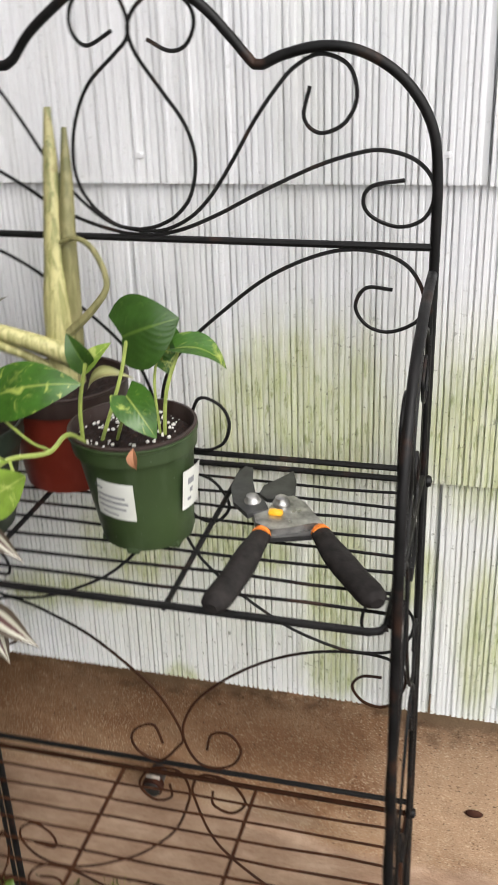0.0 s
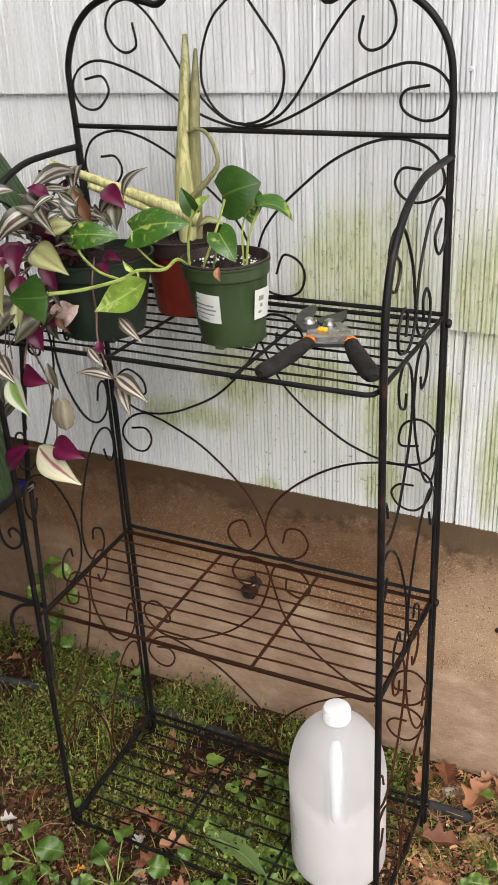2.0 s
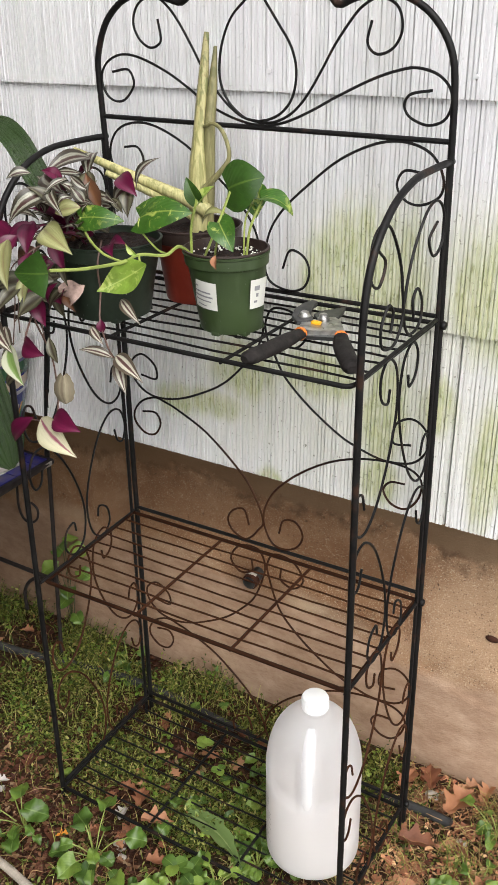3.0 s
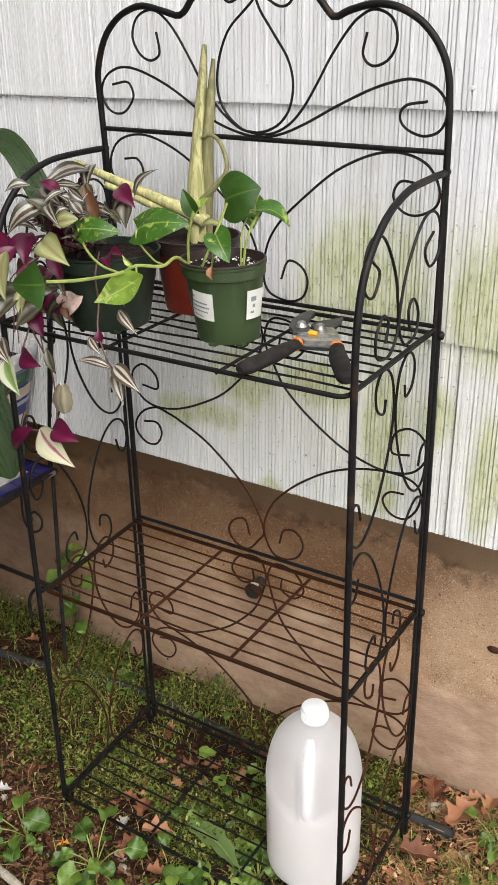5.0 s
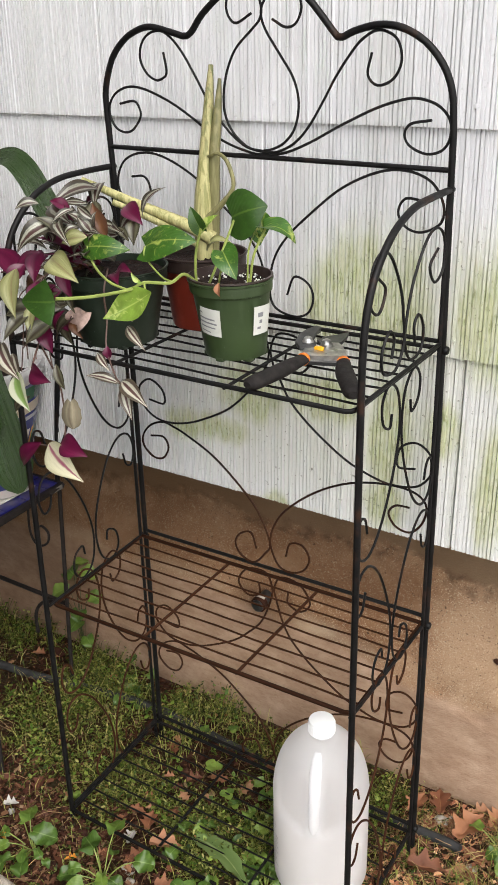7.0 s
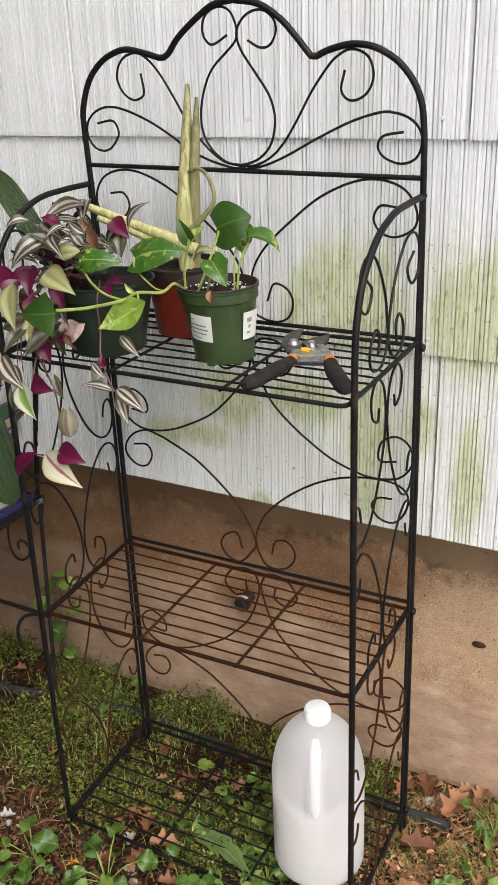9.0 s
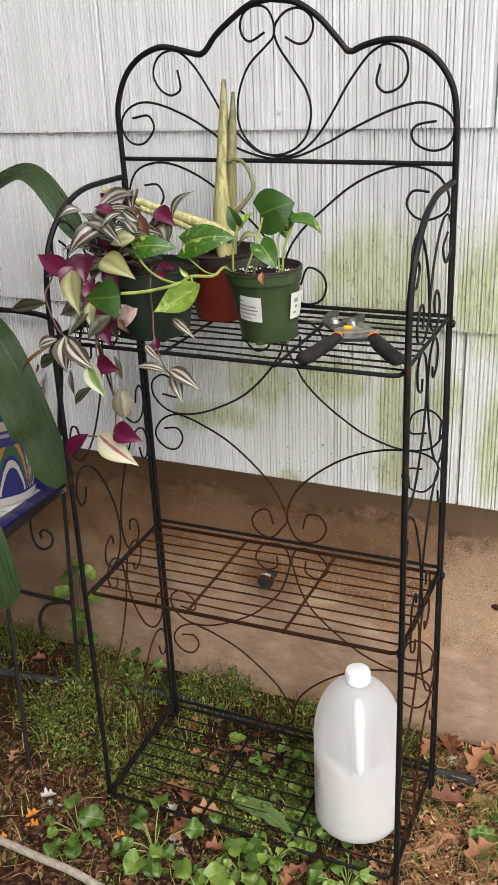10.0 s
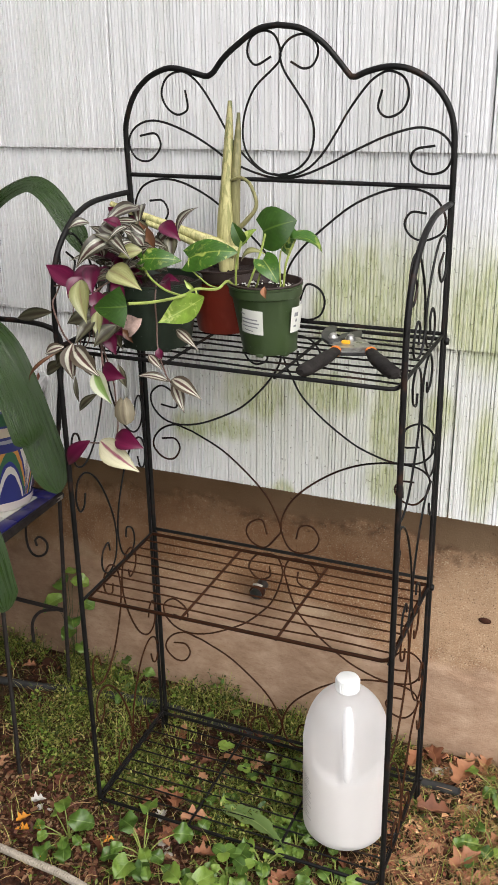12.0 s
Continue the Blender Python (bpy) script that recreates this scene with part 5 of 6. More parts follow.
# hanging shoots
blade_at("h", (-0.472, 0.440, 1.005), (-0.463, 0.420, 0.957), 0.030, up=(0.1, -1, 0.2))
blade_at("h", (-0.470, 0.440, 1.000), (-0.410, 0.410, 0.970), 0.028, up=(0.2, -0.9, 0.4))
blade_at("h", (-0.452, 0.440, 0.990), (-0.425, 0.425, 0.960), 0.022, up=(0.2, -0.9, 0.4))
blade_at("g", (-0.424, 0.420, 0.976), (-0.388, 0.400, 0.936), 0.026, up=(0.3, -0.95, 0.15))
blade_at("h", (-0.495, 0.450, 0.995), (-0.530, 0.450, 0.980), 0.018)
blade_at("b", (-0.498, 0.450, 0.990), (-0.557, 0.440, 0.936), 0.006, droop=0.25)
blade_at("d", (-0.505, 0.460, 0.966), (-0.546, 0.470, 0.941), 0.020)
blade_at("d", (-0.485, 0.455, 0.985), (-0.520, 0.460, 0.960), 0.020)
blade_at("p", (-0.430, 0.450, 0.972), (-0.388, 0.440, 0.962), 0.028, up=(0, -1, 0.2))
blade_at("d", (-0.437, 0.500, 0.960), (-0.425, 0.500, 0.925), 0.014)
blade_at("d", (-0.501, 0.480, 0.940), (-0.499, 0.480, 0.899), 0.008)
blade_at("d", (-0.451, 0.460, 0.925), (-0.492, 0.470, 0.888), 0.014)
blade_at("h", (-0.394, 0.575, 0.915), (-0.443, 0.560, 0.923), 0.016, up=(0, -0.6, 0.9))
blade_at("h", (-0.389, 0.575, 0.920), (-0.324, 0.550, 0.901), 0.024, up=(0.1, -0.7, 0.7))
blade_at("h", (-0.386, 0.575, 0.916), (-0.359, 0.555, 0.874), 0.020, up=(0.5, -0.8, 0.2))
blade_at("h", (-0.425, 0.570, 0.957), (-0.396, 0.560, 0.938), 0.014)
blade_at("h", (-0.385, 0.590, 0.996), (-0.338, 0.570, 0.973), 0.016)
blade_at("h", (-0.392, 0.59, 1.035), (-0.37, 0.585, 1.005), 0.012)
blade_at("p", (-0.406, 0.570, 0.970), (-0.404, 0.570, 0.950), 0.014)
blade_at("t", (-0.458, 0.540, 0.888), (-0.451, 0.532, 0.850), 0.036, shape="round", fold=-0.3, up=(0.1, -1, 0.1))
blade_at("p", (-0.468, 0.527, 0.832), (-0.411, 0.515, 0.823), 0.034, up=(0.1, -0.9, 0.5))
blade_at("p", (-0.527, 0.540, 0.810), (-0.581, 0.550, 0.754), 0.028, up=(0.1, -0.9, 0.5))
blade_at("w", (-0.500, 0.530, 0.818), (-0.419, 0.510, 0.784), 0.041, up=(0.1, -0.9, 0.45), fold=0.25)
for pts in ([(-0.50, 0.60, 1.085), (-0.555, 0.565, 1.075), (-0.573, 0.55, 1.045), (-0.552, 0.51, 1.036), (-0.502, 0.46, 1.012), (-0.474, 0.44, 1.003)],
            [(-0.575, 0.55, 1.058), (-0.528, 0.55, 1.069), (-0.490, 0.575, 1.082), (-0.46, 0.62, 1.07)],
            [(-0.42, 0.60, 1.07), (-0.415, 0.582, 1.04), (-0.416, 0.585, 1.002), (-0.408, 0.57, 0.969), (-0.397, 0.57, 0.93), (-0.391, 0.575, 0.914)],
            [(-0.50, 0.56, 1.06), (-0.485, 0.51, 1.03), (-0.463, 0.50, 0.988), (-0.468, 0.53, 0.926), (-0.472, 0.54, 0.888), (-0.468, 0.535, 0.847), (-0.477, 0.53, 0.819), (-0.525, 0.537, 0.808)],
            [(-0.463, 0.50, 0.988), (-0.445, 0.47, 0.975), (-0.430, 0.45, 0.972)]):
    stem_part(wander, pts, 0.0013, STEM_PURPLE)
leaf_part(wander, PAPERY, (-0.440, 0.576, 1.012), (-0.482, 0.578, 0.982), 0.034, "dry papery leaf stuck on the pot", up=(0, -1, 0.1), wave=0.15, fold=0.1)

# pruning shears, open, lying on the wires
SZ = shelf_z(0, -0.12, 0.66) + 0.0125
shears = thing("pruning_shears", (-0.15, 0.70, SZ - 0.011), "open pruning shears with black rubber grips and orange collars", "pruning shears")


def grip(points, label):
    g = Geo().tube(spline(points, 6), [0.0095, 0.0105, 0.0122, 0.013, 0.0125, 0.013, 0.0115, 0.006], 12)
    zc = points[0][2]
    g.v = [(x, y, zc + (z - zc) * 0.72) for x, y, z in g.v]
    return part("grip", g, RUBBER, shears, label)


a = grip([(-0.157, 0.676, SZ), (-0.159, 0.648, SZ), (-0.161, 0.610, SZ), (-0.166, 0.570, SZ), (-0.168, 0.556, SZ)], "black rubber grip")
b = grip([(-0.104, 0.690, SZ), (-0.090, 0.665, SZ), (-0.068, 0.632, SZ), (-0.046, 0.602, SZ), (-0.038, 0.590, SZ)], "black rubber grip")
part("collar", Geo().tube([(-0.1565, 0.680, SZ), (-0.1572, 0.675, SZ)], [0.0085, 0.0092], 12), ORANGE, a, "orange collar")
part("collar", Geo().tube([(-0.1065, 0.693, SZ), (-0.1035, 0.689, SZ)], [0.0085, 0.0092], 12), ORANGE, b, "orange collar")
part("body", Geo().plate([(-0.166, 0.690), (-0.148, 0.680), (-0.128, 0.690), (-0.112, 0.700), (-0.102, 0.698), (-0.112, 0.712), (-0.128, 0.735), (-0.142, 0.748), (-0.156, 0.742), (-0.160, 0.722), (-0.172, 0.706)], (0, 0, SZ + 0.001), (1, 0, 0), (0, 1, 0), 0.008), STEEL, shears, "worn steel body")
part("tang", Geo().plate([(-0.168, 0.680), (-0.148, 0.676), (-0.106, 0.690), (-0.110, 0.698), (-0.140, 0.690), (-0.160, 0.700)], (0, 0, SZ - 0.004), (1, 0, 0), (0, 1, 0), 0.005), DARK_STEEL, shears)
part("hook_jaw", Geo().plate([(-0.176, 0.700), (-0.160, 0.716), (-0.166, 0.728), (-0.180, 0.744), (-0.189, 0.768), (-0.196, 0.796), (-0.205, 0.798), (-0.209, 0.780), (-0.207, 0.752), (-0.196, 0.722)], (0, 0, SZ + 0.0045), (1, 0, 0), (0, 1, 0), 0.005), DARK_STEEL, shears, "grey curved steel jaw")
part("blade", Geo().plate([(-0.168, 0.742), (-0.150, 0.744), (-0.144, 0.760), (-0.148, 0.784), (-0.156, 0.806), (-0.166, 0.788), (-0.178, 0.770), (-0.178, 0.752)], (0, 0, SZ), (1, 0, 0), (0, 1, 0), 0.004), DARK_STEEL, shears, "dark coated blade")
for x, y, r in ((-0.178, 0.726, 0.0085), (-0.150, 0.728, 0.0085)):
    part("pivot_bolt", Geo().lathe([(r, 0.0), (r, 0.003), (r * 0.75, 0.005), (r * 0.7, 0.008), (r * 0.4, 0.0095), (0.0005, 0.0097)], (x, y, SZ + 0.005), 16), STEEL, shears, "shiny pivot bolt")
part("lock_button", Geo().box((-0.158, 0.705, SZ + 0.004), (-0.144, 0.713, SZ + 0.0095), 0.0025), YELLOW, shears, "amber plastic lock button")

# gallon jug on the lowest shelf
JC = (-0.126, 0.680, shelf_z(2, -0.126, 0.680) + 0.0017)
jug = thing("plastic_jug", JC, "milky white plastic gallon jug half full of water", "jug")
JP = [(0.002, 0.004), (0.058, 0.004), (0.066, 0.0), (0.073, 0.004), (0.0775, 0.013), (0.0785, 0.03), (0.0785, 0.10), (0.0782, 0.155), (0.0785, 0.19), (0.0772, 0.208), (0.0735, 0.230), (0.067, 0.252), (0.0575, 0.271), (0.0455, 0.286), (0.0335, 0.296), (0.0245, 0.301), (0.0195, 0.303), (0.0185, 0.315)]


def jug_shape():
    """Turned body with a hollow pressed in on both sides of the handle, ending on a rounded sill."""
    fine = spline([(r, z, 0) for r, z in JP], 5)
    g = Geo().lathe([(r, z) for r, z, _ in fine], JC, 112, False)
    out = []
    for x, y, z in g.v:
        dx, dy, h = x - JC[0], y - JC[1], z - JC[2]
        away, aside = dx * 0.34 - dy * 0.94, dx * 0.94 + dy * 0.34
        sill = 0.150 + 0.022 * min(1.0, abs(aside) / 0.06) ** 2
        k = max(0.0, min(1.0, (away - 0.004) / 0.026)) * max(0.0, min(1.0, (h - sill) / 0.022)) * max(0.0, min(1.0, (0.278 - h) / 0.045))
        side = max(0.0, min(1.0, (abs(aside) - 0.0095) / 0.009)) * max(0.0, min(1.0, (0.068 - abs(aside)) / 0.012))
        push = 0.0060 * k * k * (3 - 2 * k) * side
        out.append((x - 0.34 * push, y + 0.94 * push, z))
    g.v = out
    return g


part("body", jug_shape(), JUG, jug, "translucent milky plastic body")
hx, hy = 0.34, -0.94
part("handle", Geo().tube(spline([(JC[0] + hx * d, JC[1] + hy * d, JC[2] + h) for d, h in ((0.034, 0.288), (0.049, 0.276), (0.061, 0.256), (0.0685, 0.230), (0.0710, 0.202), (0.0715, 0.178), (0.067, 0.150))], 5), [0.008, 0.0100, 0.0105, 0.0105, 0.0105, 0.0105, 0.0080], 14), MILKY, jug, "moulded upright handle")
part("water", Geo().lathe([(0.002, 0.006), (0.060, 0.006), (0.072, 0.010), (0.0755, 0.03), (0.0758, 0.10), (0.0755, 0.156), (0.074, 0.158), (0.002, 0.158)], JC, 48, False), WATER, jug, "clear water to the middle")
# added milky ring stands in for the bright line along the water's edge
part("water_line", Geo().tube([(JC[0] + 0.0762 * math.cos(a), JC[1] + 0.0762 * math.sin(a), JC[2] + 0.158) for a in np.linspace(0, 2 * math.pi, 49)], 0.0011, 8), MILKY, jug, "milky ring imitating the bright edge of the water")
cap = part("cap", Geo().lathe([(0.0200, 0.0), (0.0210, 0.001), (0.0212, 0.019), (0.020, 0.0225), (0.017, 0.0235), (0.0005, 0.0235)], (JC[0], JC[1], JC[2] + 0.304), 40), WHITE_CAP, jug, "white screw cap")
for k in range(40):
    a = 2 * math.pi * k / 40
    x, y = JC[0] + 0.0213 * math.cos(a), JC[1] + 0.0213 * math.sin(a)
    part("cap_rib", Geo().tube([(x, y, JC[2] + 0.306), (x, y, JC[2] + 0.323)], 0.0007, 4), WHITE_CAP, cap)
for k in range(17):
    h = 0.052 + k * 0.0056
    n = 10
    a0, a1 = radians(199), radians(199 + random.choice((29, 33, 36, 38)))
    g = Geo()
    for q in (h, h + 0.0026):
        for i in range(n + 1):
            w = a0 + (a1 - a0) * i / n
            g.v.append((JC[0] + 0.0790 * math.cos(w), JC[1] + 0.0790 * math.sin(w), JC[2] + q - 0.006 * i / n))
            g.uvs.append((0, 0))
    g.f = [(i, i + 1, n + 2 + i, n + 1 + i) for i in range(n)]
    part("print_line", g, PALE_INK, jug, "grey unreadable print")

# ---- chair with the painted pot ----
SEAT = 0.508
chair = thing("iron_chair", (-1.0, 0.76, 0.0), "weathered iron garden chair with a blue and white mosaic seat", "chair")
SX0, SX1, SY0, SY1 = -1.19, -0.842, 0.635, 0.882
frame_line = [(SX0, SY0, SEAT), (SX1 + 0.008, SY0, SEAT), (SX1, SY0 + 0.01, SEAT), (SX1 - 0.012, SY1, SEAT), (SX0, SY1, SEAT), (SX0, SY0, SEAT)]
seat = part("seat_frame", Geo().tube(frame_line, 0.009, 8), CHAIR_IRON, chair)
part("grout_bed", Geo().box((SX0, SY0, SEAT - 0.006), (SX1 - 0.006, SY1, SEAT + 0.004), 0.001), GROUT, seat, "grey grout")
for top, bottom in (((-0.838, 0.640), (-0.812, 0.590)), ((-0.856, 0.880), (-0.876, 0.868)), ((-1.185, 0.648), (-1.20, 0.60)), ((-1.185, 0.880), (-1.19, 0.875))):
    part("leg", Geo().tube([(top[0], top[1], SEAT), ((top[0] + bottom[0]) / 2, (top[1] + bottom[1]) / 2, SEAT / 2), (bottom[0], bottom[1], -0.01)], 0.0045, 10), CHAIR_IRON, chair)
part("stretcher", Geo().tube([(-0.872, 0.874, 0.218), (-1.187, 0.877, 0.218)], 0.005, 8), CHAIR_IRON, chair)
part("stretcher", Geo().tube(spline([(-0.874, 0.872, 0.222), (-0.93, 0.865, 0.207), (-0.955, 0.86, 0.172), (-0.957, 0.86, 0.12)], 5), 0.004, 8), CHAIR_IRON, chair, "bent brace")
part("scroll", Geo().tube(spline([(-0.945, 0.872, SEAT - 0.005), (-0.949, 0.872, 0.44), (-0.953, 0.872, 0.385), (-0.944, 0.872, 0.356), (-0.924, 0.872, 0.349), (-0.902, 0.872, 0.364), (-0.897, 0.872, 0.388), (-0.914, 0.872, 0.400), (-0.928, 0.872, 0.390), (-0.926, 0.872, 0.376)], 5), 0.0027, 8), CHAIR_IRON, chair)
part("back_hoop", Geo().tube(spline([(-0.866, 0.886, SEAT), (-0.845, 0.886, 0.66), (-0.815, 0.88, 0.83), (-0.815, 0.875, 0.875), (-0.84, 0.872, 0.892), (-0.90, 0.870, 0.898), (-0.98, 0.870, 0.897), (-1.10, 0.87, 0.895), (-1.18, 0.875, 0.87), (-1.19, 0.885, 0.7), (-1.185, 0.886, SEAT)], 6), 0.0055, 10), IRON, chair)
# a blue tile border round larger white slabs
def seat_tile(x0, y0, x1, y1, mat):
    lift = SEAT + 0.0085 + rng(-0.0005, 0.0005)
    part("tile", Geo().box((x0 + 0.0008, y0 + 0.0008, SEAT + 0.003), (x1 - 0.0008, y1 - 0.0008, lift), 0.0008), mat, seat)


TX0, TX1, TY0, TY1, RIM = SX0 + 0.004, SX1 - 0.011, SY0 + 0.006, SY1 - 0.004, 0.033
for k in range(6):
    xa, xb = TX0 + (TX1 - TX0) * k / 6, TX0 + (TX1 - TX0) * (k + 1) / 6
    seat_tile(xa, TY0, xb, TY0 + RIM, BLUE_TILE)
    seat_tile(xa, TY1 - RIM, xb, TY1, BLUE_TILE)
for k in range(3):
    ya, yb = TY0 + RIM + (TY1 - TY0 - 2 * RIM) * k / 3, TY0 + RIM + (TY1 - TY0 - 2 * RIM) * (k + 1) / 3
    seat_tile(TX1 - RIM, ya, TX1, yb, BLUE_TILE)
    seat_tile(TX0, ya, TX0 + RIM, yb, BLUE_TILE)
    for i in range(4):
        wide = (TX1 - TX0 - 2 * RIM) / 4
        seat_tile(TX0 + RIM + wide * i, ya, TX0 + RIM + wide * (i + 1), yb, WHITE_TILE)

# painted pot on the chair
PC = (-0.955, 0.800, SEAT + 0.0095)
painted = thing("painted_pot_plant", PC, "strap-leaved plant in a hand-painted blue, white and green ceramic pot", "potted plant")
prof = [(0.062, 0.0), (0.071, 0.002), (0.075, 0.02), (0.084, 0.07), (0.096, 0.13), (0.108, 0.19), (0.116, 0.222), (0.119, 0.238), (0.123, 0.244), (0.126, 0.262), (0.122, 0.267), (0.114, 0.266)]
g = Geo().lathe(prof, PC, 64, False)
hs = [z - PC[2] for _, _, z in g.v]
g.uvs = [(u, h / 0.267) for (u, _), h in zip(g.uvs, hs)]
part("pot_wall", g, GLAZE, painted)
part("inside", Geo().lathe([(0.114, 0.266), (0.110, 0.25), (0.106, 0.22), (0.0, 0.22)], PC, 64, False), TERRACOTTA, painted, "bare terracotta inside")
part("rim_band", Geo().lathe([(0.1195, 0.240), (0.1245, 0.247), (0.1275, 0.262), (0.1240, 0.269), (0.113, 0.2675)], PC, 64, False), WHITE_GLAZE, painted, "worn white glazed rim")
part("soil", Geo().lathe([(0.106, 0.232), (0.05, 0.236), (0.0, 0.237)], PC, 32, False), POTTING, painted)
RX, RY, RZ = PC[0], PC[1], PC[2] + 0.235
part("leaf", Geo().strap([(RX, RY, RZ), (RX - 0.02, RY + 0.02, 0.86), (-0.93, 0.74, 1.03), (-0.845, 0.75, 1.135), (-0.765, 0.75, 1.180), (-0.715, 0.745, 1.172), (-0.665, 0.74, 1.115), (-0.640, 0.74, 1.070)], 0.042, up=(0.35, -0.55, 0.75), fold=0.15), STRAP, painted)
part("leaf", Geo().strap([(RX, RY - 0.01, RZ), (RX, RY - 0.04, 0.83), (-0.865, 0.65, 0.940), (-0.79, 0.615, 0.955), (-0.725, 0.59, 0.925), (-0.680, 0.577, 0.85), (-0.650, 0.575, 0.765), (-0.626, 0.575, 0.685)], 0.070, up=(0.75, -0.45, 0.5), fold=0.12, blunt=14), STRAP, painted)
part("leaf", Geo().strap([(RX, RY - 0.02, RZ), (-0.91, 0.62, 0.82), (-0.88, 0.56, 0.80), (-0.815, 0.53, 0.70), (-0.755, 0.515, 0.60), (-0.732, 0.51, 0.51), (-0.722, 0.51, 0.46)], 0.064, up=(0.8, -0.5, 0.4), fold=0.15), STRAP, painted)
part("leaf", Geo().strap([(RX, RY + 0.02, RZ), (-1.03, 0.78, 0.95), (-0.98, 0.79, 1.13), (-0.935, 0.79, 1.205), (-0.895, 0.79, 1.225)], 0.040, up=(0.4, -0.8, 0.4), fold=0.2), STRAP, painted)
part("leaf", Geo().strap([(RX - 0.02, RY, RZ), (-1.05, 0.70, 0.9), (-1.10, 0.64, 1.03), (-1.16, 0.58, 1.04), (-1.20, 0.54, 0.96)], 0.05, up=(-0.4, -0.4, 0.8), fold=0.15), STRAP, painted)
part("leaf", Geo().strap([(RX + 0.01, RY - 0.02, RZ), (RX + 0.02, RY - 0.08, 0.84), (-0.84, 0.60, 0.975), (-0.765, 0.565, 0.99), (-0.728, 0.553, 0.945), (-0.696, 0.55, 0.900), (-0.677, 0.55, 0.853), (-0.662, 0.548, 0.809), (-0.656, 0.552, 0.778)], 0.058, up=(0.8, -0.5, 0.35), fold=0.14, blunt=14), STRAP, painted)

# ---- ground cover and litter ----
def ground_h(x, y):
    return 0.010 * noise.noise((x * 5, y * 5, 0)) + 0.007 * noise.noise((x * 22, y * 22, 3)) + 0.004 * noise.noise((x * 60, y * 60, 7)) - 0.004


def cover(x, y):
    """How thick the small weeds stand."""
    n = 0.5 + 0.5 * noise.noise((x * 5.5 + 9, y * 5.5, 2)) + 0.35 * noise.noise((x * 17, y * 17, 5))
    left = min(1.0, max(0.0, (-0.05 - x) / 0.16))
    back = min(1.0, max(0.0, (y - 0.54) / 0.14))
    bare = 1.0 - 0.92 * max(0.0, 1 - ((x + 0.78) ** 2 / 0.075 + (y - 0.53) ** 2 / 0.022))
    back *= 0.62 if x < -0.63 else 1.0
    return max(0.0, min(1.0, (0.12 + 0.88 * left * back) * (2.5 * n - 0.80))) * bare


def small_weeds(count, seed, s0=0.003, s1=0.0085, fat=0.42):
    r = random.Random(seed)
    g = Geo()
    done = 0
    while done < count:
        x, y = r.uniform(-1.45, 0.25), r.uniform(0.36, 0.985)
        if r.random() > cover(x, y):
            continue
        done += 1
        z0 = ground_h(x, y)
        tall = r.uniform(0.004, 0.036) * (0.5 + 0.8 * cover(x, y))
        if y > 0.86:
            tall *= 1.7
        lean = r.uniform(0, 6.283)
        tip = (x + 0.5 * tall * math.cos(lean), y + 0.5 * tall * math.sin(lean), z0 + tall)
        for k in range(r.choice((2, 3, 4, 5))):
            a = lean + k * 2.2 + r.uniform(-0.6, 0.6)
            s = r.uniform(s0, s1)
            h = tip[2] - k * tall * 0.18
            bx, by = tip[0] - (tip[0] - x) * k * 0.2, tip[1] - (tip[1] - y) * k * 0.2
            d = np.array((math.cos(a), math.sin(a), r.uniform(-0.4, 0.8)))
            sd = np.array((-math.sin(a), math.cos(a), r.uniform(-0.6, 0.6)))
            b = np.array((bx, by, h))
            w = s * r.uniform(fat * 0.5, fat)
            g.add([b, b + d * s * 0.35 + sd * w, b + d * s * 0.75 + sd * w * 0.8, b + d * s, b + d * s * 0.75 - sd * w * 0.8, b + d * s * 0.35 - sd * w], [(0, 1, 2, 3, 4, 5)])
        if done % 2 == 0:
            w = 0.0006
            g.add([(x - w, y, z0), (x + w, y, z0), (tip[0] + w, tip[1], tip[2]), (tip[0] - w, tip[1], tip[2])], [(0, 1, 2, 3)])
    return g


single("weeds", small_weeds(7800, 4, 0.0022, 0.0095, 0.34), WEED, "low patchy mat of small green and yellowish weeds", "weeds", kind="stuff")
single("weeds", small_weeds(500, 14, 0.005, 0.012, 0.42), BRIGHT, "brighter round-leaved weed shoots", "weeds", kind="stuff")


def grass(count, seed):
    r = random.Random(seed)
    g = Geo()
    done = 0
    while done < count:
        x, y = r.uniform(-1.45, 0.25), r.uniform(0.36, 0.985)
        if r.random() > 0.12 + 0.8 * cover(x, y):
            continue
        done += 1
        a, s, w = r.uniform(0, 6.283), r.uniform(0.015, 0.06), r.uniform(0.0004, 0.0009)
        rise = r.uniform(0.2, 0.9) * s * (1.0 if y < 0.84 else 1.3)
        z = ground_h(x, y)
        c, d = math.cos(a), math.sin(a)
        rows = []
        for t in (0.0, 0.4, 0.75, 1.0):
            q = (x + c * s * 0.6 * t * t, y + d * s * 0.6 * t * t, z + rise * (t - 0.45 * t * t) * 1.5)
            k = w * (1 - t ** 2 * 0.9)
            rows += [(q[0] - d * k, q[1] + c * k, q[2]), (q[0] + d * k, q[1] - c * k, q[2])]
        g.add(rows, [(0, 1, 3, 2), (2, 3, 5, 4), (4, 5, 7, 6)])
    return g


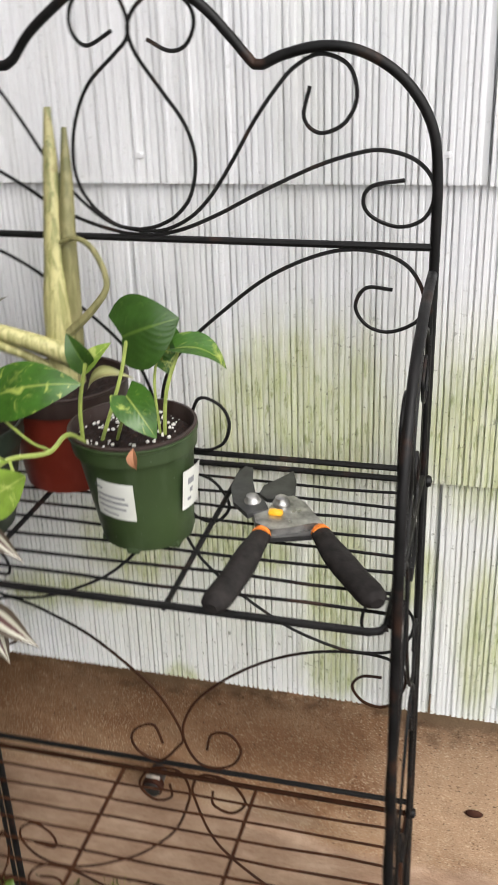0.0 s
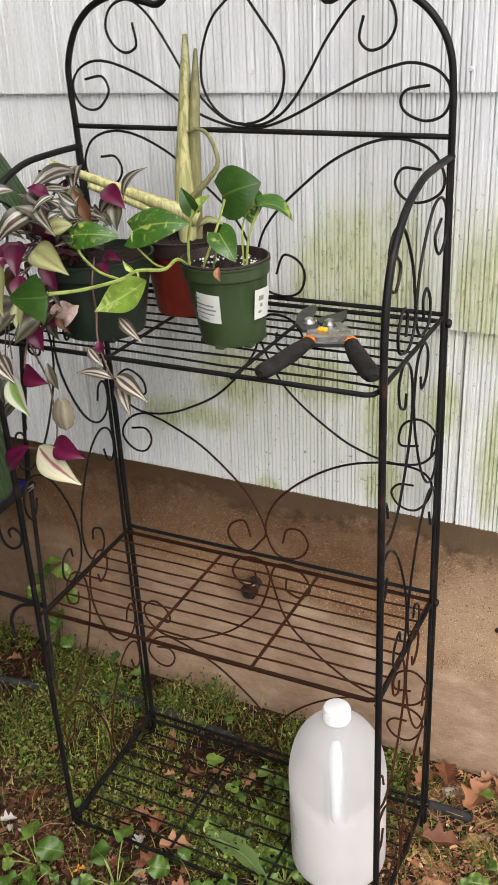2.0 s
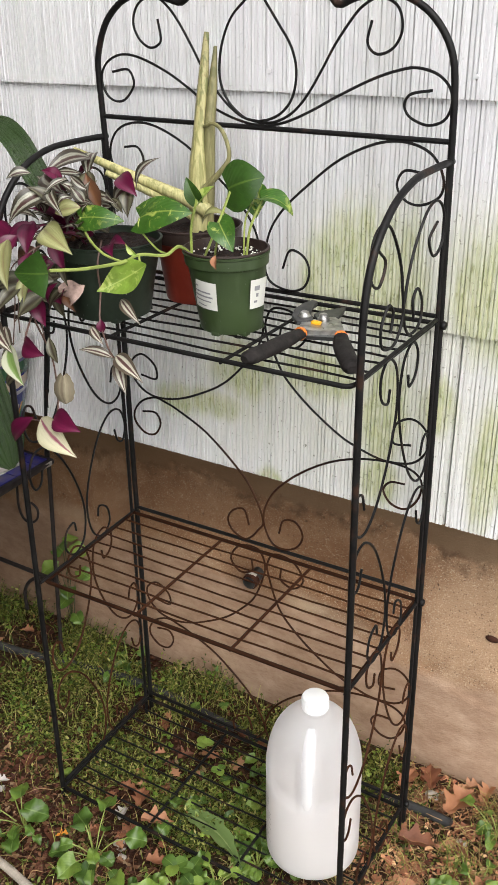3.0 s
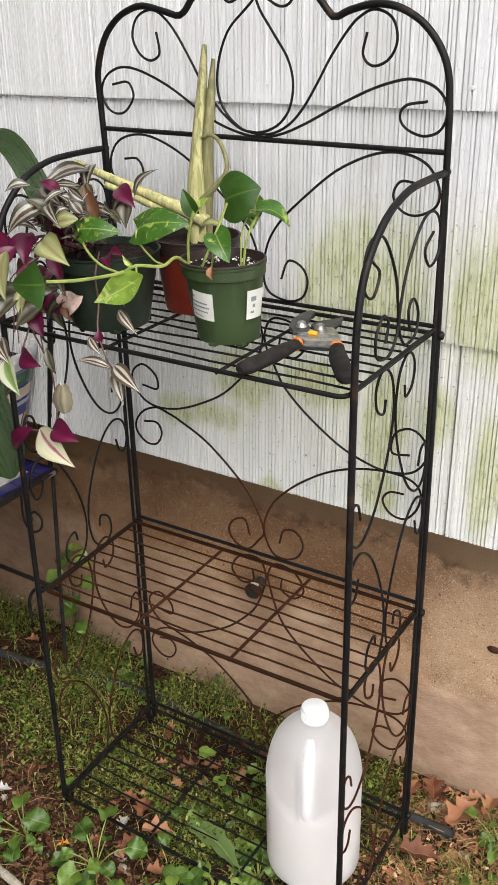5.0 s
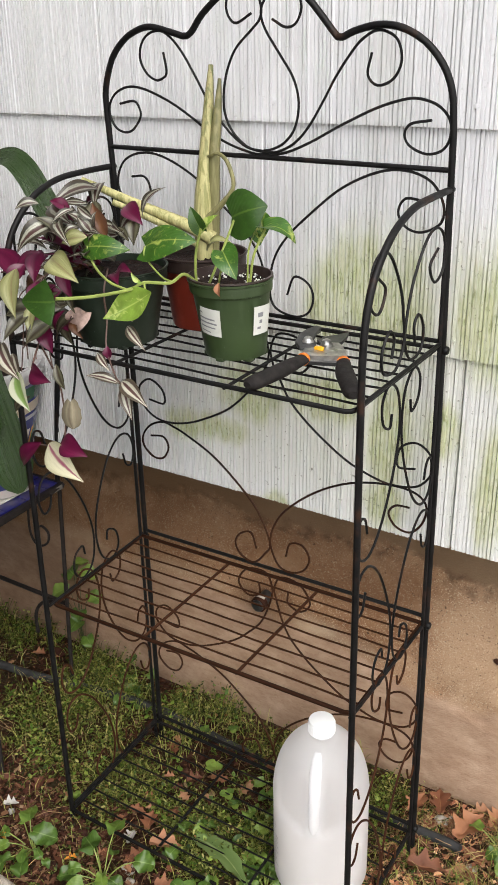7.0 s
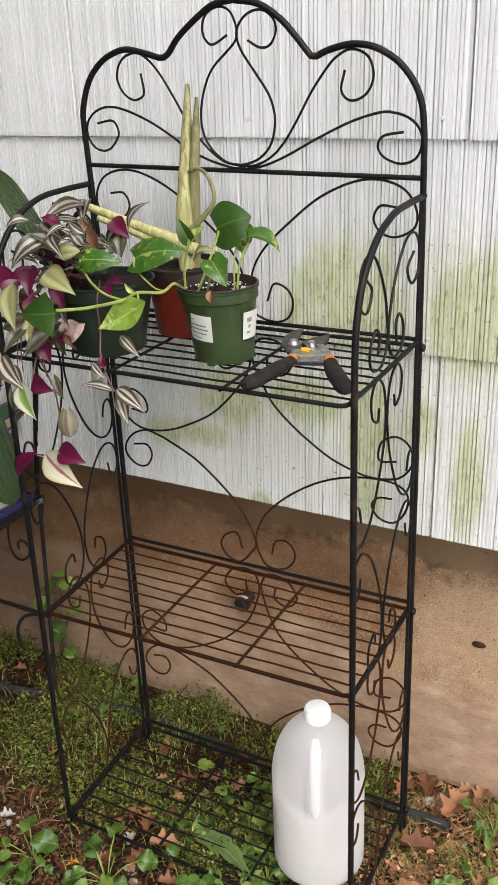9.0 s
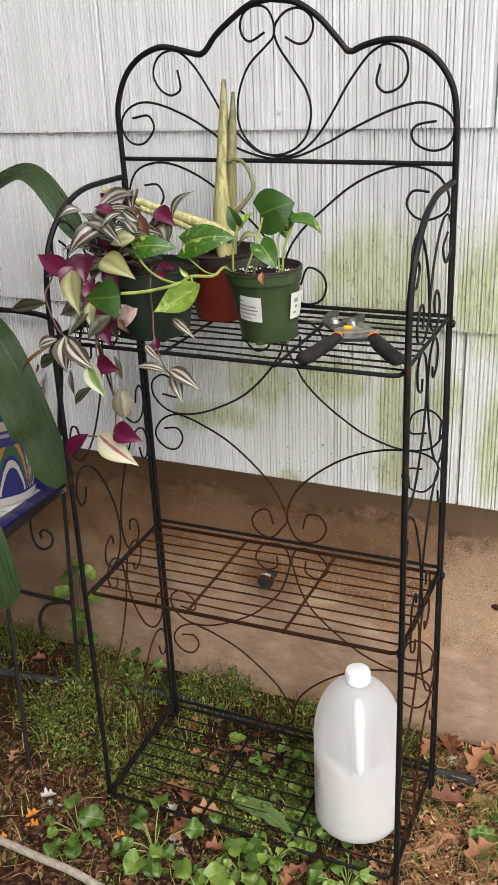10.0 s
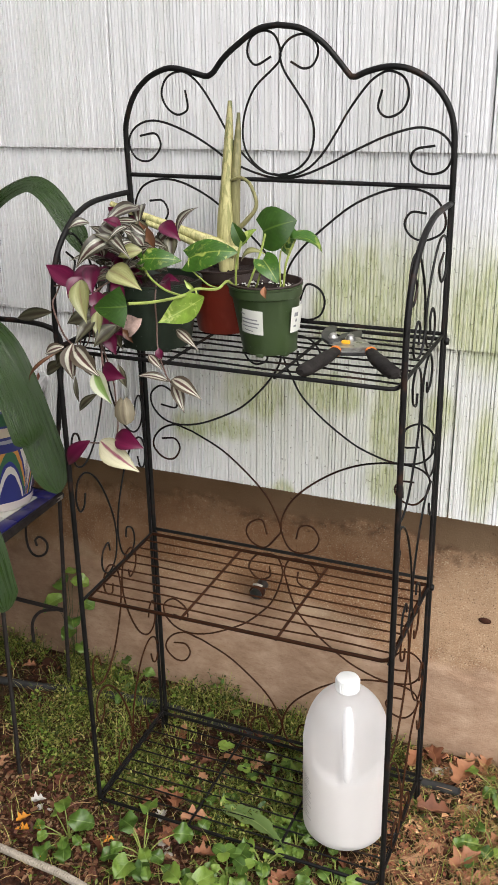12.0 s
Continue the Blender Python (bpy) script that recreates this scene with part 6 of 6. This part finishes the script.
def clumps(count, seed, spots):
    """Grass in loose tufts."""
    r = random.Random(seed)
    g = Geo()
    for k in range(count):
        cx, cy, spread = spots[k % len(spots)]
        x, y = r.gauss(cx, spread), min(0.985, r.gauss(cy, spread))
        a, s, w = r.uniform(0, 6.283), r.uniform(0.02, 0.075), r.uniform(0.0004, 0.0010)
        rise, z, c, d = r.uniform(0.3, 1.0) * s, ground_h(x, y), math.cos(a), math.sin(a)
        rows = []
        for t in (0.0, 0.4, 0.75, 1.0):
            q = (x + c * s * 0.6 * t * t, min(0.995, y + d * s * 0.6 * t * t), z + rise * (t - 0.4 * t * t) * 1.4)
            h = w * (1 - t ** 2 * 0.9)
            rows += [(q[0] - d * h, q[1] + c * h, q[2]), (q[0] + d * h, q[1] - c * h, q[2])]
        g.add(rows, [(0, 1, 3, 2), (2, 3, 5, 4), (4, 5, 7, 6)])
    return g


single("grass", clumps(1100, 27, [(0.105, 0.80, 0.022), (0.12, 0.70, 0.03), (0.13, 0.92, 0.02), (-0.30, 0.94, 0.03), (-0.22, 0.955, 0.02), (-0.46, 0.93, 0.04), (-0.66, 0.78, 0.04), (-0.60, 0.70, 0.03), (-0.72, 0.86, 0.04), (-0.82, 0.82, 0.04), (-0.55, 0.86, 0.03)]), GRASS, "loose tufts of taller pale green grass", "grass", kind="stuff")
single("grass", grass(6800, 21), GRASS, "thin wiry green and straw-coloured grass blades", "grass", kind="stuff")


def litter(count, seed, spots):
    r = random.Random(seed)
    g = Geo()
    for k in range(count):
        x0, x1, y0, y1 = spots[k % len(spots)]
        x, y = r.uniform(x0, x1), r.uniform(y0, y1)
        s, a = r.uniform(0.002, 0.0085) * (1.7 if r.random() < 0.12 else 1.0), r.uniform(0, 6.283)
        z = ground_h(x, y) + r.uniform(0.001, 0.008)
        n = r.choice((5, 6, 7))
        bend = r.uniform(-0.5, 0.8)
        tx, ty = r.uniform(-0.5, 0.5), r.uniform(-0.5, 0.5)
        ring = []
        for i in range(n):
            w = 2 * math.pi * i / n
            q = s * r.uniform(0.45, 1.1)
            u, v = q * math.cos(w), q * 0.6 * math.sin(w)
            ring.append((x + u * math.cos(a) - v * math.sin(a), y + u * math.sin(a) + v * math.cos(a), z + tx * u + ty * v + bend * abs(v)))
        g.add([(x, y, z)] + ring, [(0, i + 1, (i + 1) % n + 1) for i in range(n)])
    return g


single("leaf_litter", litter(9000, 31, [(-1.2, -0.5, 0.36, 0.66), (-1.1, -0.1, 0.36, 0.56), (-1.4, -0.05, 0.36, 0.98)]), LITTER, "damp broken brown leaf litter over the soil", "leaf litter", kind="stuff")
single("leaf_litter", litter(3600, 33, [(-0.08, 0.32, 0.42, 0.99)]), DRY_LITTER, "dry tan leaf crumbs beside the rack", "leaf litter", kind="stuff")


def straws(count, seed):
    r = random.Random(seed)
    g = Geo()
    for k in range(count):
        x, y = (r.uniform(-0.1, 0.3), r.uniform(0.4, 0.99)) if k % 3 else (r.uniform(-1.4, 0.2), r.uniform(0.36, 0.98))
        a, s = r.uniform(0, 6.283), r.uniform(0.015, 0.075)
        z = ground_h(x, y) + r.uniform(0.002, 0.012)
        pts = [(x, y, z), (x + 0.5 * s * math.cos(a), y + 0.5 * s * math.sin(a), z + r.uniform(0.0, 0.010)), (x + s * math.cos(a + r.uniform(-0.5, 0.5)), y + s * math.sin(a + r.uniform(-0.5, 0.5)), z + r.uniform(-0.004, 0.006))]
        g.tube(spline(pts, 3), r.uniform(0.0003, 0.0008), 4)
    return g


single("straw", straws(2300, 8), STRAW, "scattered dry grass stems and straw", "straw", kind="stuff")


def chips(count, seed):
    r = random.Random(seed)
    g = Geo()
    for k in range(count):
        x, y = (r.uniform(-1.1, -0.55), r.uniform(0.36, 0.66)) if k % 2 else (r.uniform(-1.4, 0.25), r.uniform(0.36, 0.98))
        a, s, w = r.uniform(0, 6.283), r.uniform(0.005, 0.02), r.uniform(0.002, 0.006)
        z, h = ground_h(x, y) + 0.001, r.uniform(0.001, 0.004)
        c, d = math.cos(a), math.sin(a)
        base = [(x + c * p - d * q, y + d * p + c * q) for p, q in ((-s / 2, -w / 2), (s / 2, -w * 0.3), (s / 2, w * 0.4), (-s * 0.4, w / 2))]
        tilt = r.uniform(-0.004, 0.004)
        g.add([(u, v, z + (tilt if i in (1, 2) else -tilt)) for i, (u, v) in enumerate(base)] + [(u, v, z + h + (tilt if i in (1, 2) else -tilt)) for i, (u, v) in enumerate(base)],
              [(4, 5, 6, 7), (0, 1, 5, 4), (1, 2, 6, 5), (2, 3, 7, 6), (3, 0, 4, 7)])
    return g


single("bark_chips", chips(1700, 5), BARK, "dark damp bark chips and bits", "bark chips", kind="stuff", smooth=False)


def oak_leaf(x, y, size, turn, curl, mat, z=None):
    """A lobed dry leaf, curled, lying on the ground."""
    g = Geo()
    n = 14
    rows = []
    for i in range(n + 1):
        v = i / n
        w = (0.10 + 0.34 * math.sin(math.pi * v ** 0.8)) * (1.0 + 0.36 * math.sin(v * 20 + turn)) * (1 - v ** 6)
        rows.append((v, max(0.015, w)))
    for v, w in rows:
        for q in (-1, -0.5, 0, 0.5, 1):
            h = curl * (abs(q) * w) * 0.9 + curl * 0.35 * (v - 0.5) ** 2 + 0.03 * math.sin(v * 13 + q * 3 + turn)
            a, b = (v - 0.5) * size, q * w * size * 0.62
            g.v.append((x + a * math.cos(turn) - b * math.sin(turn), y + a * math.sin(turn) + b * math.cos(turn), h * size))
            g.uvs.append((0.5 + q / 2, v))
    base = (z if z is not None else ground_h(x, y) + 0.004) - min(q[2] for q in g.v) * 0.6
    g.v = [(a, b, c + base) for a, b, c in g.v]
    g.f = [(i * 5 + k, i * 5 + k + 1, i * 5 + k + 6, i * 5 + k + 5) for i in range(n) for k in range(4)]
    return single("dead_leaf", g, mat, {DRY: "curled dry brown oak leaf on the ground", DAMP: "damp dark brown dead leaf on the soil", AMBER: "small fallen orange petal on the ground", SCRAP: "bleached torn scrap of dead leaf on the soil"}[mat], "dead leaf", group="fallen leaves", base=(x, y, base))


rl = random.Random(12)
for k in range(130):
    if k < 92:
        x, y = rl.uniform(-0.03, 0.15), rl.uniform(0.55, 0.99)
    else:
        x, y = rl.uniform(-1.1, -0.05), rl.uniform(0.38, 0.95)
    oak_leaf(x, y, rl.uniform(0.018, 0.052), rl.uniform(0, 6.28), rl.uniform(-0.7, 1.0), DRY)
for k in range(34):
    oak_leaf(rl.uniform(-0.56, -0.04), rl.uniform(0.50, 0.86), rl.uniform(0.020, 0.044), rl.uniform(0, 6.28), rl.uniform(-0.3, 1.0), DRY, 0.012 + rl.uniform(0, 0.008))
for k in range(9):
    oak_leaf(rl.uniform(-0.62, -0.08), rl.uniform(0.38, 0.50), rl.uniform(0.024, 0.05), rl.uniform(0, 6.28), rl.uniform(-0.3, 1.0), DRY, 0.012 + rl.uniform(0, 0.01))
for x, y, s, a in ((0.050, 0.925, 0.085, 1.3), (0.02, 0.80, 0.07, 0.2), (-0.02, 0.955, 0.065, 2.0), (0.10, 0.70, 0.07, 0.9), (-0.055, 0.93, 0.06, 1.5), (-0.25, 0.975, 0.06, 2.2), (-0.40, 0.60, 0.06, 0.4), (-0.46, 0.63, 0.05, 2.0)):
    oak_leaf(x, y, s, a, 0.5, DRY, 0.018)
for k in range(70):
    oak_leaf(rl.uniform(-1.0, -0.36), rl.uniform(0.37, 0.60), rl.uniform(0.018, 0.046), rl.uniform(0, 6.28), rl.uniform(-0.4, 0.8), DAMP)
for x, y, s in ((-0.715, 0.475, 0.03), (-0.70, 0.45, 0.028), (-0.67, 0.462, 0.018), (-0.735, 0.40, 0.025), (-0.62, 0.41, 0.02), (-0.53, 0.49, 0.022)):
    oak_leaf(x, y, s, rl.uniform(0, 6), 0.8, AMBER, 0.012)


for x, y, s, a in ((-0.715, 0.525, 0.030, 0.7), (-0.700, 0.512, 0.018, 2.1), (-0.466, 0.583, 0.034, 1.9)):
    oak_leaf(x, y, s, a, 1.0, SCRAP, 0.014)


def broad_weed(x, y, leaves, label, stalk=None):
    """A rosette of round, stalked leaves."""
    w = thing("broadleaf_weed", (x, y, 0.0), label, "weed", group="broadleaf weeds")
    extra = [(rl.uniform(0, 6.28), rl.uniform(0.02, 0.075), rl.uniform(0.018, 0.036), rl.uniform(0.008, 0.03)) for _ in range(9)] if leaves[0][3] < 0.1 else []
    for a, reach, size, h in leaves + extra:
        size *= 0.80
        tip = (x + reach * math.cos(a), y + reach * math.sin(a), h)
        b = (x + (reach - size * 0.55) * math.cos(a), y + (reach - size * 0.55) * math.sin(a), h + 0.004)
        e = (b[0] + size * math.cos(a), b[1] + size * math.sin(a), h - 0.004)
        part("stem", Geo().tube(spline([(x, y, 0.0), ((x + b[0]) / 2, (y + b[1]) / 2, h * 0.75), b], 4), 0.0011 if stalk is None else 0.0007, 5), stalk or STEM, w)
        part("leaf", Geo().leaf(b, e, size * rl.uniform(0.85, 1.12), up=(rl.uniform(-0.5, 0.5), rl.uniform(-0.8, 0.1), 1), droop=rl.uniform(0.05, 0.2), fold=rl.uniform(0.1, 0.5), shape=rl.choice(("round", "round", "round", "heart")), along=14, wave=rl.uniform(0.05, 0.16), twist=rl.uniform(-0.4, 0.4)), BROAD, w)
    return w


broad_weed(-0.61, 0.475, [(2.3, 0.040, 0.048, 0.052), (0.35, 0.032, 0.058, 0.045), (5.2, 0.055, 0.045, 0.018), (4.5, 0.065, 0.048, 0.016)], "bright green round-leaved weed on bare soil")
broad_weed(-0.455, 0.490, [(1.9, 0.080, 0.044, 0.050), (2.7, 0.050, 0.050, 0.050), (0.5, 0.080, 0.042, 0.050), (4.5, 0.060, 0.050, 0.020), (5.2, 0.055, 0.046, 0.022), (3.7, 0.065, 0.045, 0.015)], "green round-leaved weed beside the rack")
broad_weed(-0.33, 0.43, [(1.2, 0.045, 0.05, 0.03), (2.6, 0.05, 0.045, 0.028), (0.1, 0.06, 0.05, 0.03), (4.5, 0.04, 0.05, 0.02), (5.6, 0.06, 0.045, 0.02)], "green round-leaved weed beside the rack")
broad_weed(-0.20, 0.44, [(0.9, 0.04, 0.036, 0.03), (2.4, 0.045, 0.04, 0.03), (4.0, 0.04, 0.04, 0.02), (5.5, 0.05, 0.04, 0.022)], "green round-leaved weed beside the rack")
broad_weed(-0.25, 0.77, [(0.5, 0.03, 0.036, 0.03), (2.2, 0.035, 0.034, 0.03), (4.0, 0.03, 0.03, 0.025), (5.2, 0.03, 0.03, 0.025)], "green weed growing under the wire shelf")
broad_weed(-0.20, 0.62, [(0.5, 0.03, 0.036, 0.02), (2.2, 0.035, 0.034, 0.025), (4.0, 0.03, 0.04, 0.02), (5.2, 0.03, 0.03, 0.02)], "green weed growing under the wire shelf")
for x, y in ((-0.27, 0.69), (-0.17, 0.70), (-0.29, 0.505), (-0.13, 0.48), (-0.06, 0.46), (-0.37, 0.63), (-0.22, 0.66), (-0.24, 0.55), (-0.30, 0.85), (-0.10, 0.52)):
    broad_weed(x, y, [(rl.uniform(0, 6.28), rl.uniform(0.02, 0.045), rl.uniform(0.020, 0.036), rl.uniform(0.012, 0.032)) for _ in range(4)], "green weed with round leaves growing under the wire shelf")
broad_weed(-0.10, 0.55, [(0.7, 0.03, 0.034, 0.02), (2.6, 0.035, 0.034, 0.022), (4.4, 0.03, 0.036, 0.018)], "green weed growing under the wire shelf")
broad_weed(-0.915, 0.955, [(0.3, 0.035, 0.050, 0.24), (2.6, 0.040, 0.050, 0.22), (4.2, 0.040, 0.048, 0.20), (5.4, 0.045, 0.045, 0.15), (1.2, 0.020, 0.042, 0.26), (3.6, 0.050, 0.045, 0.17), (0.0, 0.055, 0.045, 0.19), (4.8, 0.03, 0.05, 0.11), (5.8, 0.05, 0.04, 0.08)], "tall green weed against the foundation", DARK_STEM)
broad_weed(-0.73, 0.93, [(0.3, 0.04, 0.03, 0.05), (2.6, 0.04, 0.03, 0.06), (4.2, 0.03, 0.03, 0.04), (5.4, 0.04, 0.03, 0.03)], "small green weed against the foundation")


broad_weed(0.14, 0.76, [(0.7, 0.03, 0.026, 0.02), (2.6, 0.035, 0.024, 0.03), (4.4, 0.03, 0.03, 0.018)], "small yellow-green weed among dry leaves")
broad_weed(0.13, 0.90, [(1.5, 0.03, 0.03, 0.04), (2.6, 0.03, 0.02, 0.03), (4.4, 0.03, 0.02, 0.018)], "small green weed among dry leaves")


def clover(x, y, h, size):
    c = thing("clover", (x, y, 0.0), "bright green three-leaved clover sprig", "clover", group="clover sprigs")
    part("stem", Geo().tube(spline([(x, y, 0), (x + 0.004, y, h * 0.6), (x, y - 0.003, h)], 4), 0.0008, 5), STEM, c)
    t = rl.uniform(0, 2)
    for k in range(3):
        a = t + k * 2.094
        part("leaf", Geo().leaf((x, y - 0.003, h), (x + size * math.cos(a), y - 0.003 + size * math.sin(a), h + 0.002), size, up=(0, -0.2, 1), shape="round", fold=0.2, droop=0.06), BROAD, c)


for x, y, h, s in ((-0.36, 0.745, 0.04, 0.016), (-0.34, 0.74, 0.03, 0.014), (-0.300, 0.520, 0.05, 0.024), (-0.272, 0.535, 0.045, 0.024), (-0.255, 0.505, 0.05, 0.022), (-0.425, 0.79, 0.04, 0.020), (-0.29, 0.80, 0.035, 0.014), (-0.45, 0.90, 0.04, 0.013), (-0.5, 0.87, 0.04, 0.012), (-0.61, 0.60, 0.03, 0.012)):
    clover(x, y, h, s)

dandelion = thing("dandelion_leaf", (-0.30, 0.61, 0.0), "long pale green toothed leaf lying under the shelf", "leaf")
dl = Geo()
for i in range(17):
    v = i / 16
    w = (0.006 + 0.015 * math.sin(math.pi * v ** 0.7)) * (1 + 0.35 * ((i % 4) / 3 - 0.5) * min(1, v * 2)) * (1 - v ** 5)
    for q in (-1, 0, 1):
        dl.v.append((-0.360 + 0.150 * v + q * w * 0.3, 0.636 - 0.050 * v * v + q * w * 0.95, 0.026 + 0.006 * abs(q) + 0.008 * math.sin(3 * v)))
        dl.uvs.append((0.5 + q / 2, v))
dl.f = [(i * 3 + k, i * 3 + k + 1, i * 3 + k + 4, i * 3 + k + 3) for i in range(16) for k in range(2)]
part("leaf", dl, PALE_WEED, dandelion)

# ribbed hose and the old pipe along the house
hose_pts = np.array(spline([(-1.24, 0.43, 0.012), (-1.0, 0.415, 0.013), (-0.76, 0.399, 0.014), (-0.64, 0.392, 0.014), (-0.545, 0.386, 0.013), (-0.40, 0.355, 0.012), (-0.2, 0.28, 0.012)], 40))
run = np.concatenate([[0], np.cumsum(np.linalg.norm(np.diff(hose_pts, axis=0), axis=1))])
steps = np.arange(0, run[-1], 0.0013)
hose_pts = [tuple(np.interp(q, run, hose_pts[:, a]) for a in range(3)) for q in steps]
single("garden_hose", Geo().tube(hose_pts, [(0.0056, 0.0074, 0.0078, 0.0070)[i % 4] for i in range(len(hose_pts))], 10), HOSE, "beige ribbed garden hose lying on the soil", "hose")
pipe_pts = spline([(-1.6, 0.80, 0.008), (-1.05, 0.830, 0.008), (-0.85, 0.865, 0.009), (-0.665, 0.893, 0.010), (-0.45, 0.892, 0.0), (-0.2, 0.888, -0.008), (0.0, 0.884, 0.004), (0.05, 0.880, 0.006)], 8)
single("old_pipe", Geo().tube(pipe_pts, 0.0095, 12), PIPE, "old grey-black pipe half buried along the house", "pipe")

# pebbles and pale scraps
for x, y, s, mat in ((-0.71, 0.520, 0.009, STONE), (-0.69, 0.523, 0.008, STONE), (-0.56, 0.555, 0.012, BARK), (-0.437, 0.538, 0.014, STONE), (-0.42, 0.52, 0.009, STONE), (-0.33, 0.50, 0.009, STONE), (-0.005, 0.93, 0.014, STONE), (0.012, 0.945, 0.011, STONE), (-0.98, 0.94, 0.022, BARK), (0.08, 0.86, 0.012, STONE), (-0.635, 0.86, 0.013, BARK)):
    bm = bmesh.new()
    bmesh.ops.create_icosphere(bm, subdivisions=2, radius=s)
    g = Geo()
    g.add([(x + q.co.x * (1 + 0.5 * noise.noise(q.co * 90)), y + q.co.y * (0.7 + 0.5 * noise.noise(q.co * 70)), ground_h(x, y) + s * 0.35 + q.co.z * 0.5) for q in bm.verts], [tuple(q.index for q in f.verts) for f in bm.faces])
    bm.free()
    single("pebble", g, mat, "small pale stone on the soil" if mat is STONE else "dark clod on the soil", "stone", group="pebbles", base=(x, y, ground_h(x, y)))
